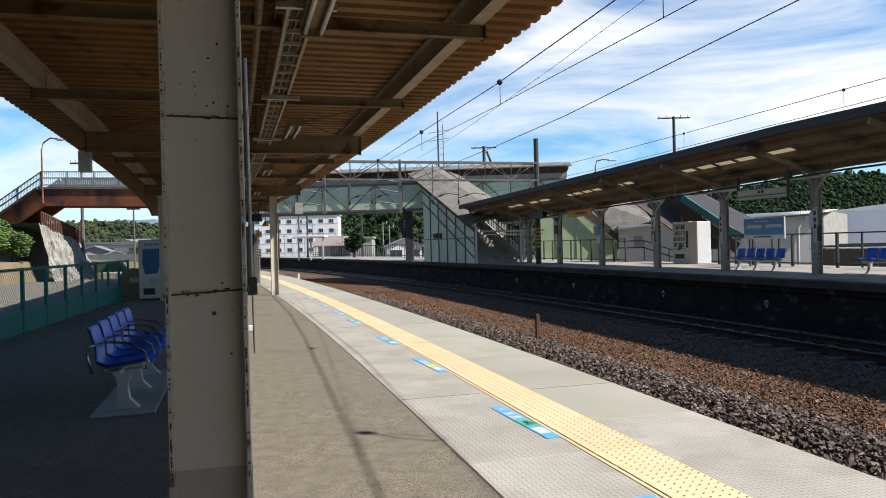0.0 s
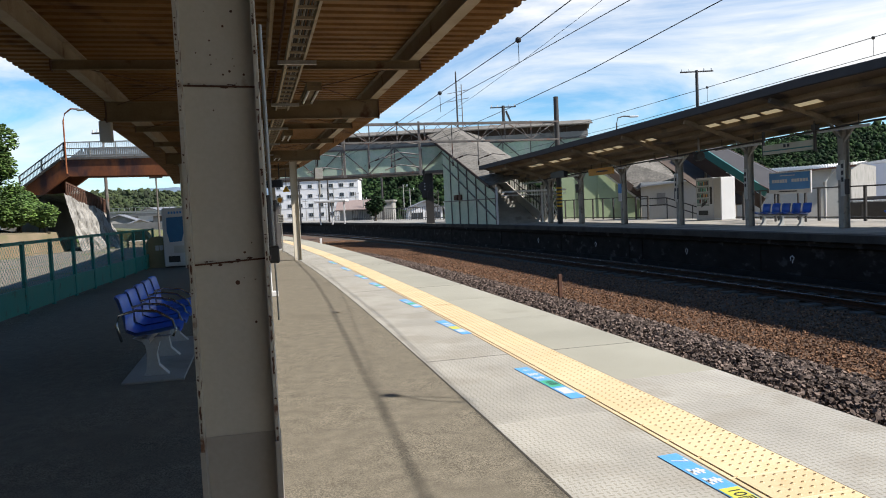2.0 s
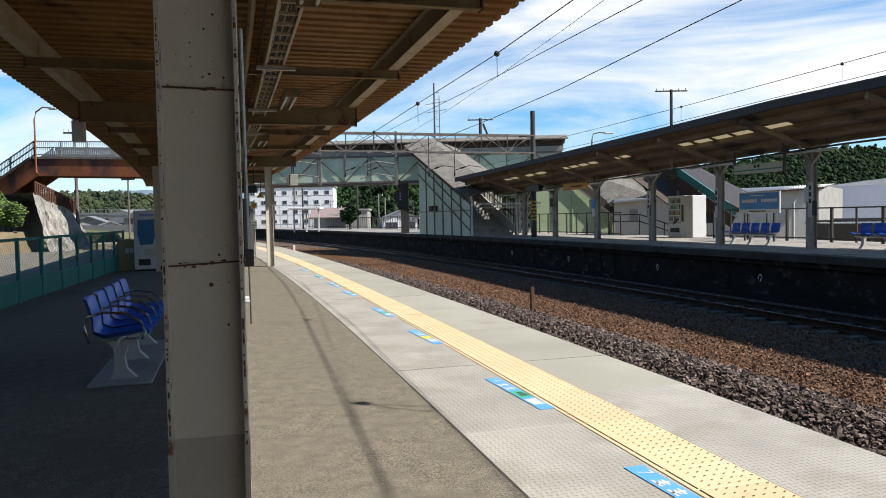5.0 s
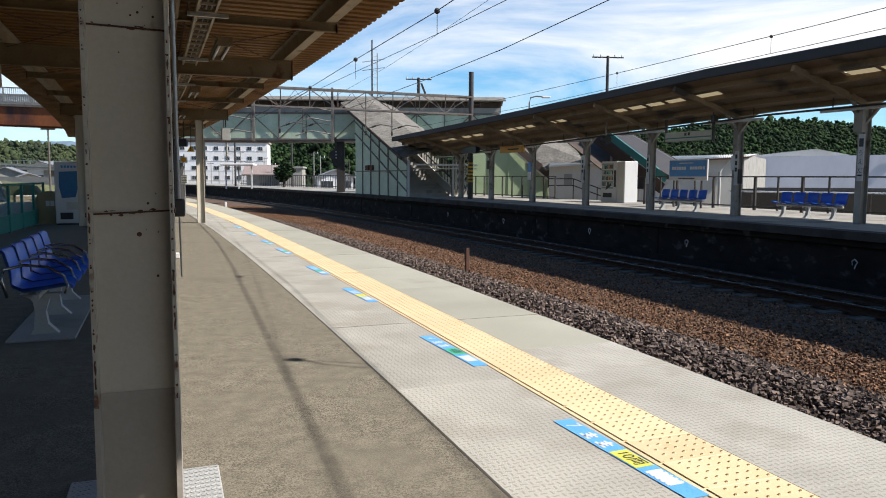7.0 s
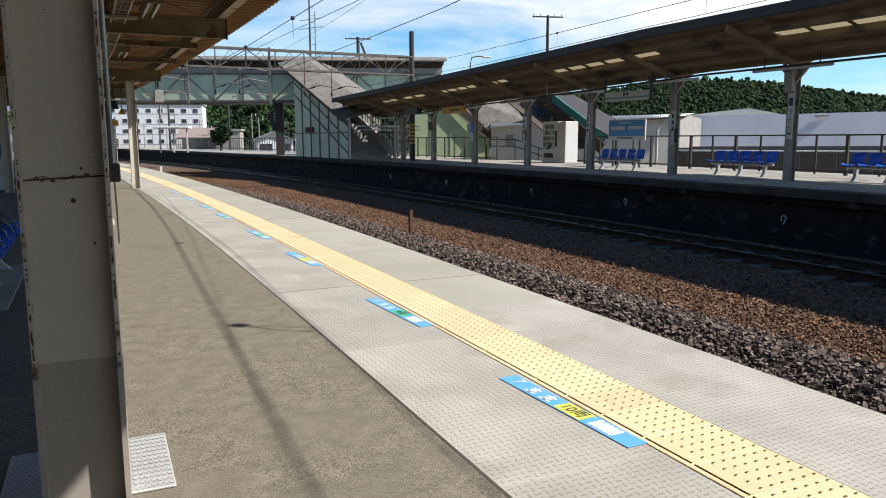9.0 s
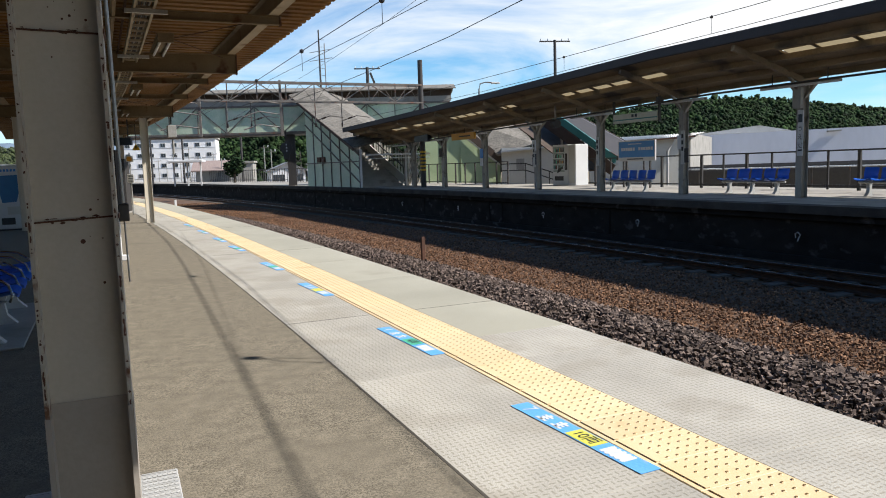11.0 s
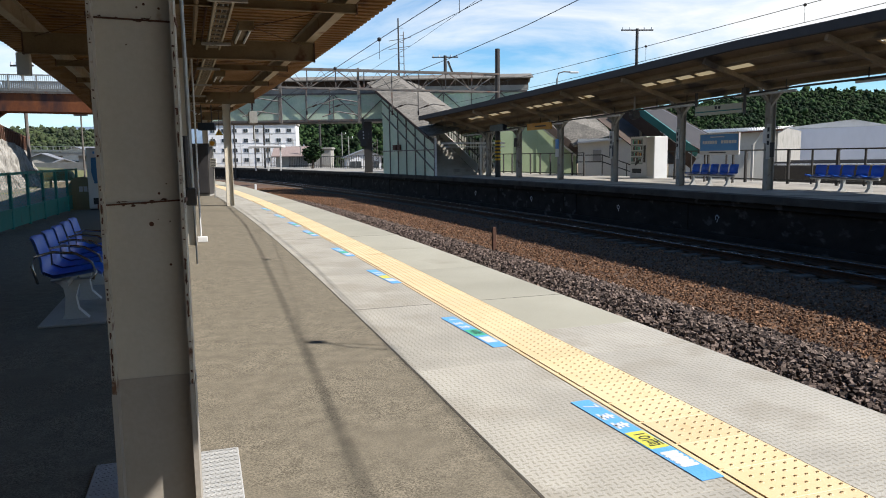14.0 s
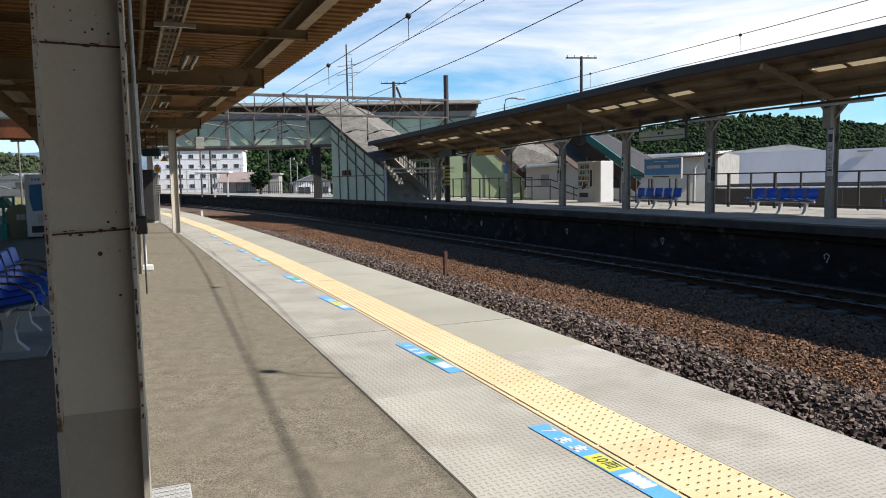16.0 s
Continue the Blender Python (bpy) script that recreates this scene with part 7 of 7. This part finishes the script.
back = [bm.verts.new((v.co.x - 6, v.co.y + 6, v.co.z + 0.2)) for v in top]
for k in range(100):
    bm.faces.new((top[k], top[k + 1], back[k + 1], back[k]))
single("rock_wall", bm, M["rockwall"], "sloping grey sprayed-concrete rock face beyond the fence", "rock face", kind="structure")
rf = thing("brown_fence", Matrix(), "rusty brown paling fence on top of the rock face", "fence")
for k in range(26):
    p = Vector((-21.15, 39.0, 2.85)).lerp(Vector((-22.45, 46.0, 2.0)), k / 25)
    part("pale", boxes((p.x - 0.03, p.x + 0.03, p.y - 0.03, p.y + 0.03, p.z - 0.1, p.z + 0.75)), M["rusty"], rf)
part("rail", bar(bmesh.new(), (-21.15, 39.0, 3.55), (-22.45, 46.0, 2.7), 0.05, 0.08), M["rusty"], rf)
bank = single("earth_bank", prism([(-60, -0.3), (-20.9, -0.3), (-21.4, 0.95), (-24, 1.1), (-44, 6.0), (-60, 9)], "y", -60, 38.4), M["soil"], "bare brown earth bank under the bushes", "bank", kind="structure")
# steep bank and thicket lie out of view, added to cut sky light
single("near_bank", prism([(-9.0, -0.3), (-9.4, 0.6), (-14, 3.4), (-22, 7.5), (-40, 11), (-40, -0.3)], "y", -60, 6.0), M["soil"], "unseen steep earth bank added to block sky light behind the fence", "bank", kind="structure")
gb2 = np.random.default_rng(58)
nb = 9500
xb, yb = gb2.uniform(-30, -10.5, nb), gb2.uniform(-45, 5.5, nb)
yb[:3500] = gb2.uniform(5, 34, 3500)
xb[:3500] = -0.72 * yb[:3500] - 4.0 - 14 * gb2.uniform(0, 1, 3500) ** 1.5
me = scatter("bank_thicket", np.stack([xb, yb, np.where(yb > 5, gb2.uniform(-0.2, 8.0, nb), 0.8 + (-9.4 - xb) * 0.54 + gb2.uniform(0, 3.2, nb))], 1), gb2.uniform(0.3, 0.85, nb), gb2, flat=0.8, rough=0.45)
me.materials.append(M["leaf_dark"])
tagged(new("bank_thicket", me), "unseen dense dark thicket added to block sky light from the left", "bushes", kind="stuff")
for k, (x, y, z, h, c) in enumerate(((-24.8, 37.8, 0.9, 2.5, 1.5), (-23.1, 37.6, 0.8, 2.2, 1.1), (-26.0, 37.0, 1.1, 2.8, 1.6), (-22.1, 37.8, 0.8, 1.6, 0.8), (-24.2, 36.8, 0.9, 1.7, 1.2), (-22.6, 37.0, 0.8, 1.9, 1.0), (-21.6, 37.4, 0.8, 1.7, 0.8), (-23.6, 38.6, 1.0, 2.4, 1.2), (-25.4, 36.6, 0.9, 2.0, 1.3), (-27.2, 37.2, 1.0, 3.6, 1.7))):
    tree("bush", x, y, z, h, c, "bright green leafy bush on the bank", "leaf", 30 + k, 2600, 0.085, 0.05)
tree("tree", -25.4, 38.5, 0.9, 6.6, 1.9, "tall green tree beside the footbridge", "leaf", 41, 5600, 0.10, 0.16)
tree("tree", -26.9, 38.2, 0.9, 4.9, 2.2, "tall green tree beside the footbridge", "leaf", 44, 4600, 0.10, 0.14)
tree("tree", -28.0, 40.0, 0.9, 5.6, 2.0, "tall green tree beside the footbridge", "leaf", 42, 3800, 0.11, 0.16)
gg = np.random.default_rng(54)
nn = 5000
xx = gg.uniform(-46, -24, nn); yy = gg.uniform(-55, 35, nn)
pl = np.stack([xx, yy, 1.1 + (-24 - xx) * 0.245 + gg.uniform(0, 1.6, nn)], 1)
me = scatter("bank_bushes", pl, gg.uniform(0.3, 0.8, nn), gg, flat=0.8, rough=0.45)
me.materials.append(M["leaf_dark"])
tagged(new("bank_bushes", me), "dense green undergrowth on the bank", "bushes", kind="stuff")
single("grass_field", sweep([(330.0, -0.9), (330.0, -0.5), (405.0, -0.14), (405.0, -0.9)], 36, 150, 4.0), M["grass"], "rough grass and weeds beyond the yard", "grass", kind="structure")
gg = np.random.default_rng(55)
nn = 2600
xx = gg.uniform(-62, -14, nn); yy = gg.uniform(52, 78, nn)
keep = np.hypot(xx + 398, yy + 104) < 404
pl = np.stack([xx, yy, gg.uniform(-0.4, 0.15, nn)], 1)[keep]
me = scatter("scrub", pl, gg.uniform(0.15, 0.5, len(pl)), gg, flat=0.8, rough=0.45)
me.materials.append(M["leaf"])
tagged(new("scrub", me), "low green scrub and weeds beyond the yard", "scrub", kind="stuff")
pole("utility_pole", -21.9, 45, -0.2, 7.0, "grey steel pole beyond the fence", ((0.2, 1.3),), 0.12, "truss")
pole("utility_pole", -19.2, 46, -0.2, 4.2, "thin grey pole beyond the fence", ((0.2, 0.8),), 0.07, "truss")
pole("utility_pole", -18.0, 52, -0.2, 4.0, "thin grey pole beyond the fence", ((0.3, 0.8),), 0.06, "truss")
yf = single("yard_wall", bar(bmesh.new(), (-60, 95, 0.3), (-31, 90.2, 0.3), 0.3, 1.6), M["concrete"], "low concrete wall beyond the yard", "wall", kind="structure")
gb_ = single("yellow_weeds", prism([(-31, -0.2), (-25, -0.2), (-25.5, 0.5), (-30.5, 0.9)], "y", 58, 62), M["grass"], "patch of tall dry yellow-green weeds", "weeds", kind="stuff")
dp = single("teal_guard", bar(bmesh.new(), (-10.4, 24.0, 0.62), (-7.6, 25.2, 0.62), 0.05, 0.10), M["teal"], "teal guard rail beyond the fence", "rail")

# ---- train at the far curve ----
trn = thing("train", Matrix(), "white express train with a rounded nose and dark windscreen", "train")
T0 = 122.0


def train_ring(s, half, z0, z1, tuck):
    return [(s, 423.165 + x, z) for x, z in ((-half * 0.86, z0), (-half, z0 + 0.5), (-half, z0 + 1.4), (-half * 0.97, z1 - 0.9 * tuck), (-half * 0.75, z1 - 0.25 * tuck), (-half * 0.3, z1),
                                             (half * 0.3, z1), (half * 0.75, z1 - 0.25 * tuck), (half * 0.97, z1 - 0.9 * tuck), (half, z0 + 1.4), (half, z0 + 0.5), (half * 0.86, z0))]


bm = bmesh.new()
sections = [(T0 + 0.0, 0.75, -0.45, 0.55, 0.5), (T0 + 0.35, 1.15, -0.62, 1.0, 0.6), (T0 + 1.2, 1.32, -0.66, 1.75, 0.8), (T0 + 2.2, 1.42, -0.66, 2.3, 0.9), (T0 + 3.4, 1.46, -0.66, 2.62, 1.0), (T0 + 5, 1.47, -0.66, 2.7, 1.0)]
sections += [(T0 + 5 + 3 * k, 1.47, -0.66, 2.7, 1.0) for k in range(1, 18)]
rr2 = [[bm.verts.new(P(*p)) for p in train_ring(*q)] for q in sections]
for u, v in zip(rr2, rr2[1:]):
    for i in range(12):
        bm.faces.new((u[i], u[(i + 1) % 12], v[(i + 1) % 12], v[i]))
bm.faces.new(rr2[0]); bm.faces.new(rr2[-1][::-1])
part("body", bm, M["white"], trn, "glossy white body", True)
bm = bmesh.new()
wr = []
for s, half, z in ((T0 + 0.55, 0.72, 1.13), (T0 + 1.15, 0.92, 1.62), (T0 + 2.1, 1.0, 2.18), (T0 + 2.9, 0.86, 2.46)):
    wr.append([bm.verts.new(P(s, 423.165 + x * half, z + 0.22 - 0.20 * abs(x) ** 2)) for x in (-1, -0.5, 0, 0.5, 1)])
for u, v in zip(wr, wr[1:]):
    for i in range(4):
        bm.faces.new((u[i], u[i + 1], v[i + 1], v[i]))
part("windscreen", bm, M["window"], trn, "dark curved windscreen", True)
for x in (-0.85, 0.85):
    part("headlight", boxes((-0.12, 0.12, -0.06, 0.06, -0.06, 0.08), bevel=0.02), M["white_mark"], trn).matrix_basis = on_line(T0 + 0.45, 423.165 + x, 0.85)
part("coupler_cover", boxes((-0.4, 0.4, -0.08, 0.3, -0.3, 0.2), bevel=0.05), M["iron"], trn).matrix_basis = on_line(T0 + 0.05, 423.165, -0.15)
for k in range(22):
    bm = boxes((-0.02, 0.02, -0.55, 0.55, 0, 0.62), bevel=0.01); bm.transform(on_line(T0 + 7 + 1.6 * k, 423.165 - 1.475, 0.95)); part("window", bm, M["window"], trn)
part("skirt", sweep([(421.85, -0.85), (421.85, -0.6), (424.5, -0.6), (424.5, -0.85)], T0 + 3, T0 + 55, 3.0), M["iron"], trn, "dark underframe")

# ---- signs and fittings at the far end of the near canopy ----
st = thing("warning_sign", Matrix.Translation((-6.12, 25.50, 2.19)), "yellow triangular warning sign hung under the canopy", "sign")
part("plate", prism([(-0.13, -0.1), (0.13, -0.1), (0.0, 0.12)], "y", -0.01, 0.01), M["hazard"], st)
part("mark", boxes((-0.015, 0.015, -0.018, -0.011, -0.03, 0.05), (-0.015, 0.015, -0.018, -0.011, -0.07, -0.05)), M["ink"], st)
part("hanger", rod(bmesh.new(), (0, 0.015, 0.1), (0, 0.015, 2.95 - 2.19), 0.012, 6), M["iron"], st)
st = thing("round_sign", Matrix.Translation((-6.36, 25.50, 1.82)), "small orange and white round sign on a stand", "sign")
part("plate", boxes((-0.115, 0.115, -0.01, 0.01, -0.1, 0.1), bevel=0.005), M["white"], st)
bm = bmesh.new()
bmesh.ops.create_cone(bm, cap_ends=True, segments=20, radius1=0.08, radius2=0.08, depth=0.008, matrix=Matrix.Translation((0, -0.016, 0)) @ Matrix.Rotation(radians(90), 4, "X"))
part("ring", bm, M["sign_yellow"], st, "orange disc")
part("pole", rod(bmesh.new(), (0, 0.03, -1.82), (0, 0.03, 0.2), 0.02, 8), M["galvanised"], st)
part("notice", boxes((-0.1, 0.1, -0.02, 0.0, -0.78, -0.5), bevel=0.004), M["offwhite"], st, "pale notice board with lines")
part("lines", boxes(*[(-0.08, 0.08, -0.026, -0.021, -0.75 + 0.055 * k, -0.73 + 0.055 * k) for k in range(5)]), M["ink"], st)
st = thing("departure_board", Matrix.Translation((-6.14, 24.20, 2.31)), "dark hanging departure board under the canopy", "sign")
part("case", boxes((-0.3, 0.22, -0.1, 0.1, -0.1, 0.14), bevel=0.01), M["sign_navy"], st)
for x in (-0.2, 0.12):
    part("hanger", rod(bmesh.new(), (x, 0, 0.14), (x, 0, 3.0 - 2.31), 0.02, 6), M["iron"], st)
st = thing("equipment_cabinet", Matrix.Translation((-7.13, 27.00, 0)), "tall dark cabinet standing by the outer columns", "cabinet")
part("body", boxes((-0.42, 0.3, -0.3, 0.3, 0.06, 1.85), bevel=0.01), M["iron"], st)
part("plinth", boxes((-0.4, 0.28, -0.28, 0.28, 0, 0.06)), M["concrete"], st)
part("door", boxes((-0.38, 0.26, -0.315, -0.302, 0.12, 1.8)), M["fascia"], st)
pb = thing("conduit", on_line(12.5, 411.5), "white painted foot of a conduit beside the column", "conduit")
part("foot", boxes((-0.09, 0.07, -0.05, 0.05, 0, 0.09), bevel=0.01), M["white"], pb)
part("pipe", rod(bmesh.new(), (-0.03, 0, 0.09), (-0.03, 0, 2.95), 0.014, 8), M["white"], pb)

# ---- thin line-side posts before the apartments, and the viaduct beyond the yard ----
for k, (x, y, z) in enumerate([(-24.0, 112.0, 3.37), (-22.27, 109.0, 2.91), (-20.68, 106.0, 4.02), (-19.45, 104.0, 2.68), (-17.78, 101.0, 4.63), (-16.16, 98.0, 3.31), (-15.01, 96.0, 2.85), (-13.56, 93.0, 3.68), (-12.23, 90.0, 2.88), (-6.32, 78.0, 3.86), (-5.5, 76.0, 3.4)]):
    t = thing("lineside_post", pose(x, y, -1.36), "slender pale line-side post in front of the apartments", "pole", "line-side posts")
    part("shaft", rod(bmesh.new(), (0, 0, 0), (0, 0, z + 1.36), 0.07, 7, 0.05), M["galvanised"], t)
    part("bracket", bar(bmesh.new(), (-0.5, 0, z + 1.1), (0.45, 0, z + 1.15), 0.05, 0.05), M["truss"], t)
    part("insulator", rod(bmesh.new(), (0.4, 0, z + 1.17), (0.4, 0, z + 1.36), 0.05, 6), M["white_mark"], t)
vd = thing("viaduct", Matrix(), "long grey concrete viaduct with a railing beyond the yard", "viaduct")
VA, VB = Vector((-66.0, 122.0, 2.55)), Vector((-38.0, 117.0, 2.1))
part("deck", bar(bmesh.new(), VA, VB, 3.0, 0.5), M["concrete"], vd)
part("parapet", bar(bmesh.new(), VA + Vector((0, -1.5, 0.5)), VB + Vector((0, -1.5, 0.5)), 0.12, 0.3), M["galvanised"], vd)
for k in range(29):
    p = VA.lerp(VB, k / 28) + Vector((0, -1.5, 0.6))
    part("rail_post", boxes((p.x - 0.04, p.x + 0.04, p.y - 0.04, p.y + 0.04, p.z, p.z + 0.55)), M["galvanised"], vd)
part("handrail", bar(bmesh.new(), VA + Vector((0, -1.5, 1.15)), VB + Vector((0, -1.5, 1.15)), 0.07, 0.07), M["galvanised"], vd)
for k in range(6):
    p = VA.lerp(VB, (k + 0.5) / 6)
    part("pier", boxes((p.x - 0.5, p.x + 0.5, p.y - 1.0, p.y + 1.0, -1.36, p.z - 0.25)), M["concrete"], vd)
for k in range(7):
    gable_house("house", -60 + 5.2 * k, 100 + 3 * (k % 3), 4.2 + 0.5 * (k % 2), 4.0, 2.0 + 0.4 * (k % 3), 0.8, 12 * (k % 4) - 10, M["offwhite"] if k % 2 else M["concrete"], M["roof_grey"], "low grey-roofed town house", 2)
